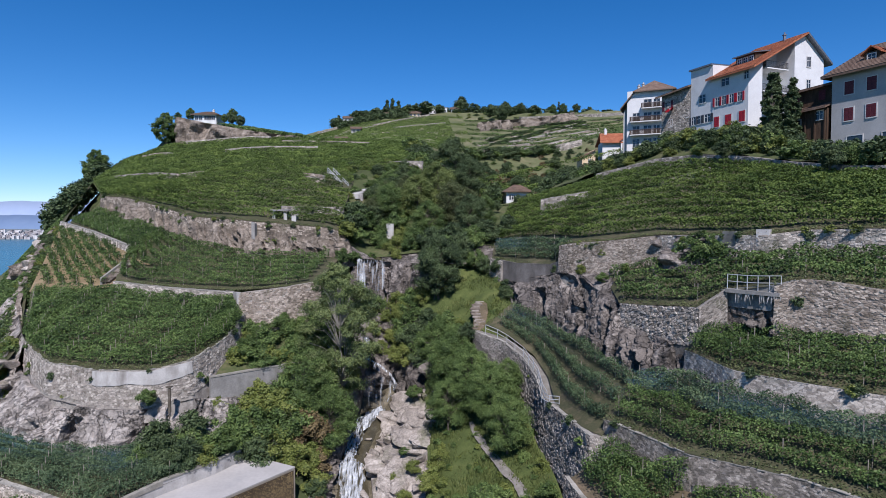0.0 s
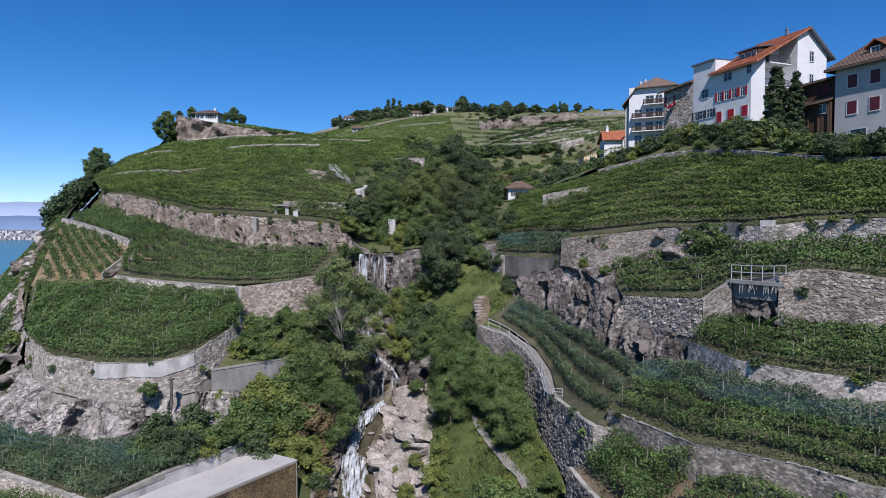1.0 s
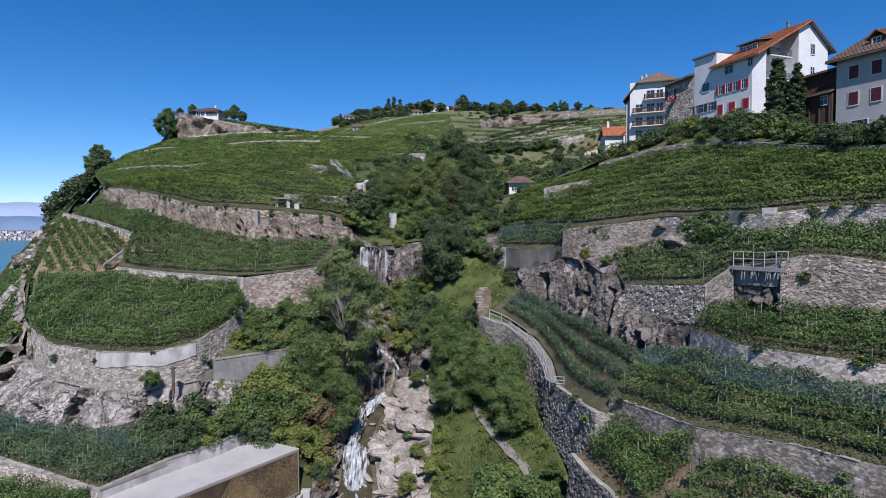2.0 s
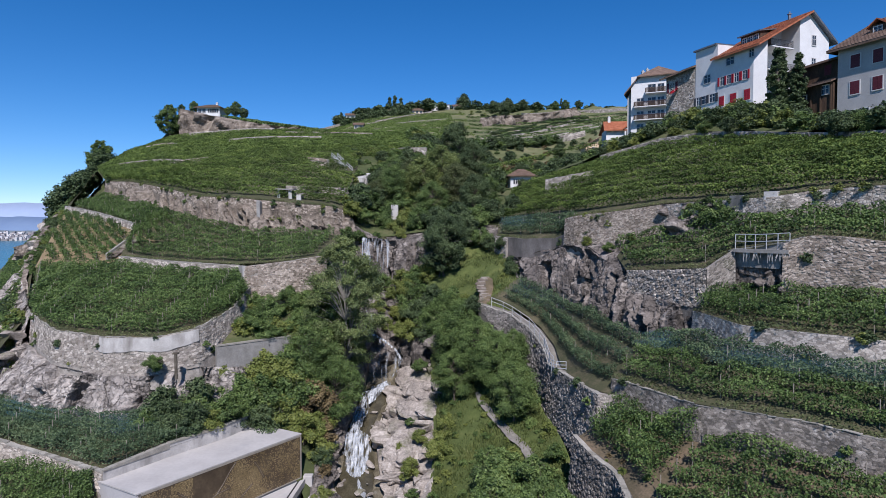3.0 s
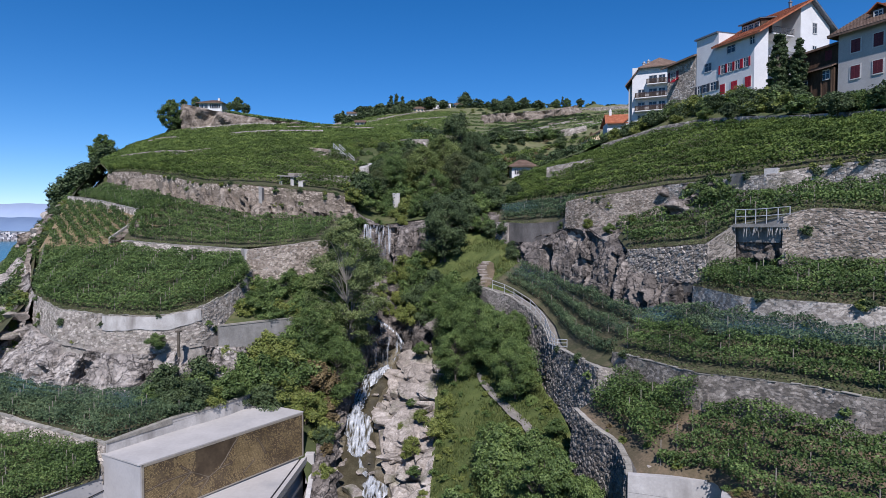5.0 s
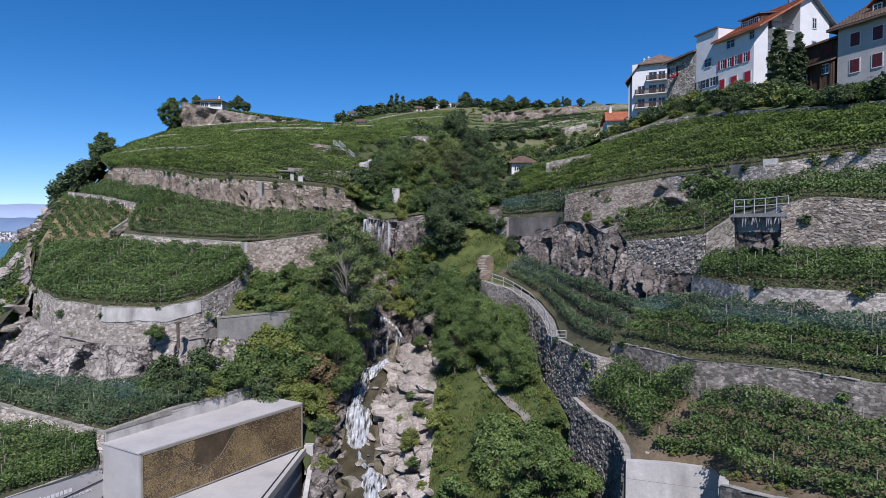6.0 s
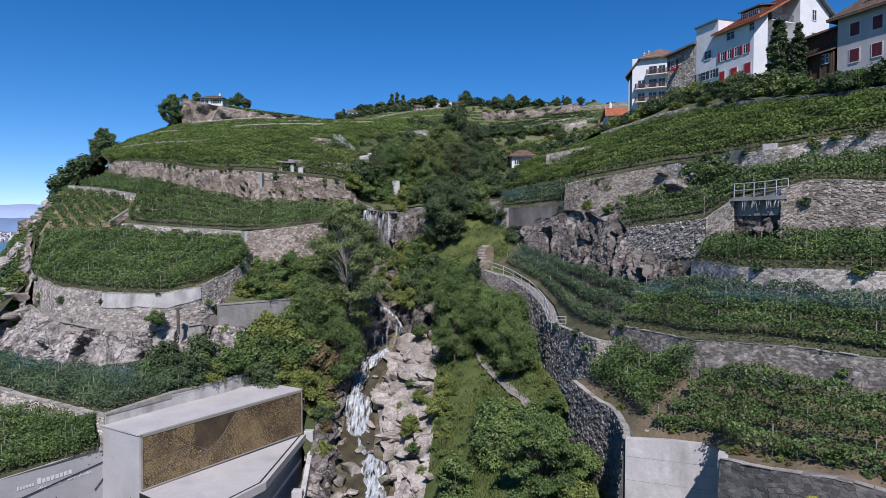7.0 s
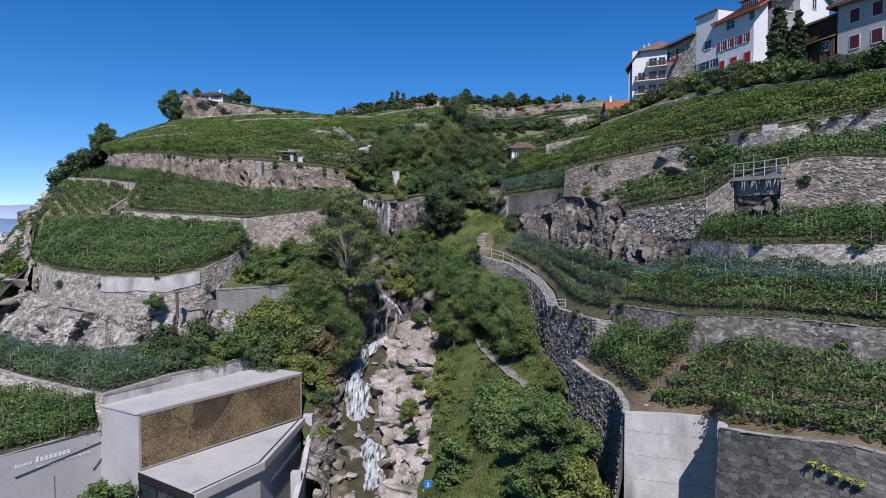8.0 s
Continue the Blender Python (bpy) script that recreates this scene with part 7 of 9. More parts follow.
upper = cascade("upper fall of several white strands over a dark ledge", [
    ([(-12.9, 92.2, 25.0), (-12.7, 91.0, 24.8), (-12.5, 90.3, 22.6), (-12.4, 89.7, 20.6)], .8, 15),
    ([(-9.3, 91.8, 24.85), (-9.2, 90.4, 24.5), (-9.1, 89.7, 22.6), (-9.0, 89.2, 20.5)], .2, 9)], 103)
veil(upper, [(-13.2, 91.4, 25.0), (-11.2, 91.1, 24.85), (-8.8, 90.8, 24.8)], [(-12.9, 90.0, 20.2), (-11.0, 89.7, 20.0), (-8.8, 89.4, 20.4)], 112, 1, .35)
veil(upper, [(-13.2, 91.3, 25.0), (-12.4, 91.1, 24.95), (-11.4, 91.0, 24.85)], [(-13.0, 89.9, 20.6), (-12.2, 89.6, 20.3), (-11.3, 89.6, 20.4)], 113, 1, .4)


def boulder_mesh(seed, mat):
    rng = np.random.default_rng(seed)
    bm = bmesh.new()
    bmesh.ops.create_icosphere(bm, subdivisions=3, radius=1.0)
    p = np.array([v.co[:] for v in bm.verts])
    cuts = rng.normal(size=(12, 3))
    cuts /= np.linalg.norm(cuts, axis=1, keepdims=True)
    lim = rng.uniform(.34, .70, 12)
    for c, l in zip(cuts, lim):
        d = p @ c
        p -= np.maximum(d - l, 0)[:, None] * c * .98
    p += fractal(p + seed, 1.4, 4, seed)[:, None] * p * .14
    for v, q in zip(bm.verts, p):
        v.co = q * (1, .85, .62)
    me = bpy.data.meshes.new("boulder")
    bm.to_mesh(me)
    bm.free()
    me.materials.append(mat)
    return me


BOULDERS = [boulder_mesh(k, M_ROCK_PALE) for k in range(5)]
brng = np.random.default_rng(91)


def boulder(x, y, z, r, label="pale angular boulder beside the stream", group="boulders along the stream"):
    ob = new("boulder", BOULDERS[int(brng.integers(0, 5))])
    ob.matrix_world = pose(x, y, z, brng.uniform(-20, 20), brng.uniform(-20, 20), brng.uniform(0, 360)) @ Matrix.Diagonal((r, r, r, 1))
    tagged(ob, label, "boulder", group)


for x, y, z, r in ((-5.6, 66.5, 3.2, 1.2), (-4.6, 63.0, 2.0, 1.5), (-3.6, 61.2, 1.6, 1.1), (-5.8, 61.8, -.2, .9), (-6.4, 70.6, 4.4, 1.1), (-4.4, 70.4, 6.0, 1.3), (-9.3, 61.2, -1.0, .8), (-8.6, 64.6, .5, .7),
                   (-4.6, 58.2, -.4, .9), (-5.6, 56.4, -1.9, .7), (-4.0, 55.4, -1.2, .8), (-3.4, 57.8, .6, .7), (-9.8, 58.4, -2.0, 1.5), (-10.6, 56.6, -2.3, 1.1), (-9.2, 55.4, -3.0, .9), (-10.6, 54.2, -3.0, 1.0),
                   (-12.0, 60.3, -.6, .7), (-12.3, 58.6, -1.1, .75), (-12.1, 56.8, -1.8, .8), (-11.8, 55.2, -2.3, .75), (-12.0, 53.6, -2.6, .8), (-11.6, 52.0, -3.2, .8), (-4.6, 52.6, -2.7, .7), (-3.6, 50.4, -2.6, .5),
                   (-4.9, 54.0, -2.5, .6), (-3.1, 53.2, -1.0, .5), (-6.2, 52.0, -3.7, .6), (-8.9, 52.6, -3.9, .8), (-3.0, 48.8, -2.0, .4), (-12.2, 62.0, .3, .6), (-12.5, 63.6, 1.2, .8),
                   (-3.2, 64.8, 4.0, .9), (-3.0, 67.0, 5.2, .9), (-8.3, 67.0, 1.8, .7), (-9.1, 72.2, 3.9, .6)):
    boulder(x, y, z, r)
slab = np.random.default_rng(12)
for k in range(30):
    f, e = slab.uniform(0, 1), slab.uniform(-.12, 1.12)
    foot, brow = np.array([(-6.4, 78.5, 5.5), (-8.6, 69, 2.6), (-6.4, 60, -1.6), (-5.0, 49, -4.2)]), np.array([(-2.2, 76.2, 9.3), (-1.6, 68, 6.3), (-1.6, 60, 2.6), (-2.6, 47, -2)])
    a = [np.interp(f * 3, np.arange(4), foot[:, c]) * (1 - e) + np.interp(f * 3, np.arange(4), brow[:, c]) * e for c in range(3)]
    if a[1] < 51:
        continue
    boulder(a[0], a[1], a[2] + .25, slab.uniform(.4, 1.25), "pale angular rock slab on the stream bank", "rock slabs on the stream bank")
for x, y, z, r in ((25.3, 50.4, 20.9, .8), (26.6, 48.9, 21.0, .6), (23.4, 50.6, 20.8, .5), (12.6, 37.6, 8.95, .35), (13.3, 37.9, 9.2, .45)):
    boulder(x, y, z, r, "pale loose rock below a wall", "loose rocks on the terraces")

for x, y, z, r in ((-50.4, 68.2, 14.2, 1.5), (-50.2, 66.6, 12.2, 1.5), (-51.4, 66.2, 10.4, 1.7), (-52.2, 69.4, 14.6, 1.3)):
    boulder(x, y, z, r, "pale weathered rock at a wall's end", "rocks at the wall's end")

# ---- footpath, steps and railing ----
M_PATH = material("footpath_gravel", [(.12, .11, .09), (.19, .175, .15), (.27, .25, .22)], 1.2, .92, .5, 9)
M_STEP = material("reddish_step_stone", [(0.096, 0.078, 0.061), (0.184, 0.152, 0.122), (0.288, 0.258, 0.219)], 1.3, .92, .6, 7, objrand=.5)
M_STEEL = material("galvanised_steel", [(.38, .39, .40), (.50, .51, .52), (.60, .61, .62)], 2, .5, .1, 6, metal=.35)
pathline = [(4.1, 73.6, 17.15), (7.5, 71.7, 16.35), (9.9, 67.8, 15.05), (10.75, 63.5, 13.85), (10.75, 59.5, 12.7), (11.2, 56.5, 12.75)]
ribbon("footpath", "narrow grey footpath on top of a wall", pathline, [1.3] * 6, M_PATH, category="path", kind="structure", lump=.02, sink=.1)
meadow_path = [S["meadow"].at(u, v) + np.array([0, 0, .12]) for u, v in ((.20, .46), (.244, .494), (.311, .595), (.378, .684), (.429, .772), (.496, .81), (.58, .80))]
ribbon("footpath", "grey gravel path through the meadow", [tuple(p) for p in meadow_path], [.8, 1.1, 1.3, 1.4, 1.5, 1.6, 1.7], M_PATH, category="path", kind="structure", lump=.03, sink=.12)
stairs = thing("stairway", (4.3, 73.7, 17.1), label="rustic stone steps climbing a grassy bank", category="stairs")
bm0 = bmesh.new()
box(bm0, -.6, -.2, -.22, .6, .2, 0, .03)
me = bpy.data.meshes.new("step")
bm0.to_mesh(me)
bm0.free()
me.materials.append(M_STEP)
for k in range(20):
    st = part("step", me, stairs)
    st.location = (.05 * k - .35 + .45 * math.sin(k * .33), .30 * k, .15 * k)
    st.rotation_euler = (0, 0, .25 * math.sin(k * 1.7))
    st.scale = (1 + .22 * math.sin(k * 2.3), 1, 1)
ribbon("footpath", "reddish bare earth beside rustic steps", [(3.8, 73.5, 17.0), (4.6, 75.2, 17.85), (4.9, 77, 18.75), (5.2, 79.2, 19.85)], [1.5, 1.7, 1.9, 1.4], M_SOIL_B, category="path", kind="structure", lump=.08, sink=.2)


def railing(label, pts, height=1.0, gap=1.6, rails=(1.0, .55), r=.035, mat=None):
    """A tube railing: posts of their own and rails along a line."""
    mat = mat or M_STEEL
    root = thing("railing", tuple(pts[0]), label=label, category="railing")
    o = Vector(pts[0])
    p = line(pts, 120, soft=1)
    s = np.concatenate([[0], np.cumsum(np.linalg.norm(np.diff(p, axis=0), axis=1))])
    n = max(2, int(s[-1] / gap) + 1)
    q = [Vector([np.interp(v, s, p[:, k]) for k in range(3)]) - o for v in np.linspace(0, s[-1], n)]
    bm0 = bmesh.new()
    rod(bm0, (0, 0, -.15), (0, 0, height), r, n=6)
    me = bpy.data.meshes.new("post")
    bm0.to_mesh(me)
    bm0.free()
    me.materials.append(mat)
    for v in q:
        part("post", me, root).location = v
    for f in rails:
        bm = bmesh.new()
        for a, b in zip(q, q[1:]):
            rod(bm, a + Vector((0, 0, height * f)), b + Vector((0, 0, height * f)), r * .9, n=6)
        bm_part("rail", bm, mat, root)
    return root


railing("grey steel railing along the footpath wall", [(5.2, 72.3, 17.0), (7.1, 71.2, 16.4), (9.3, 67.6, 15.1), (10.15, 63.5, 13.9), (10.15, 59.6, 12.7), (10.3, 58.6, 12.65)])
railing("short grey steel railing at a bend of the path", [(9.9, 59.4, 12.4), (10.2, 57.6, 12.5), (11.2, 57.0, 12.6)], rails=(1.0, .66, .33), gap=.9)
railing("grey steel railing on a small concrete bridge", [(24.3, 50.9, 24.75), (25.4, 49.0, 24.75), (26.8, 47.2, 24.9)], 1.15, .85, rails=(1.0, .5))
bm = bmesh.new()
prism(bm, [(23.9, 50.5), (26.5, 46.9), (28.4, 48.2), (25.4, 52.0)], 24.4, 24.7)
bridge = thing("footbridge", label="small concrete slab bridge over a recess, streaked with lime", category="bridge")
bm_part("deck", bm, M_CONC_D, bridge)
bm = bmesh.new()
irng = np.random.default_rng(5)
for k in range(26):
    f = irng.uniform(0, 1)
    x, y = 23.95 + 2.6 * f + .05, 50.5 - 3.6 * f
    rod(bm, (x, y, 24.4), (x + irng.normal(0, .12), y + .08, 24.4 - irng.uniform(.25, .95)), .05, .012, 5)
bm_part("lime_crust", bm, M_PLASTER, bridge, "white lime drips under the deck", kind="stuff")
rock_face("rock_outcrop", "wet pale rock inside the recess below the bridge", [(23.7, 50.6, 20.2), (25.0, 48.8, 20.3), (26.4, 46.8, 20.5)], [(24.2, 51.0, 22.8), (25.4, 49.2, 22.4), (26.8, 47.3, 24.0)], mat=M_ROCK, seed=49, cell=.7, depth=.6, step=.12, bulge=.5, cleft=1.6)
rock_face("rock_outcrop", "dark hollowed rock at the end of a terrace wall", [(21.6, 63.6, 25.4), (22.6, 61.6, 25.8), (23.6, 59.6, 26), (24.6, 57.6, 26.2)], [(22.9, 64.6, 29.0), (23.8, 62.6, 29.0), (24.8, 60.4, 29.0), (25.8, 58.4, 29.0)], mat=M_ROCK, seed=53, cell=1.1, depth=.9, step=.18, bulge=.4, cleft=1.8)
peb = np.random.default_rng(14)
bedline = np.array([(-9.2, 78, 5.4), (-10.8, 70, 2.6), (-10.0, 65.5, .5), (-10.0, 61.5, -1.3), (-8.3, 58, -2.4), (-7.4, 54, -3.5), (-8.2, 49, -4.6)])
for k in range(44):
    f = peb.uniform(0, 6)
    x, y, z = [np.interp(f, np.arange(7), bedline[:, c]) for c in range(3)]
    off = peb.choice([-1, 1]) * peb.uniform(.7, 2.3)
    boulder(x + off, y, z + .12 * abs(off), peb.uniform(.18, .5), "small wet stone in the stream bed", "stones in the stream bed")
ribbon("footpath", "bare earth track down the vineyard strip", [(-62.9, 96.4, 25.2), (-57.6, 88, 23.4), (-52.8, 80.2, 21.7), (-49.6, 75.4, 20.0), (-47.6, 71.5, 18.5)], [.8, 1.1, 1.3, 1.2, .9], M_EARTH, category="path", kind="structure", lump=.04, sink=.15)
ribbon("footpath", "patch of bare earth beside vineyard steps", [(-44.2, 84.6, 25.6), (-42.6, 83.8, 25.0), (-40.6, 83.2, 24.7)], [1.0, 1.8, .9], M_EARTH, category="path", kind="structure", lump=.04, sink=.1)
vs = thing("stairway", (-43.6, 83.6, 25.2), label="small stone steps between vineyard terraces", category="stairs")
for k in range(13):
    st_ = part("step", me, vs)
    st_.location = (-.1 * k, -.36 * k, -.2 * k)
slab_wall("stone_kerb", "pale kerb beside vineyard steps", [(-44.4, 83.8, 25.6), (-45.6, 79.2, 23.1)], .9, .3, M_CAP)
for k in range(17):
    f = (k + peb.uniform(0, 1)) / 17
    x, y, z = [np.interp(f * 4, np.arange(5), c) for c in ((-50.4, -53, -57, -69, -79), (70.6, 75, 80.4, 101, 122), (15.6, 17.8, 20.6, 25.2, 29.6))]
    boulder(x - .6 + peb.uniform(-.6, .6), y, z - .8, peb.uniform(.9, 1.9), "pale weathered rock on the vineyard edge", "rocks along the vineyard edge")

# ---- houses ----
M_WHITE = material("white_render", [(.52, .52, .515), (.61, .61, .60), (.68, .68, .67)], .5, .85, .15, 12, stain=((.55, .55, .53), .25, .62, .4))
M_GREY = material("grey_render", [(.33, .32, .31), (.40, .39, .378), (.46, .45, .435)], .5, .88, .2, 12, stain=((.36, .35, .335), .25, .58, .4))
M_CREAM = material("cream_render", [(.52, .40, .26), (.60, .47, .31), (.66, .54, .37)], .5, .88, .2, 12)
M_TILE = material("red_roof_tile", [(.20, .060, .028), (.34, .115, .055), (.46, .19, .10)], 1.2, .8, .8, 9, bump_dist=.06, stain=((.16, .075, .045), .5, .60))
M_TILE_B = material("brown_roof_tile", [(.085, .055, .04), (.15, .10, .073), (.23, .16, .12)], 1.2, .8, .8, 9, bump_dist=.06, stain=((.09, .065, .045), .5, .58))
M_WOOD = material("dark_timber", [(.035, .022, .014), (.065, .040, .025), (.11, .07, .045)], 2.5, .8, .5, 6, stretch=(1, 1, .3))
M_TRIM = material("stone_trim", [(.42, .41, .39), (.52, .51, .49), (.60, .59, .57)], 2, .8, .2)
M_RED = material("red_shutter", [(.30, .012, .022), (.38, .018, .030), (.45, .03, .04)], 4, .5, .15)
M_MAROON = material("maroon_shutter", [(.075, .014, .020), (.105, .020, .028), (.14, .03, .038)], 4, .55, .15)
M_SLATE = material("dark_shutter", [(.03, .032, .036), (.05, .053, .06), (.08, .083, .09)], 4, .6, .15)
M_LEAD = material("lead_flashing", [(.10, .11, .13), (.16, .17, .19), (.22, .23, .25)], 2, .5, .1, metal=.4)
M_GLASS = material("window_glass", [(.018, .022, .026), (.028, .034, .040), (.04, .05, .06)], .5, .08, 0, spec=.7)


class Face:
    """A house wall seen from outside: a start corner, the way along it to the right, and its outward side."""

    def __init__(self, x, y, dx, dy):
        k = math.hypot(dx, dy)
        self.x, self.y, self.d = x, y, (dx / k, dy / k)
        self.n = (self.d[1], -self.d[0])
        self.m = Matrix(((self.d[0], self.n[0], 0, x), (self.d[1], self.n[1], 0, y), (0, 0, 1, 0), (0, 0, 0, 1)))

    def p(self, u, out=0.0):
        return self.x + self.d[0] * u + self.n[0] * out, self.y + self.d[1] * u + self.n[1] * out


MESHES = {}


def shared(key, make, mat):
    if key not in MESHES:
        bm = bmesh.new()
        make(bm)
        me = bpy.data.meshes.new(key[0])
        bm.to_mesh(me)
        bm.free()
        me.materials.append(mat)
        MESHES[key] = me
    return MESHES[key]


def window(parent, face, u, z, w=1.0, h=1.3, shutter=None, closed=False, trim=None, name="window", bars=True):
    """A window with its frame, pane, sill and shutters, centred u along a face with its sill at z."""
    trim = trim or M_TRIM

    def ring(bm):
        t = .12
        box(bm, -w / 2 - t, -.1, -t, -w / 2, .06, h + t)
        box(bm, w / 2, -.1, -t, w / 2 + t, .06, h + t)
        box(bm, -w / 2, -.1, h, w / 2, .06, h + t)
        box(bm, -w / 2, -.1, -t, w / 2, .10, 0)
        if bars and not closed:
            box(bm, -.04, -.05, 0, .04, .035, h)
            box(bm, -w / 2, -.05, h * .62, -.04, .03, h * .62 + .05)
            box(bm, .04, -.05, h * .62, w / 2, .03, h * .62 + .05)

    win = part(name, shared(("window", w, h, trim.name, closed, bars), ring, trim), parent)
    win.matrix_local = face.m @ Matrix.Translation((u, 0, z))
    part("pane", shared(("pane", w, h), lambda bm: box(bm, -w / 2, -.1, 0, w / 2, .012, h), M_GLASS), win)
    if shutter:
        def leafs(bm):
            box(bm, -w / 4 + .01, 0, -.02, w / 4 - .01, .045, h + .02, .01)
            for k in range(5):
                box(bm, -w / 4 + .05, .045, .06 + k * h / 5, w / 4 - .05, .06, .06 + k * h / 5 + h / 8)
        me = shared(("shutter", w, h, shutter.name), leafs, shutter)
        for side in (-1, 1):
            sh = part("shutter", me, win)
            sh.location = (side * (w / 4 if closed else w * .75 + .13), .065 if not closed else .03, 0)
    return win


def roof_slab(parent, name, corners, thick, mat, label=""):
    """A roof plane: four corners, thickness downwards, with courses of tiles standing proud as ribs."""
    bm = bmesh.new()
    hi = [bm.verts.new(c) for c in corners]
    lo = [bm.verts.new((c[0], c[1], c[2] - thick)) for c in corners]
    n = len(corners)
    bm.faces.new(hi)
    bm.faces.new(lo[::-1])
    for i in range(n):
        bm.faces.new((hi[i], lo[i], lo[(i + 1) % n], hi[(i + 1) % n]))
    bmesh.ops.recalc_face_normals(bm, faces=bm.faces[:])
    ob = bm_part(name, bm, mat, parent, label)
    if n == 4:
        a, b, c, d = [Vector(v) for v in corners]
        up = (c - b).cross(b - a).normalized()
        up = up if up.z > 0 else -up
        rows = max(3, int((d - a).length / .45))
        bm = bmesh.new()
        for k in range(rows):
            f0, f1 = k / rows, (k + .92) / rows
            p = [a.lerp(d, f0), b.lerp(c, f0), b.lerp(c, f1), a.lerp(d, f1)]
            q = [p[0] + up * .045, p[1] + up * .045, p[2] + up * .01, p[3] + up * .01]
            vs = [bm.verts.new(v) for v in p[:2] + q]
            bm.faces.new((vs[2], vs[3], vs[4], vs[5]))
            bm.faces.new((vs[0], vs[1], vs[3], vs[2]))
        bm_part("tiling", bm, mat, ob, kind="stuff")
    return ob


def chimney(parent, x, y, z, h, mat, w=.6):
    bm = bmesh.new()
    box(bm, x - w / 2, y - w / 2, z - 1.2, x + w / 2, y + w / 2, z + h, .02)
    box(bm, x - w / 2 - .08, y - w / 2 - .08, z + h, x + w / 2 + .08, y + w / 2 + .08, z + h + .12)
    box(bm, x - w / 4, y - w / 4, z + h + .12, x + w / 4, y + w / 4, z + h + .45)
    bm_part("chimney", bm, mat, parent)


def balcony(parent, face, u, z, w, depth=1.1, rail=None, solid=False):
    rail = rail or M_SLATE
    bm = bmesh.new()
    box(bm, -w / 2, -.1, -.18, w / 2, depth, 0, .02)
    b = bm_part("balcony", bm, M_WHITE, parent)
    b.matrix_local = face.m @ Matrix.Translation((u, 0, z))
    bm = bmesh.new()
    for a, c in (((-w / 2 + .05, depth - .05), (w / 2 - .05, depth - .05)), ((-w / 2 + .05, 0), (-w / 2 + .05, depth - .05)), ((w / 2 - .05, 0), (w / 2 - .05, depth - .05))):
        for hh in (.12, 1.0):
            rod(bm, (*a, hh), (*c, hh), .03, n=5)
        n = max(2, int(math.dist(a, c) / .14))
        for k in range(n + 1):
            x, y = a[0] + (c[0] - a[0]) * k / n, a[1] + (c[1] - a[1]) * k / n
            rod(bm, (x, y, 0), (x, y, 1.0), .022 if not solid else .05, n=4)
    bm_part("balustrade", bm, rail, b)


def body(parent, outline, z0, tops, mat, name="wall", label=""):
    bm = bmesh.new()
    prism(bm, outline, z0, tops)
    return bm_part(name, bm, mat, parent, label)


# white house with red shutters
wh = thing("house", label="tall white house with red tiled roof and red shutters", category="house")
CX, CY, FX, FY = 46.3, 89.5, -.36, .933


def WH(w, s):
    return CX - (-FY) * w * 1.0 + FX * s, CY - FX * w + FY * s


def wh_top(w):
    return 53.9 + .56 * w if w <= 10 else 59.5 - .8 * (w - 10)


out = [(0, 8.15), (0, 1.2), (1.4, 0), (1.6, 3.2), (8.0, 3.2), (8.0, 0), (10, 0), (14.3, 0), (14.3, 8.15), (10, 8.15)]
body(wh, [WH(*p) for p in out], 41.5, [wh_top(p[0]) - .15 for p in out], M_WHITE)
ax = [(0.06, 12.85), (0.06, 8.15), (9, 8.15), (9, 12.85)]
body(wh, [WH(*p) for p in ax], 41.5, [55.9, 55.9, 56.2, 56.2], M_WHITE, "annex", "flat-roofed white annex")
roof_slab(wh, "roof_edge", [(*WH(-.25, 13.1), 56.1), (*WH(-.25, 8.2), 56.1), (*WH(9.2, 8.2), 56.4), (*WH(9.2, 13.1), 56.4)], .22, M_LEAD, "grey metal roof edge")
roof_slab(wh, "roof", [(*WH(-.8, 8.9), 53.6), (*WH(-.8, -.5), 53.6), (*WH(10, -.7), 59.65), (*WH(10, 8.9), 59.65)], .28, M_TILE, "red clay tile roof")
roof_slab(wh, "roof", [(*WH(10.02, 8.9), 59.65), (*WH(10.02, -.7), 59.65), (*WH(15.4, -.7), 55.4), (*WH(15.4, 8.9), 55.4)], .3, M_LEAD, "dark roof edge")
fF = Face(*WH(0, 8.15), -FX, -FY)
for s in (7.1, 5.75, 4.3, 2.7):
    window(wh, fF, 8.15 - s, 49.1, .75, 1.35, M_RED if s in (7.1, 4.3, 2.7) else M_RED)
window(wh, fF, 2.6, 52.0, 1.5, 1.15)
window(wh, fF, 6.6, 52.2, .8, 1.1)
window(wh, fF, 1.0, 45.8, 1.0, 1.6, M_RED, True)
window(wh, fF, 3.3, 45.2, 1.2, 2.2, M_RED, True, name="door")
window(wh, fF, 5.9, 45.9, 1.1, 1.6, M_RED, True)
fA = Face(*WH(0.06, 12.85), -FX, -FY)
for u, z, w in ((.7, 46.9, .7), (2.2, 46.9, 1.5), (3.7, 46.9, 1.1), (2.6, 50.2, 1.3)):
    window(wh, fA, u, z, w, 1.3, M_SLATE if w < 1.2 else None)
gF = Face(*WH(8.0, 0), FY, -FX)
window(wh, gF, 3.0, 54.6, .8, 1.5)
window(wh, gF, 3.0, 51.2, .8, 1.4)
rF = Face(*WH(1.6, 3.2), FY, -FX)
window(wh, rF, 3.4, 54.2, 1.6, 2.0, name="balcony_door")
window(wh, rF, 2.0, 50.6, 1.0, 2.0, name="balcony_door")
window(wh, rF, 2.4, 47.0, .9, 1.5)
balcony(wh, rF, 3.6, 54.0, 4.6, 2.6)
balcony(wh, rF, 3.4, 50.4, 5.8, 2.8)
dm = Face(*WH(2.6, 6.0), -FX, -FY)
bm = bmesh.new()
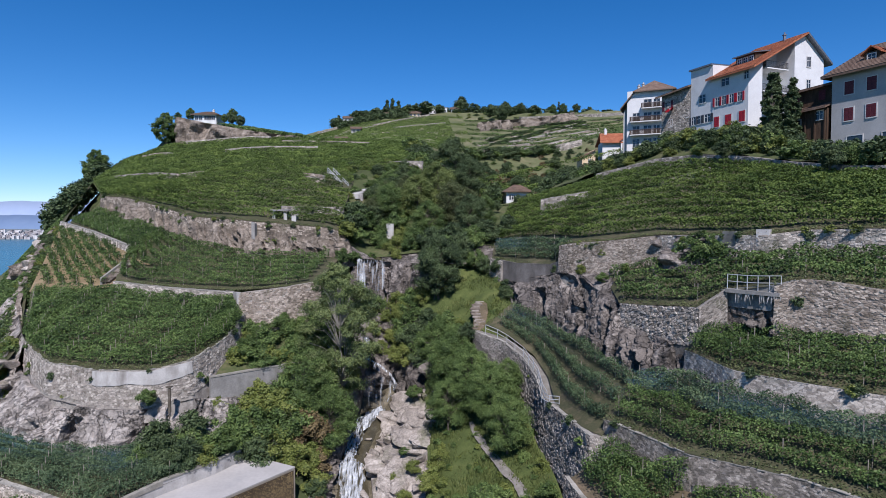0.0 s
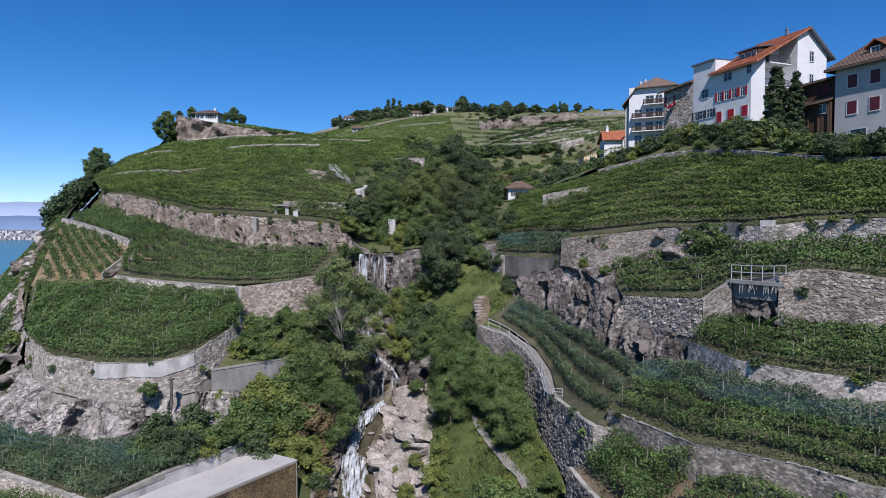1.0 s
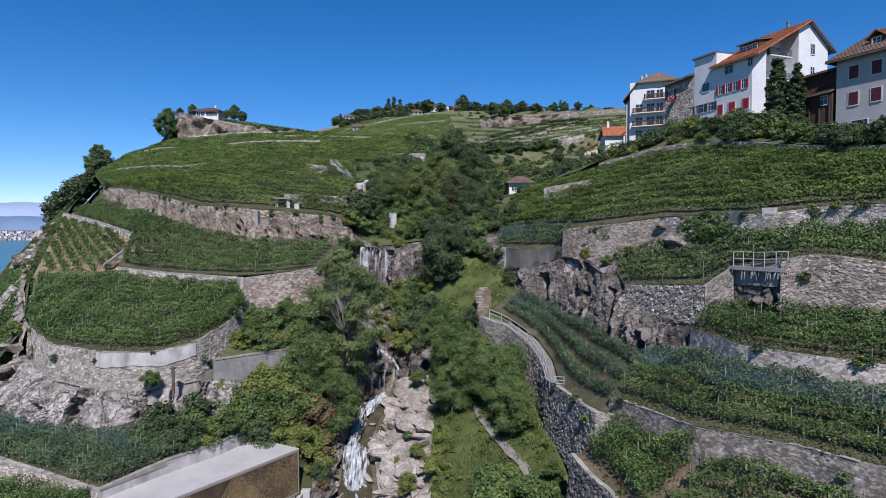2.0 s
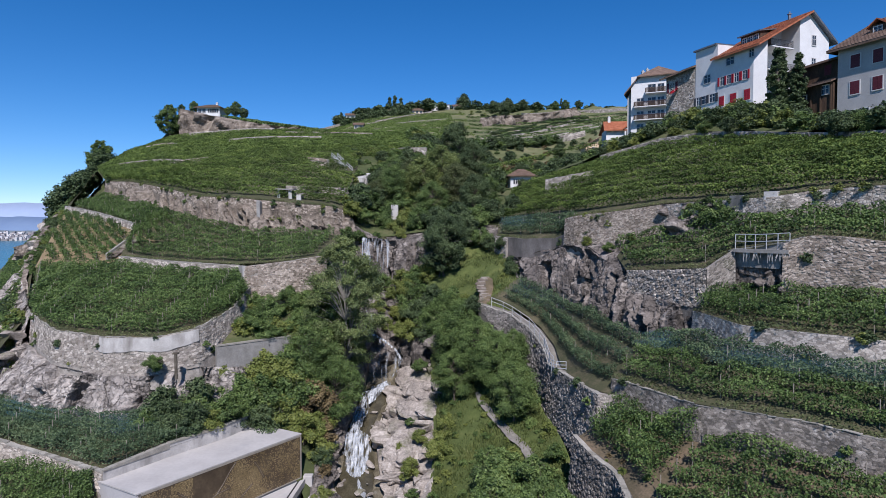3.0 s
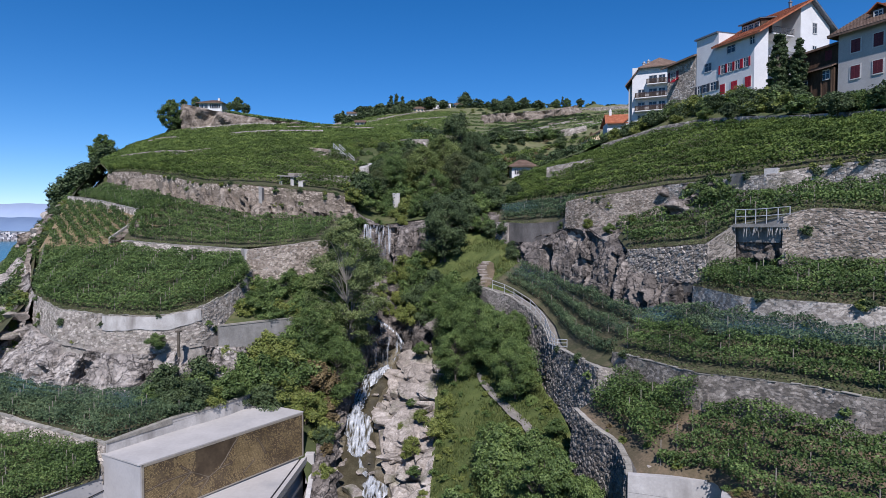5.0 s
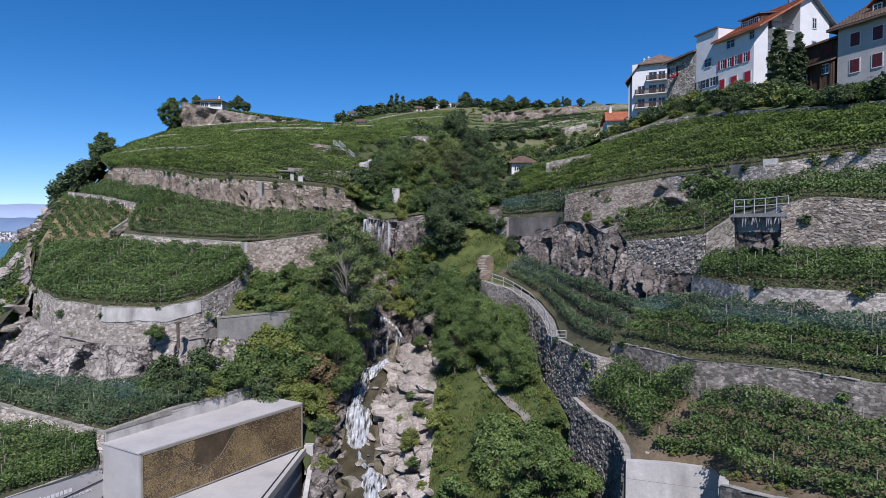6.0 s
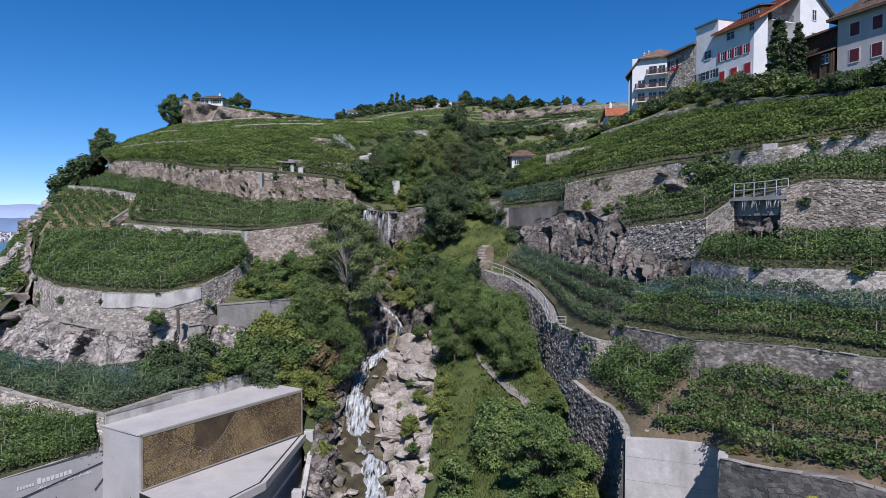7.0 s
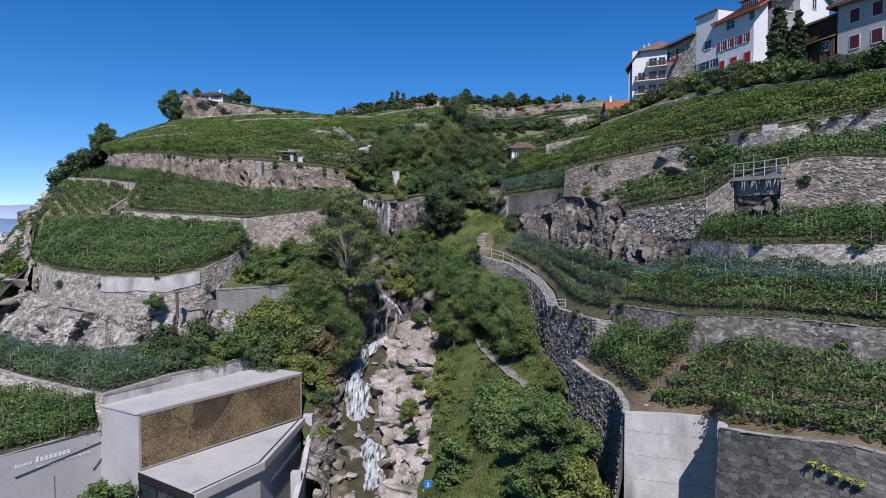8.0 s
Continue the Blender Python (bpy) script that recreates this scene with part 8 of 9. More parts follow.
box(bm, 0, -2.2, 54.8, 3.6, 0, 56.6)
d = bm_part("dormer", bm, M_WOOD, wh, "dark timber dormer")
d.matrix_local = dm.m
roof_slab(wh, "dormer_roof", [(*dm.p(-.3, .5), 56.65), (*dm.p(3.9, .5), 56.65), (*dm.p(3.9, -3.2), 57.3), (*dm.p(-.3, -3.2), 57.3)], .14, M_LEAD)
for u in (.7, 1.8, 2.9):
    window(wh, dm, u, 55.3, .7, .9)
chimney(wh, *WH(9.4, 3.0), 59.4, .7, M_LEAD, .35)

# house with balconies
bh = thing("house", label="white apartment house with stacked balconies and brown roof", category="house")
f = Face(39.3, 128.6, .91, -.42)
W = 9.0
body(bh, [f.p(0), f.p(W), f.p(W, -10), f.p(0, -10)], 42, 58.6, M_WHITE)
body(bh, [f.p(-.9, -1.2), f.p(.05, -1.2), f.p(.05, -9), f.p(-.9, -9)], 42, [54.6, 56.2, 56.2, 54.6], M_GREY, "side_wall")
ap = f.p(W * .55, -5)
e = [f.p(1.2, .9), f.p(W + .8, .9), f.p(W + .8, -10.8), f.p(1.2, -10.8)]
for i in range(4):
    a, b = e[i], e[(i + 1) % 4]
    roof_slab(bh, "roof", [(*a, 58.4), (*b, 58.4), (*ap, 61.6)], .2, M_TILE_B, "brown tile hip roof")
roof_slab(bh, "roof", [(*f.p(-1.4, .5), 55.0), (*f.p(1.6, .5), 58.6), (*f.p(1.6, -10), 58.6), (*f.p(-1.4, -10), 55.0)], .25, M_TILE_B, "brown side roof")
for z in (46.6, 49.3, 52.05, 54.8):
    for u, w in ((1.9, 1.3), (4.2, 1.5), (6.0, 1.2), (8.0, .8)):
        if z > 54 and u < 2:
            continue
        window(bh, f, u, z + .15, w, 1.7, None, bars=True)
    if z > 47:
        balcony(bh, f, 4.1 if z < 54 else 5.6, z - .05, 6.8 if z < 54 else 5.2, 1.3, M_WOOD, True)
for z in (46.9, 49.5, 52.2):
    window(bh, f, 8.2, z, .7, 1.2, M_SLATE)
chimney(bh, *f.p(2.0, -3), 59.2, .9, M_GREY, .5)
chimney(bh, *f.p(2.8, -4), 59.8, .9, M_GREY, .5)

# stone house
sh = thing("house", label="narrow rubble-stone house with brown tile roof", category="house")
f = Face(38.7, 106.6, 41.67 - 38.7, 101.6 - 106.6)
M_RUBBLE = material("rubble_stone", [(.12, .115, .105), (.25, .24, .22), (.40, .385, .36)], 2.2, .9, .9, 4, bump_dist=.12)
body(sh, [f.p(0), f.p(5.8), f.p(5.8, -8), f.p(0, -8)], 41, [52.9, 53.6, 55.6, 54.9], M_RUBBLE)
rng = np.random.default_rng(17)
sv, sf, bi = [], [], 0
z = 42.0
while z < 52.6:
    h, u = rng.uniform(.17, .32), rng.uniform(-.3, 0)
    while u < 5.7:
        w = rng.uniform(.22, .5)
        a, b = max(0, u) + .03, min(5.8, u + w) - .03
        if b - a > .15:
            c = np.array([(*f.p(a), z + .03), (*f.p(b), z + .03), (*f.p(b), z + h - .02), (*f.p(a), z + h - .02)])
            c[:, 2] += rng.uniform(-.05, .05, 4)
            vv, ff = stone_mesh(c, np.array([f.n[0], f.n[1], 0]) * .07, rng)
            sv.append(vv)
            sf.append(ff + bi)
            bi += 12
        u += w
    z += h
part("stonework", mesh_of("stonework", np.concatenate(sv), np.concatenate(sf), M_STONE), sh, kind="stuff")
roof_slab(sh, "roof", [(*f.p(-.8, .9), 52.7), (*f.p(6.0, .9), 53.5), (*f.p(6.0, -8.3), 56.5), (*f.p(-.8, -8.3), 55.7)], .25, M_TILE_B, "brown tile roof")
for u, z, w, h, sc in ((1.3, 50.2, 1.0, 1.6, M_MAROON), (1.9, 47.3, .8, 1.2, None), (5.2, 48.4, .6, .8, None), (2.8, 43.6, 1.5, 1.6, None)):
    window(sh, f, u, z, w, h, sc)

bm = bmesh.new()
cloth = [[bm.verts.new((u * .22, .12 + .5 * v + .06 * math.sin(u * 1.7 + v), -.32 * v - .05 * u * (v / 3))) for u in range(5)] for v in range(4)]
for a, b in zip(cloth, cloth[1:]):
    for k in range(4):
        bm.faces.new((a[k], a[k + 1], b[k + 1], b[k]))
bmesh.ops.solidify(bm, geom=bm.faces[:], thickness=.02)
flag = thing("flag", (*f.p(1.9, .1), 50.6), label="red cloth flag with a pale mark on a house wall", category="flag")
fl = bm_part("cloth", bm, M_RED, flag, smooth=True)
fl.matrix_local = Matrix(((f.d[0], f.n[0], 0, 0), (f.d[1], f.n[1], 0, 0), (0, 0, 1, 0), (0, 0, 0, 1)))
bm = bmesh.new()
box(bm, .36, .62, -.72, .5, .70, -.28)
box(bm, .22, .62, -.57, .64, .70, -.43)
bm_part("mark", bm, M_WHITE, fl, "pale upright mark")
bm = bmesh.new()
rod(bm, (0, -.1, 0), (0, 1.9, .35), .03, n=6)
pl = bm_part("pole", bm, M_STEEL, flag)
pl.matrix_local = fl.matrix_local

# small house with red roof and its annex
sm = thing("house", label="small white house with bright red tile roof", category="house")
f = Face(40.2, 151.5, 1, -.1)
body(sm, [f.p(0), f.p(6.8), f.p(6.8, -7), f.p(0, -7)], 43, 51.3, M_WHITE)
roof_slab(sm, "roof", [(*f.p(-.7, .9), 51.0), (*f.p(7.2, .9), 51.0), (*f.p(6.6, -3.5), 53.8), (*f.p(-.2, -3.5), 53.8)], .22, M_TILE, "red tile roof")
roof_slab(sm, "roof", [(*f.p(7.2, -7.8), 51.0), (*f.p(-.7, -7.8), 51.0), (*f.p(-.2, -3.52), 53.8), (*f.p(6.6, -3.52), 53.8)], .22, M_TILE, "red tile roof")
body(sm, [f.p(4.4, .8), f.p(6.9, .8), f.p(6.9, -.1), f.p(4.4, -.1)], 43, [51.3, 51.3, 51.6, 51.6], M_WHITE, "gable_bay")
roof_slab(sm, "bay_roof", [(*f.p(4.0, 1.2), 51.2), (*f.p(5.6, 1.2), 52.4), (*f.p(5.6, -1.6), 52.6), (*f.p(4.0, -1.6), 51.4)], .15, M_TILE)
roof_slab(sm, "bay_roof", [(*f.p(5.62, 1.2), 52.4), (*f.p(7.2, 1.2), 51.2), (*f.p(7.2, -1.6), 51.4), (*f.p(5.62, -1.6), 52.6)], .15, M_TILE)
window(sm, Face(*f.p(4.4, .8), *f.d), 1.3, 49.3, .8, 1.3, M_SLATE)
for u in (1.8, 3.2):
    window(sm, f, u, 46.4, .7, 1.2, M_TRIM)
window(sm, Face(*f.p(4.4, .8), *f.d), 1.3, 46.2, .8, 1.2, M_SLATE)
chimney(sm, *f.p(1.2, -3.2), 53.4, 1.2, M_WHITE, .6)
an = thing("house", label="small cream outbuilding with brown roof", category="house")
f = Face(35.2, 152, 1, 0.05)
body(an, [f.p(0), f.p(3.4), f.p(3.4, -5), f.p(0, -5)], 43, [47.6, 49.4, 49.4, 47.6], M_CREAM)
roof_slab(an, "roof", [(*f.p(-.6, .6), 47.3), (*f.p(3.9, .6), 49.6), (*f.p(3.9, -5.5), 49.6), (*f.p(-.6, -5.5), 47.3)], .2, M_TILE_B)
window(an, f, 1.9, 46.0, .6, .9)

# grey house and the timber house beside it
gh = thing("house", label="large grey rendered house with maroon shutters", category="house")
f = Face(50.3, 78, .4, -.915)
body(gh, [f.p(0), f.p(19), f.p(19, -10), f.p(0, -10)], 35, 49.6, M_GREY)
roof_slab(gh, "roof", [(*f.p(-.9, 1.0), 49.3), (*f.p(19.8, 1.0), 49.3), (*f.p(17, -5), 53.4), (*f.p(2, -5), 53.4)], .28, M_TILE_B, "brown tile roof")
roof_slab(gh, "roof", [(*f.p(-.9, -11), 49.3), (*f.p(-.9, 1.0), 49.3), (*f.p(2, -5), 53.4)], .28, M_TILE_B, "brown tile hip")
roof_slab(gh, "roof", [(*f.p(19.8, -11), 49.3), (*f.p(-.9, -11), 49.3), (*f.p(2, -5), 53.4), (*f.p(17, -5), 53.4)], .28, M_TILE_B, "brown tile roof")
for u in (2.2, 4.9, 8.0, 11, 14):
    for z in (46.6, 43.3):
        window(gh, f, u, z, 1.15, 1.6, M_MAROON, True)
for u in (3.0, 7.2):
    window(gh, f, u, 38.4, 1.9, 2.9, None, name="doorway", bars=False)
dm = Face(*f.p(3.3, -.9), *f.d)
bm = bmesh.new()
box(bm, 0, -2.4, 49.9, 1.9, 0, 51.5)
d = bm_part("dormer", bm, M_WOOD, gh, "dark timber dormer")
d.matrix_local = dm.m
roof_slab(gh, "dormer_roof", [(*dm.p(-.3, .3), 51.3), (*dm.p(.95, .3), 52.2), (*dm.p(.95, -3), 52.2), (*dm.p(-.3, -3), 51.3)], .12, M_TILE)
roof_slab(gh, "dormer_roof", [(*dm.p(.96, .3), 52.2), (*dm.p(2.2, .3), 51.3), (*dm.p(2.2, -3), 51.3), (*dm.p(.96, -3), 52.2)], .12, M_TILE)
window(gh, dm, .95, 50.2, .9, 1.0)
chimney(gh, *f.p(6.6, -2.0), 51.4, 2.2, M_GREY, 1.1)
th = thing("house", label="dark timber house wedged between two larger houses", category="house")
f = Face(46.9, 84.4, .45, -.89)
body(th, [f.p(0, -1.5), f.p(7.0, -1.5), f.p(7.0, -8), f.p(0, -8)], 37, [48.6, 49.0, 49.6, 49.6], M_WOOD)
body(th, [f.p(1.2, 0), f.p(6.8, 0), f.p(6.8, -1.6), f.p(1.2, -1.6)], 37, 45.4, M_WOOD, "lean_to")
roof_slab(th, "roof", [(*f.p(-.4, -.9), 48.3), (*f.p(7.2, -.9), 48.8), (*f.p(7.2, -8.4), 50.2), (*f.p(-.4, -8.4), 49.8)], .22, M_TILE_B)
roof_slab(th, "roof", [(*f.p(.8, .8), 45.2), (*f.p(7.0, .8), 45.5), (*f.p(7.0, -1.6), 46.4), (*f.p(.8, -1.6), 46.1)], .18, M_TILE_B)
for u in (1.6, 5.2):
    window(th, Face(*f.p(0, -1.5), *f.d), u, 46.8, .9, 1.3, M_MAROON, True, trim=M_WOOD)
window(th, f, 2.6, 43.4, 1.4, .9, None, trim=M_TRIM)
window(th, f, 5.8, 44.0, .9, 1.1, None, trim=M_TRIM)
for k in range(5):
    bm = bmesh.new()
    u = 1.3 + k * 1.3
    box(bm, 0, 0, 0, .16, .16, 6.4, .01)
    p = bm_part("post", bm, M_WOOD, th)
    p.matrix_local = f.m @ Matrix.Translation((u, .05, 39.0))

# hut, far house, ridge houses
hu = thing("house", label="low white vineyard house with brown hip roof", category="house")
f = Face(12.7, 120.0, 1, .05)
body(hu, [f.p(0), f.p(4.6), f.p(4.6, -3.8), f.p(0, -3.8)], 32.6, 37.3, M_WHITE)
a, b, c, d = (*f.p(-.7, .7), 36.9), (*f.p(5.3, .7), 36.9), (*f.p(5.3, -4.5), 36.9), (*f.p(-.7, -4.5), 36.9)
p, q = (*f.p(1.8, -1.9), 38.4), (*f.p(3.0, -1.9), 38.4)
for cs in ((a, b, q, p), (c, d, p, q), (b, c, q), (d, a, p)):
    roof_slab(hu, "roof", list(cs), .16, M_TILE_B, "brown tile hip roof")
window(hu, f, 1.4, 35.3, .7, .9, M_SLATE)
fh = thing("house", label="white villa with low brown roof on a cliff", category="house")
f = Face(-94.5, 227, 1, -.05)
body(fh, [f.p(.6), f.p(9.2), f.p(9.2, -8), f.p(.6, -8)], 67, 72.2, M_WHITE)
a, b, c, d = (*f.p(-.4, 1), 72.0), (*f.p(10.1, 1), 72.0), (*f.p(10.1, -9), 72.0), (*f.p(-.4, -9), 72.0)
p, q = (*f.p(3.5, -4), 73.8), (*f.p(6.3, -4), 73.8)
for cs in ((a, b, q, p), (c, d, p, q), (b, c, q), (d, a, p)):
    roof_slab(fh, "roof", list(cs), .25, M_TILE_B, "low brown hip roof")
for u in (1.6, 3.2, 6.0, 7.4):
    window(fh, f, u, 70.0, 1.2, 1.4, M_SLATE if u > 5 else None)
chimney(fh, *f.p(7, -3), 73.4, .6, M_WHITE, .7)


def ridge_house(label, x, y, z, w, d, h, roof, wall=None, flat=False):
    hs = thing("house", label=label, category="house", group="houses on the far ridge")
    f = Face(x - w / 2, y, 1, .05)
    body(hs, [f.p(0), f.p(w), f.p(w, -d), f.p(0, -d)], z - 3, z + h, wall or M_WHITE)
    if flat:
        roof_slab(hs, "roof", [(*f.p(-.4, .4), z + h + .3), (*f.p(w + .4, .4), z + h + .3), (*f.p(w + .4, -d - .4), z + h + .3), (*f.p(-.4, -d - .4), z + h + .3)], .3, M_LEAD)
    else:
        roof_slab(hs, "roof", [(*f.p(-.8, .8), z + h - .2), (*f.p(w + .8, .8), z + h - .2), (*f.p(w + .8, -d / 2), z + h + d * .28), (*f.p(-.8, -d / 2), z + h + d * .28)], .3, roof)
        roof_slab(hs, "roof", [(*f.p(w + .8, -d - .8), z + h - .2), (*f.p(-.8, -d - .8), z + h - .2), (*f.p(-.8, -d / 2 - .02), z + h + d * .28), (*f.p(w + .8, -d / 2 - .02), z + h + d * .28)], .3, roof)
    n = max(2, int(w / 2.6))
    for lv in range(max(1, int(h / 2.8))):
        for k in range(n):
            window(hs, f, (k + .5) * w / n, z + .9 + lv * 2.8, 1.3, 1.4)
    return hs


ridge_house("long white flat-roofed building on the far ridge", -3.5, 436, 111, 13, 10, 4.6, M_TILE_B, flat=True)
ridge_house("small white house on the far ridge", 8.5, 440, 112, 5, 6, 3.6, M_TILE_B)
ridge_house("white house with brown roof among ridge trees", -67, 425, 103, 6.5, 6, 3.4, M_TILE_B)
ridge_house("white house with brown roof among ridge trees", -38, 424, 105.5, 6, 6, 3.2, M_TILE_B)
ridge_house("pale house with brown roof among ridge trees", -20, 426, 107, 8, 7, 3.0, M_TILE_B, M_CREAM)
ridge_house("small pale house below the far ridge", -51, 300, 71, 5, 5, 2.6, M_TILE_B)
ridge_house("small grey house below the far ridge", -50, 345, 83, 5, 5, 3.0, M_TILE_B, M_GREY)

# ---- vineyard hut, stair and block on the left hill ----
hut = thing("stone_shed", (0, 0, 0), label="small ruined stone shed on a wall", category="shed")
f = Face(-26.2, 91.9, 1, .05)
bm = bmesh.new()
for u0, u1, z1 in ((0, .45, 32.3), (1.7, 2.2, 32.2), (2.9, 3.6, 31.6)):
    prism(bm, [f.p(u0), f.p(u1), f.p(u1, -1.8), f.p(u0, -1.8)], 29.5, z1)
prism(bm, [f.p(0, -1.8), f.p(3.6, -1.8), f.p(3.6, -2.1), f.p(0, -2.1)], 29.5, 32.0)
bm_part("wall", bm, M_PLASTER, hut)
roof_slab(hut, "roof", [(*f.p(-.3, .3), 32.5), (*f.p(2.5, .3), 32.4), (*f.p(2.5, -2.3), 32.6), (*f.p(-.3, -2.3), 32.6)], .14, M_CONC_D, "concrete roof slab")
bm = bmesh.new()
prism(bm, [(-20.6, 116.4), (-17.6, 116.2), (-17.4, 120), (-20.4, 120)], 31, [36.9, 37.3, 38.3, 38.0])
prism(bm, [(-20.2, 113.4), (-18.0, 113.2), (-17.6, 116.3), (-20.4, 116.4)], 30, [34.4, 34.2, 36.0, 36.2])
prism(bm, [(-18.8, 106), (-17.4, 106), (-17.8, 113.3), (-19.2, 113.3)], 28.5, [31.4, 31.2, 34.1, 34.3])
blk = thing("concrete_block", (2.1, 0, -.8), label="stepped grey concrete chute beside the vineyard", category="structure")
bm_part("body", bm, M_CONC, blk)
bm = bmesh.new()
for x, y, z in ((-19.9, 115.9, 36.2), (-18.6, 115.6, 36.6), (-19.4, 113.1, 34.6)):
    box(bm, x - .5, y - .4, z - .6, x + .5, y + .4, z + .3, .06)
bm_part("rubble", bm, M_PLASTER, blk, "pale broken blocks", kind="stuff")
st = thing("stairway", label="pale concrete stair with twin metal rails", category="stairs")
A, B = Vector((-23.6, 126.0, 41.2)), Vector((-19.6, 120.6, 37.6))
bm = bmesh.new()
box(bm, -.6, -.3, -.5, .6, .3, 0, .03)
me = bpy.data.meshes.new("step")
bm.to_mesh(me)
bm.free()
me.materials.append(M_PLASTER)
for k in range(16):
    s = part("step", me, st)
    s.location = A.lerp(B, k / 15)
    s.rotation_euler = (0, 0, math.atan2(B.y - A.y, B.x - A.x) + math.pi / 2)
for side in (-.65, .65):
    bm = bmesh.new()
    off = Vector((side * .8, side * .6, 0))
    for h in (.5, 1.0):
        rod(bm, A + off + Vector((0, 0, h)), B + off + Vector((0, 0, h)), .06, n=6)
    for k in range(6):
        p = A.lerp(B, k / 5) + off
        rod(bm, p, p + Vector((0, 0, 1.0)), .05, n=6)
    bm_part("handrail", bm, M_STEEL, st)

# shuttering joints on the smooth concrete wall
jf = Face(11.0, 36.9, 5.2, -1.8)
joints = [c for c in bpy.data.objects if c.name.startswith("concrete_wall")][0]
for z in (7.6, 6.1, 4.6, 3.1):
    bm = bmesh.new()
    box(bm, .05, -.02, z, 5.4, .003, z + .025)
    jo = bm_part("form_joint", bm, M_CONC_D, joints, "fine shuttering joint")
    jo.matrix_local = jf.m

# ---- modern building by the stream ----
M_ROOFW = material("pale_roof_membrane", [(.345, .328, .308), (.405, .387, .364), (.46, .44, .415)], .35, .8, .15, 9, stain=((.31, .305, .295), .3, .58))
M_FAIR = material("fair_faced_concrete", [(.325, .318, .312), (.38, .372, .365), (.425, .417, .41)], .45, .8, .15, 10, stain=((.30, .30, .30), .3, .6, .3))
M_BRONZE = material("bronze_panel", [(.07, .052, .036), (.12, .090, .060), (.18, .135, .085)], .6, .45, .1, 6, metal=.5)
M_GOLD = material("gold_perforation", [(.17, .125, .06), (.26, .19, .09), (.37, .28, .145)], .5, .5, 0, 6, island=.5)
M_CHAMP = material("champagne_metal", [(.30, .27, .23), (.38, .345, .29), (.45, .41, .35)], .6, .45, .1, 6, metal=.4)
M_VEIN = material("pale_bronze_vein", [(.15, .125, .095), (.21, .175, .13), (.28, .235, .175)], .6, .5, .1, 6)
M_BLACK = material("black_metal", [(.010, .010, .011), (.018, .018, .02), (.03, .03, .032)], 1, .5, .1)
mb = thing("modern_building", label="modern concrete wine pavilion with bronze perforated facade", category="building")
FL, FR, BK, BL = (-24.2, 45.2), (-14.85, 58.75), (-20.0, 61.5), (-28.5, 47.5)
body(mb, [FL, FR, BK, BL], -7, 5.88, M_FAIR)
body(mb, [(FL[0] - .02, FL[1] - .1), (FR[0] + .1, FR[1] + .02), (BK[0], BK[1] + .1), (BL[0] - .1, BL[1])], 5.885, 6.0, M_ROOFW, "roof", "pale smooth roof membrane")
body(mb, [FL, (-18.1, 41.2), (-15.1, 47.0), (-14.6, 58.6)], 1.0, 1.42, M_ROOFW, "lower_roof", "pale smooth lower roof")
body(mb, [(-18.15, 41.45), (-15.3, 47.1), (-14.8, 58.3), (-16.6, 57.3), (-23.3, 45.5)], -7, .996, M_FAIR, "lower_wall")
bm = bmesh.new()
for (x0, y0), (x1, y1) in (((-18.06, 41.1), (-15.02, 47.0)), ((-15.02, 47.0), (-14.5, 58.6))):
    d = Vector((x1 - x0, y1 - y0)).normalized()
    n = Vector((d.y, -d.x))
    prism(bm, [(x0, y0), (x1, y1), (x1 + n.x * .14, y1 + n.y * .14), (x0 + n.x * .14, y0 + n.y * .14)], .9, 1.55)
bm_part("parapet", bm, M_ROOFW, mb, "white roof edge strip")
bm = bmesh.new()
for (x0, y0), (x1, y1) in (((-18.3, 41.45), (-15.35, 47.1)), ((-15.35, 47.1), (-14.85, 58.3))):
    d = Vector((x1 - x0, y1 - y0)).normalized()
    n = Vector((-d.y, d.x))
    prism(bm, [(x0, y0), (x1, y1), (x1 + n.x * .16, y1 + n.y * .16), (x0 + n.x * .16, y0 + n.y * .16)], 1.3, 1.428)
bm_part("gutter", bm, M_BLACK, mb, "dark roof gutter")
ff = Face(*FL, FR[0] - FL[0], FR[1] - FL[1])
LEN = math.dist(FL, FR)
bm = bmesh.new()
box(bm, .25, 0, 1.62, LEN - .12, .05, 5.7)
panel = bm_part("facade_panel", bm, M_BRONZE, mb, "bronze perforated metal facade panel")
panel.matrix_local = ff.m
bm = bmesh.new()
for x0, z0, x1, z1 in ((.1, 1.5, .25, 5.85), (.1, 5.7, LEN, 5.85), (LEN - .12, 1.5, LEN + .02, 5.7), (.25, 1.5, LEN - .12, 1.62)):
    box(bm, x0, 0, z0, x1, .09, z1)
fr = bm_part("facade_frame", bm, M_CHAMP, mb)
fr.matrix_local = ff.m
# perforations: rows of small gilded studs, thinned to leave veins and a dark bay
rng = np.random.default_rng(3)
sv, bi = [], 0
xs, zs = np.meshgrid(np.arange(.35, LEN - .2, .105), np.arange(1.70, 5.65, .105))
q = np.stack([xs.ravel() + (np.round((zs.ravel() - 1.70) / .105) % 2) * .052, zs.ravel()], 1)
dens = fractal(np.stack([q[:, 0], q[:, 1], q[:, 0] * 0], 1), .55, 3, 8) * 1.6 + np.interp(q[:, 0], (0, 4, 5, 8, 9, 15), (.72, .72, .6, .7, .85, .7))
dens -= .75 * ((q[:, 0] > 4.7) & (q[:, 0] < 8.6) & (q[:, 1] > np.interp(q[:, 0], (4.7, 5.9, 7.5, 8.6), (3.6, 3.1, 4.0, 5.3))))
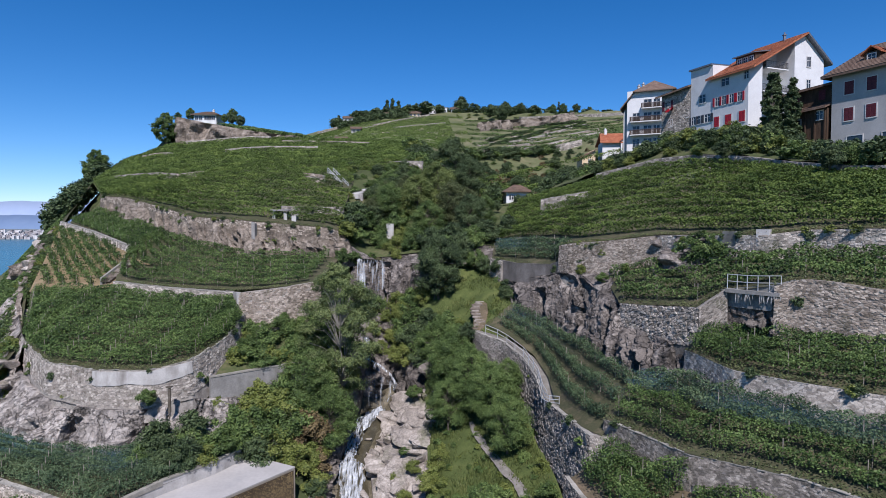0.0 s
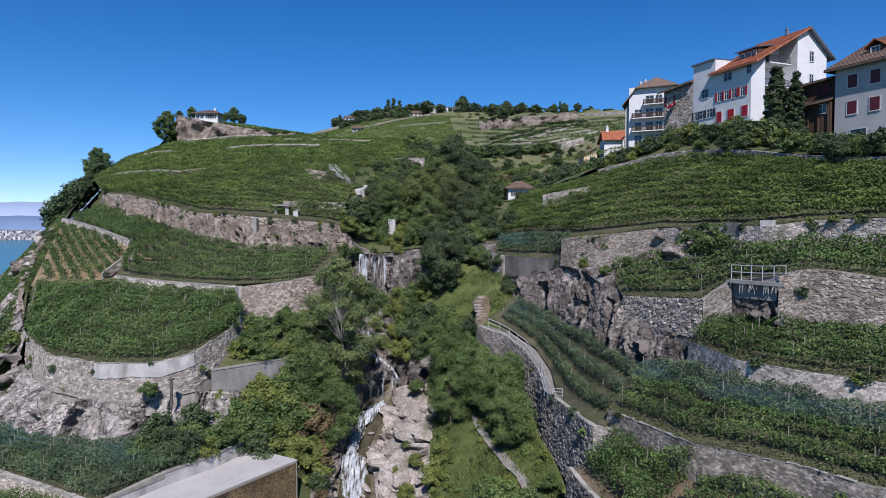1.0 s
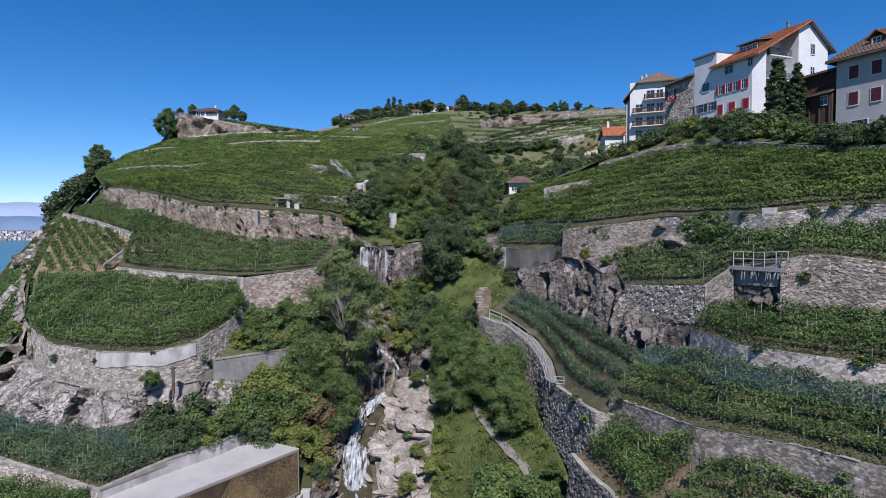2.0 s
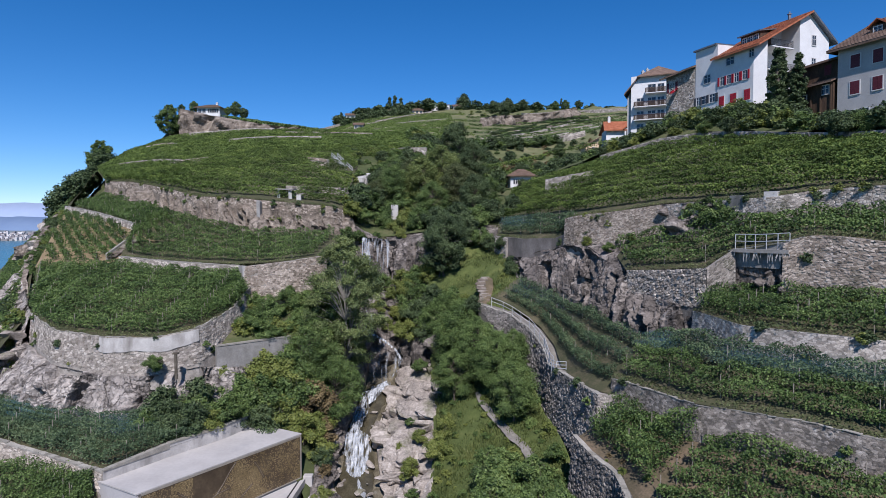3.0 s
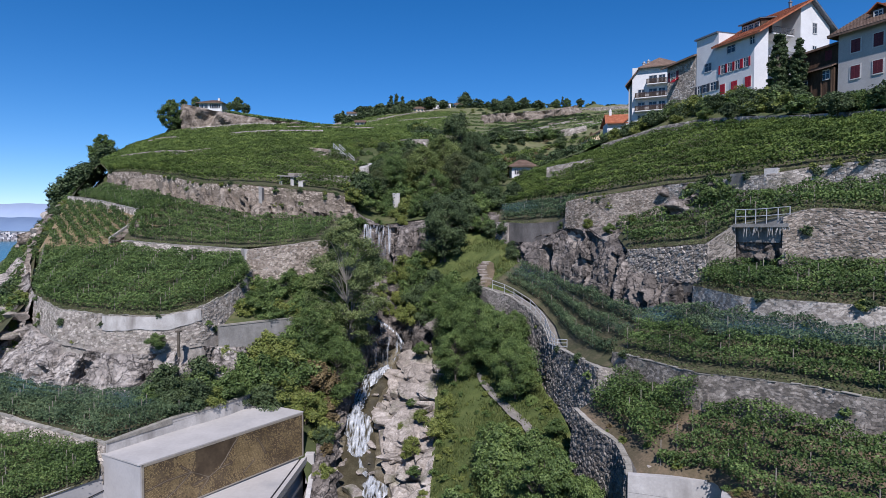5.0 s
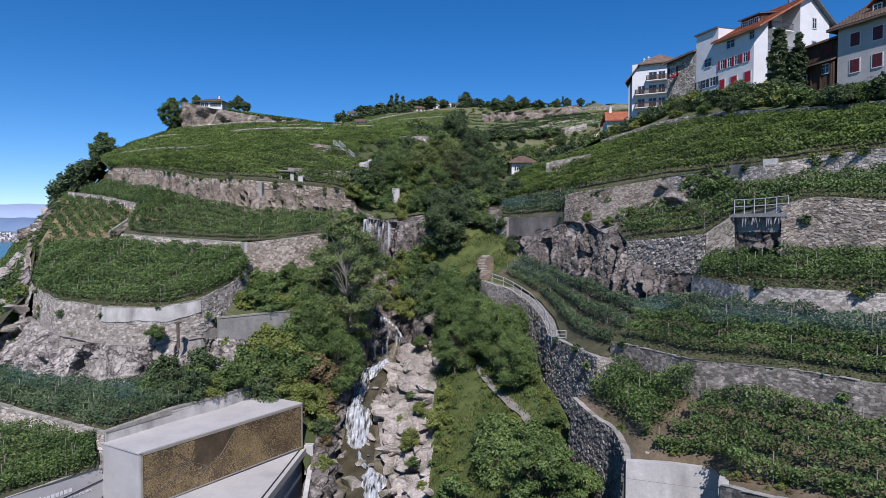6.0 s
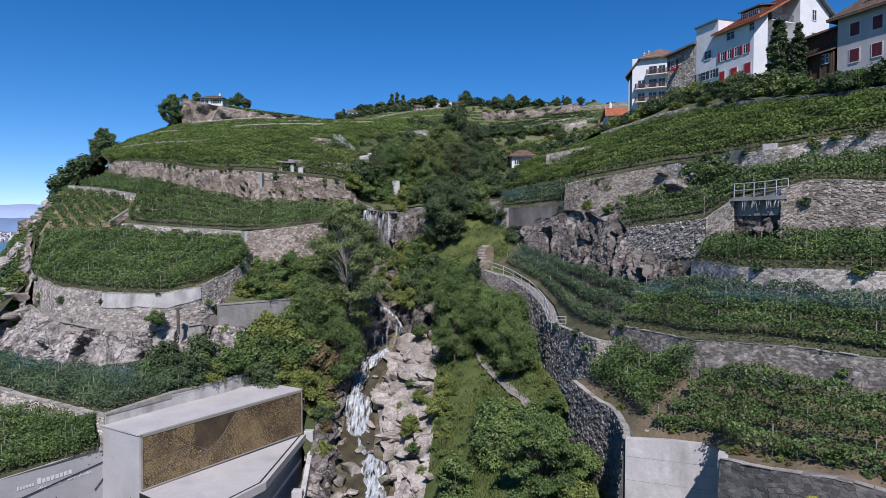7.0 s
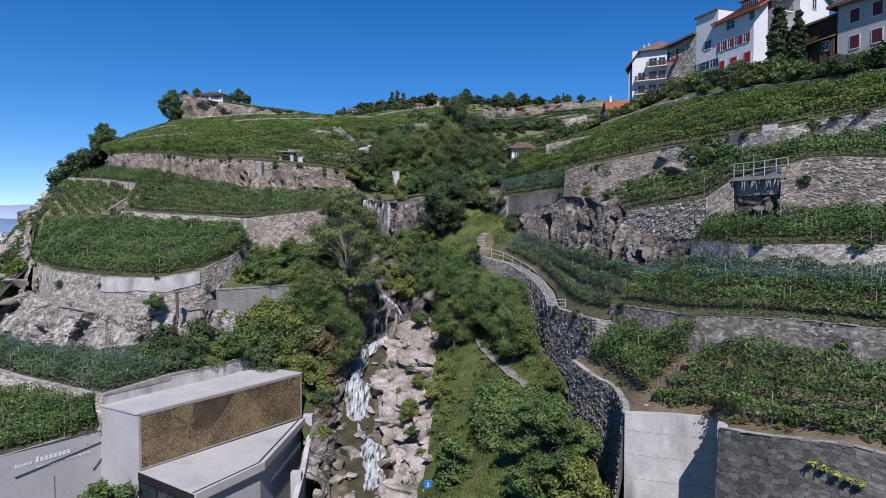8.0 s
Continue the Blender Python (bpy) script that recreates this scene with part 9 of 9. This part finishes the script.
veins = (((5.9, 3.0), (6.9, 3.4)), ((6.9, 3.4), (7.5, 4.0)), ((7.5, 4.0), (8.3, 5.0)), ((8.3, 5.0), (8.9, 5.6)), ((5.9, 3.0), (5.1, 3.5)), ((5.1, 3.5), (4.3, 3.95)), ((4.3, 3.95), (2.2, 4.0)), ((2.2, 4.0), (.3, 3.7)), ((4.3, 3.95), (3.3, 4.8)),
         ((4.3, 3.95), (2.8, 2.9)), ((2.8, 2.9), (1.0, 2.1)), ((5.9, 3.0), (4.4, 2.8)), ((5.9, 2.9), (5.2, 2.2)), ((5.2, 2.2), (4.9, 1.7)), ((6.9, 3.4), (8.2, 3.5)), ((10.9, 4.9), (11.4, 4.2)), ((11.4, 4.2), (11.9, 3.2)), ((9.4, 2.2), (10.6, 3.0)))
for (ax_, az), (bx, bz) in veins:
    d = np.array([bx - ax_, bz - az])
    L2 = d @ d
    tt = np.clip(((q - [ax_, az]) @ d) / L2, 0, 1)
    near = np.linalg.norm(q - ([ax_, az] + tt[:, None] * d), axis=1)
    dens = np.where(near < .11, -1, dens)
keep = rng.uniform(0, 1, len(q)) < dens
c = q[keep]
h = .04
v = np.stack([np.stack([c[:, 0] + sx * h, np.full(len(c), .058), c[:, 1] + sz * h], 1) for sx, sz in ((-1, -1), (1, -1), (1, 1), (-1, 1))], 1).reshape(-1, 3)
studs = part("perforated_pattern", mesh_of("perforated_pattern", v, np.arange(len(v)).reshape(-1, 4), M_GOLD), mb, "rows of small gilded perforations", kind="stuff")
studs.matrix_local = ff.m
for (ax_, az), (bx, bz) in veins:
    bm = bmesh.new()
    rod(bm, (ax_, .045, az), (bx, .045, bz), .026, .02, 5)
    vn = bm_part("vein", bm, M_VEIN, mb, "pale branching vein on the panel")
    vn.matrix_local = ff.m
# front opening below the lower roof
of = Face(*FL, -18.1 + 24.2, 41.2 - 45.2)
bm = bmesh.new()
box(bm, .15, -.25, -4, 7.1, -.05, .98)
gl = bm_part("glazing", bm, M_GLASS, mb, "dark recessed glazing")
gl.matrix_local = of.m
bm = bmesh.new()
box(bm, .05, -.04, .8, 7.25, .06, 1.40)
for k in range(4):
    box(bm, .1 + k * 2.3, -.05, -4, .2 + k * 2.3, .04, .8)
fm = bm_part("glazing_frame", bm, M_BLACK, mb)
fm.matrix_local = of.m

# entrance wall with lettering
ew = slab_wall("concrete_wall", "long pale concrete entrance wall with lettering", [(-33.6, 39.0, 4.0), (-32.1, 41.4, 4.05), (-27.75, 48.5, 4.2)], 9, .35, M_FAIR)
wf = Face(-32.1, 41.4, -28.0 + 32.1, 48.1 - 41.4)


def writing(text, u, z, size, parent, name="lettering"):
    cu = bpy.data.curves.new(name, "FONT")
    cu.body, cu.size, cu.extrude = text, size, .015
    cu.materials.append(M_WHITE)
    ob = part(name, cu, parent)
    ob.matrix_local = wf.m @ Matrix.Translation((u, .02, z)) @ Matrix.Rotation(math.pi / 2, 4, "X") @ Matrix.Diagonal((1, 1, -1, 1))
    return ob


writing("dégustation - vente de vins", 2.35, 2.34, .36, ew)
bm = bmesh.new()
for u, w, hgt in ((.95, 1.15, .26), (2.3, 2.5, .42)):
    n = 6 if hgt < .3 else 8
    for k in range(n):
        box(bm, u + k * w / n, 0, 2.82, u + (k + .72) * w / n, .03, 2.82 + hgt * (1 if k == 0 else .72), .005)
lg = bm_part("logo_bars", bm, M_WHITE, ew, "white bars of a wordmark")
lg.matrix_local = wf.m
bm = bmesh.new()
rod(bm, (.9, .06, 2.2), (7.4, .06, 3.0), .035, n=6)
rod(bm, (6.4, .06, .9), (7.4, .06, 1.9), .04, n=6)
hr = bm_part("handrail", bm, M_BLACK, ew, "dark sloping handrail")
hr.matrix_local = wf.m
bm = bmesh.new()
box(bm, 3.55, -.02, -4.5, 3.6, .012, 1.4)
jn = bm_part("door_joint", bm, M_BLACK, ew)
jn.matrix_local = wf.m
plant("shrub", -26.2, 44.2, -3.0, 1.3)
# entrance steps and channel wall
es = thing("stairway", label="concrete steps climbing beside the entrance wall", category="stairs")
bm = bmesh.new()
box(bm, -.9, -.2, -.3, .9, .2, 0, .02)
me = bpy.data.meshes.new("step")
bm.to_mesh(me)
bm.free()
me.materials.append(M_CONC)
for k in range(14):
    s = part("step", me, es)
    s.location = (-29.2 + .16 * k, 43.9 + .28 * k, -3.4 + .2 * k)
    s.rotation_euler = (0, 0, -.5)
cw = slab_wall("concrete_wall", "sloping concrete channel wall with two pillars", [(-14.2, 59.6, .6), (-13.75, 56.0, -.1), (-13.15, 51.0, -1.2), (-12.7, 44, -2.8)], 5, .45, M_CONC)
for x, y, z in ((-14.05, 58.9, 1.75), (-13.1, 50.4, -.6)):
    bm = bmesh.new()
    box(bm, x - .55, y - .35, z - 3, x + .35, y + .35, z, .03)
    bm_part("pillar", bm, M_ROOFW, cw, "pale square pillar")

# direction sign in the meadow
M_BLUE = material("blue_sign", [(.010, .13, .42), (.014, .16, .48), (.02, .19, .52)], 2, .4, 0)
M_YELLOW = material("yellow_sign", [(.62, .40, .02), (.72, .47, .03), (.78, .52, .05)], 2, .5, 0)
sg = thing("signpost", (-1.75, 48.0, -2.1), label="metal signpost with blue plate and yellow hiking arrows", category="sign")
bm = bmesh.new()
rod(bm, (0, .06, -.6), (0, .06, 1.75), .035, n=8)
bm_part("pole", bm, M_STEEL, sg)
bm = bmesh.new()
box(bm, -.33, 0, 1.05, .33, .03, 1.75, .01)
plate = bm_part("plate", bm, M_BLUE, sg, "blue square plate")
bm = bmesh.new()
prism(bm, [(-.05, -.012), (.06, -.012), (.06, -.003), (-.05, -.003)], 1.2, 1.6)
prism(bm, [(-.16, -.012), (.2, -.012), (.2, -.003), (-.16, -.003)], 1.2, 1.27)
bm_part("pictogram", bm, M_WHITE, plate, "white pictogram")
for z, s in ((.82, 1), (.6, -1)):
    bm = bmesh.new()
    vs = [(-.42 * s, z), (.3 * s, z), (.42 * s, z + .08), (.3 * s, z + .16), (-.42 * s, z + .16)]
    lo = [bm.verts.new((x, 0, zz)) for x, zz in vs]
    hi = [bm.verts.new((x, .025, zz)) for x, zz in vs]
    bm.faces.new(lo)
    bm.faces.new(hi[::-1])
    for i in range(5):
        bm.faces.new((lo[i], hi[i], hi[(i + 1) % 5], lo[(i + 1) % 5]))
    bmesh.ops.recalc_face_normals(bm, faces=bm.faces[:])
    bm_part("arrow_plate", bm, M_YELLOW, sg, "yellow hiking arrow")

# ---- far shore of the lake ----
# bluish aerial haze is put into the shore and mountain colours
M_SHORE = material("far_shore", [(.10, .14, .16), (.16, .19, .20), (.24, .26, .26)], .01, .95, 0, 8)
M_HAZE = material("hazed_far_mountain", [(.12, .18, .29), (.145, .21, .32), (.17, .24, .35)], .002, 1, 0, 6)
srng = np.random.default_rng(12)


def far_land(name, label, y, z0, base, heights, mat, x0=-4600, x1=-600, n=120, seed=1):
    x = np.linspace(x0, x1, n)
    h = base + heights * (fractal(np.stack([x, x * 0, x * 0], 1), .0016, 4, seed) + .5)
    rows = [np.stack([x, np.full(n, y - 260.), np.full(n, z0 - 4.)], 1), np.stack([x, np.full(n, y - 130.), z0 + h * .45], 1), np.stack([x, np.full(n, y * 1.0), z0 + h], 1), np.stack([x, np.full(n, y + 120.), z0 + h * .4], 1)]
    v = np.stack(rows, 1)
    v[..., 2] += (fractal(v.reshape(-1, 3), .02, 3, seed) * 8).reshape(n, 4) * (np.array([0, 1, 1, 0]))
    tagged(new(name, mesh_of(name, v.reshape(-1, 3), grid_faces(n, 4), mat, smooth=True)), label, "backdrop", kind="structure")


far_land("backdrop", "hazy wooded far shore of the lake", 3700, -47, 38, 60, M_SHORE, seed=2)
far_land("backdrop", "mountains far across the lake with blue haze painted into their colour", 3980, -47, 110, 70, M_HAZE, seed=5)
# added ridge-shaped sheet whose pale colour imitates haze and hides the horizon sky
M_HAZE_BANK = material("painted_haze_bank", [(.25, .32, .45), (.28, .35, .48), (.31, .38, .51)], .002, 1, 0, 6)
far_land("backdrop", "sheet painted as pale haze behind the far mountains", 4250, -47, 235, 40, M_HAZE_BANK, x0=-4900, seed=8)
tv, tf, bi = [], [], 0
for k in range(520):
    x, y = srng.uniform(-3100, -2100), srng.uniform(3440, 3640)
    w, d, h = srng.uniform(8, 22), 12, srng.uniform(6, 14)
    z = -47 + max(0, (y - 3440)) * .22 + 2
    o = np.array([[x, y, z - 6], [x + w, y, z - 6], [x + w, y + d, z - 6], [x, y + d, z - 6], [x, y, z + h], [x + w, y, z + h], [x + w, y + d, z + h], [x, y + d, z + h]])
    tv.append(o)
    tf.append(np.array([[0, 1, 5, 4], [1, 2, 6, 5], [2, 3, 7, 6], [3, 0, 4, 7], [4, 5, 6, 7]]) + bi)
    bi += 8
M_TOWN = material("far_town", [(.22, .20, .20), (.40, .38, .37), (.60, .58, .57)], .02, .9, 0, 5, island=1.2)
tagged(new("far_town", mesh_of("far_town", np.concatenate(tv), np.concatenate(tf), M_TOWN)), "pale houses of a far lakeside town", "town", kind="stuff")
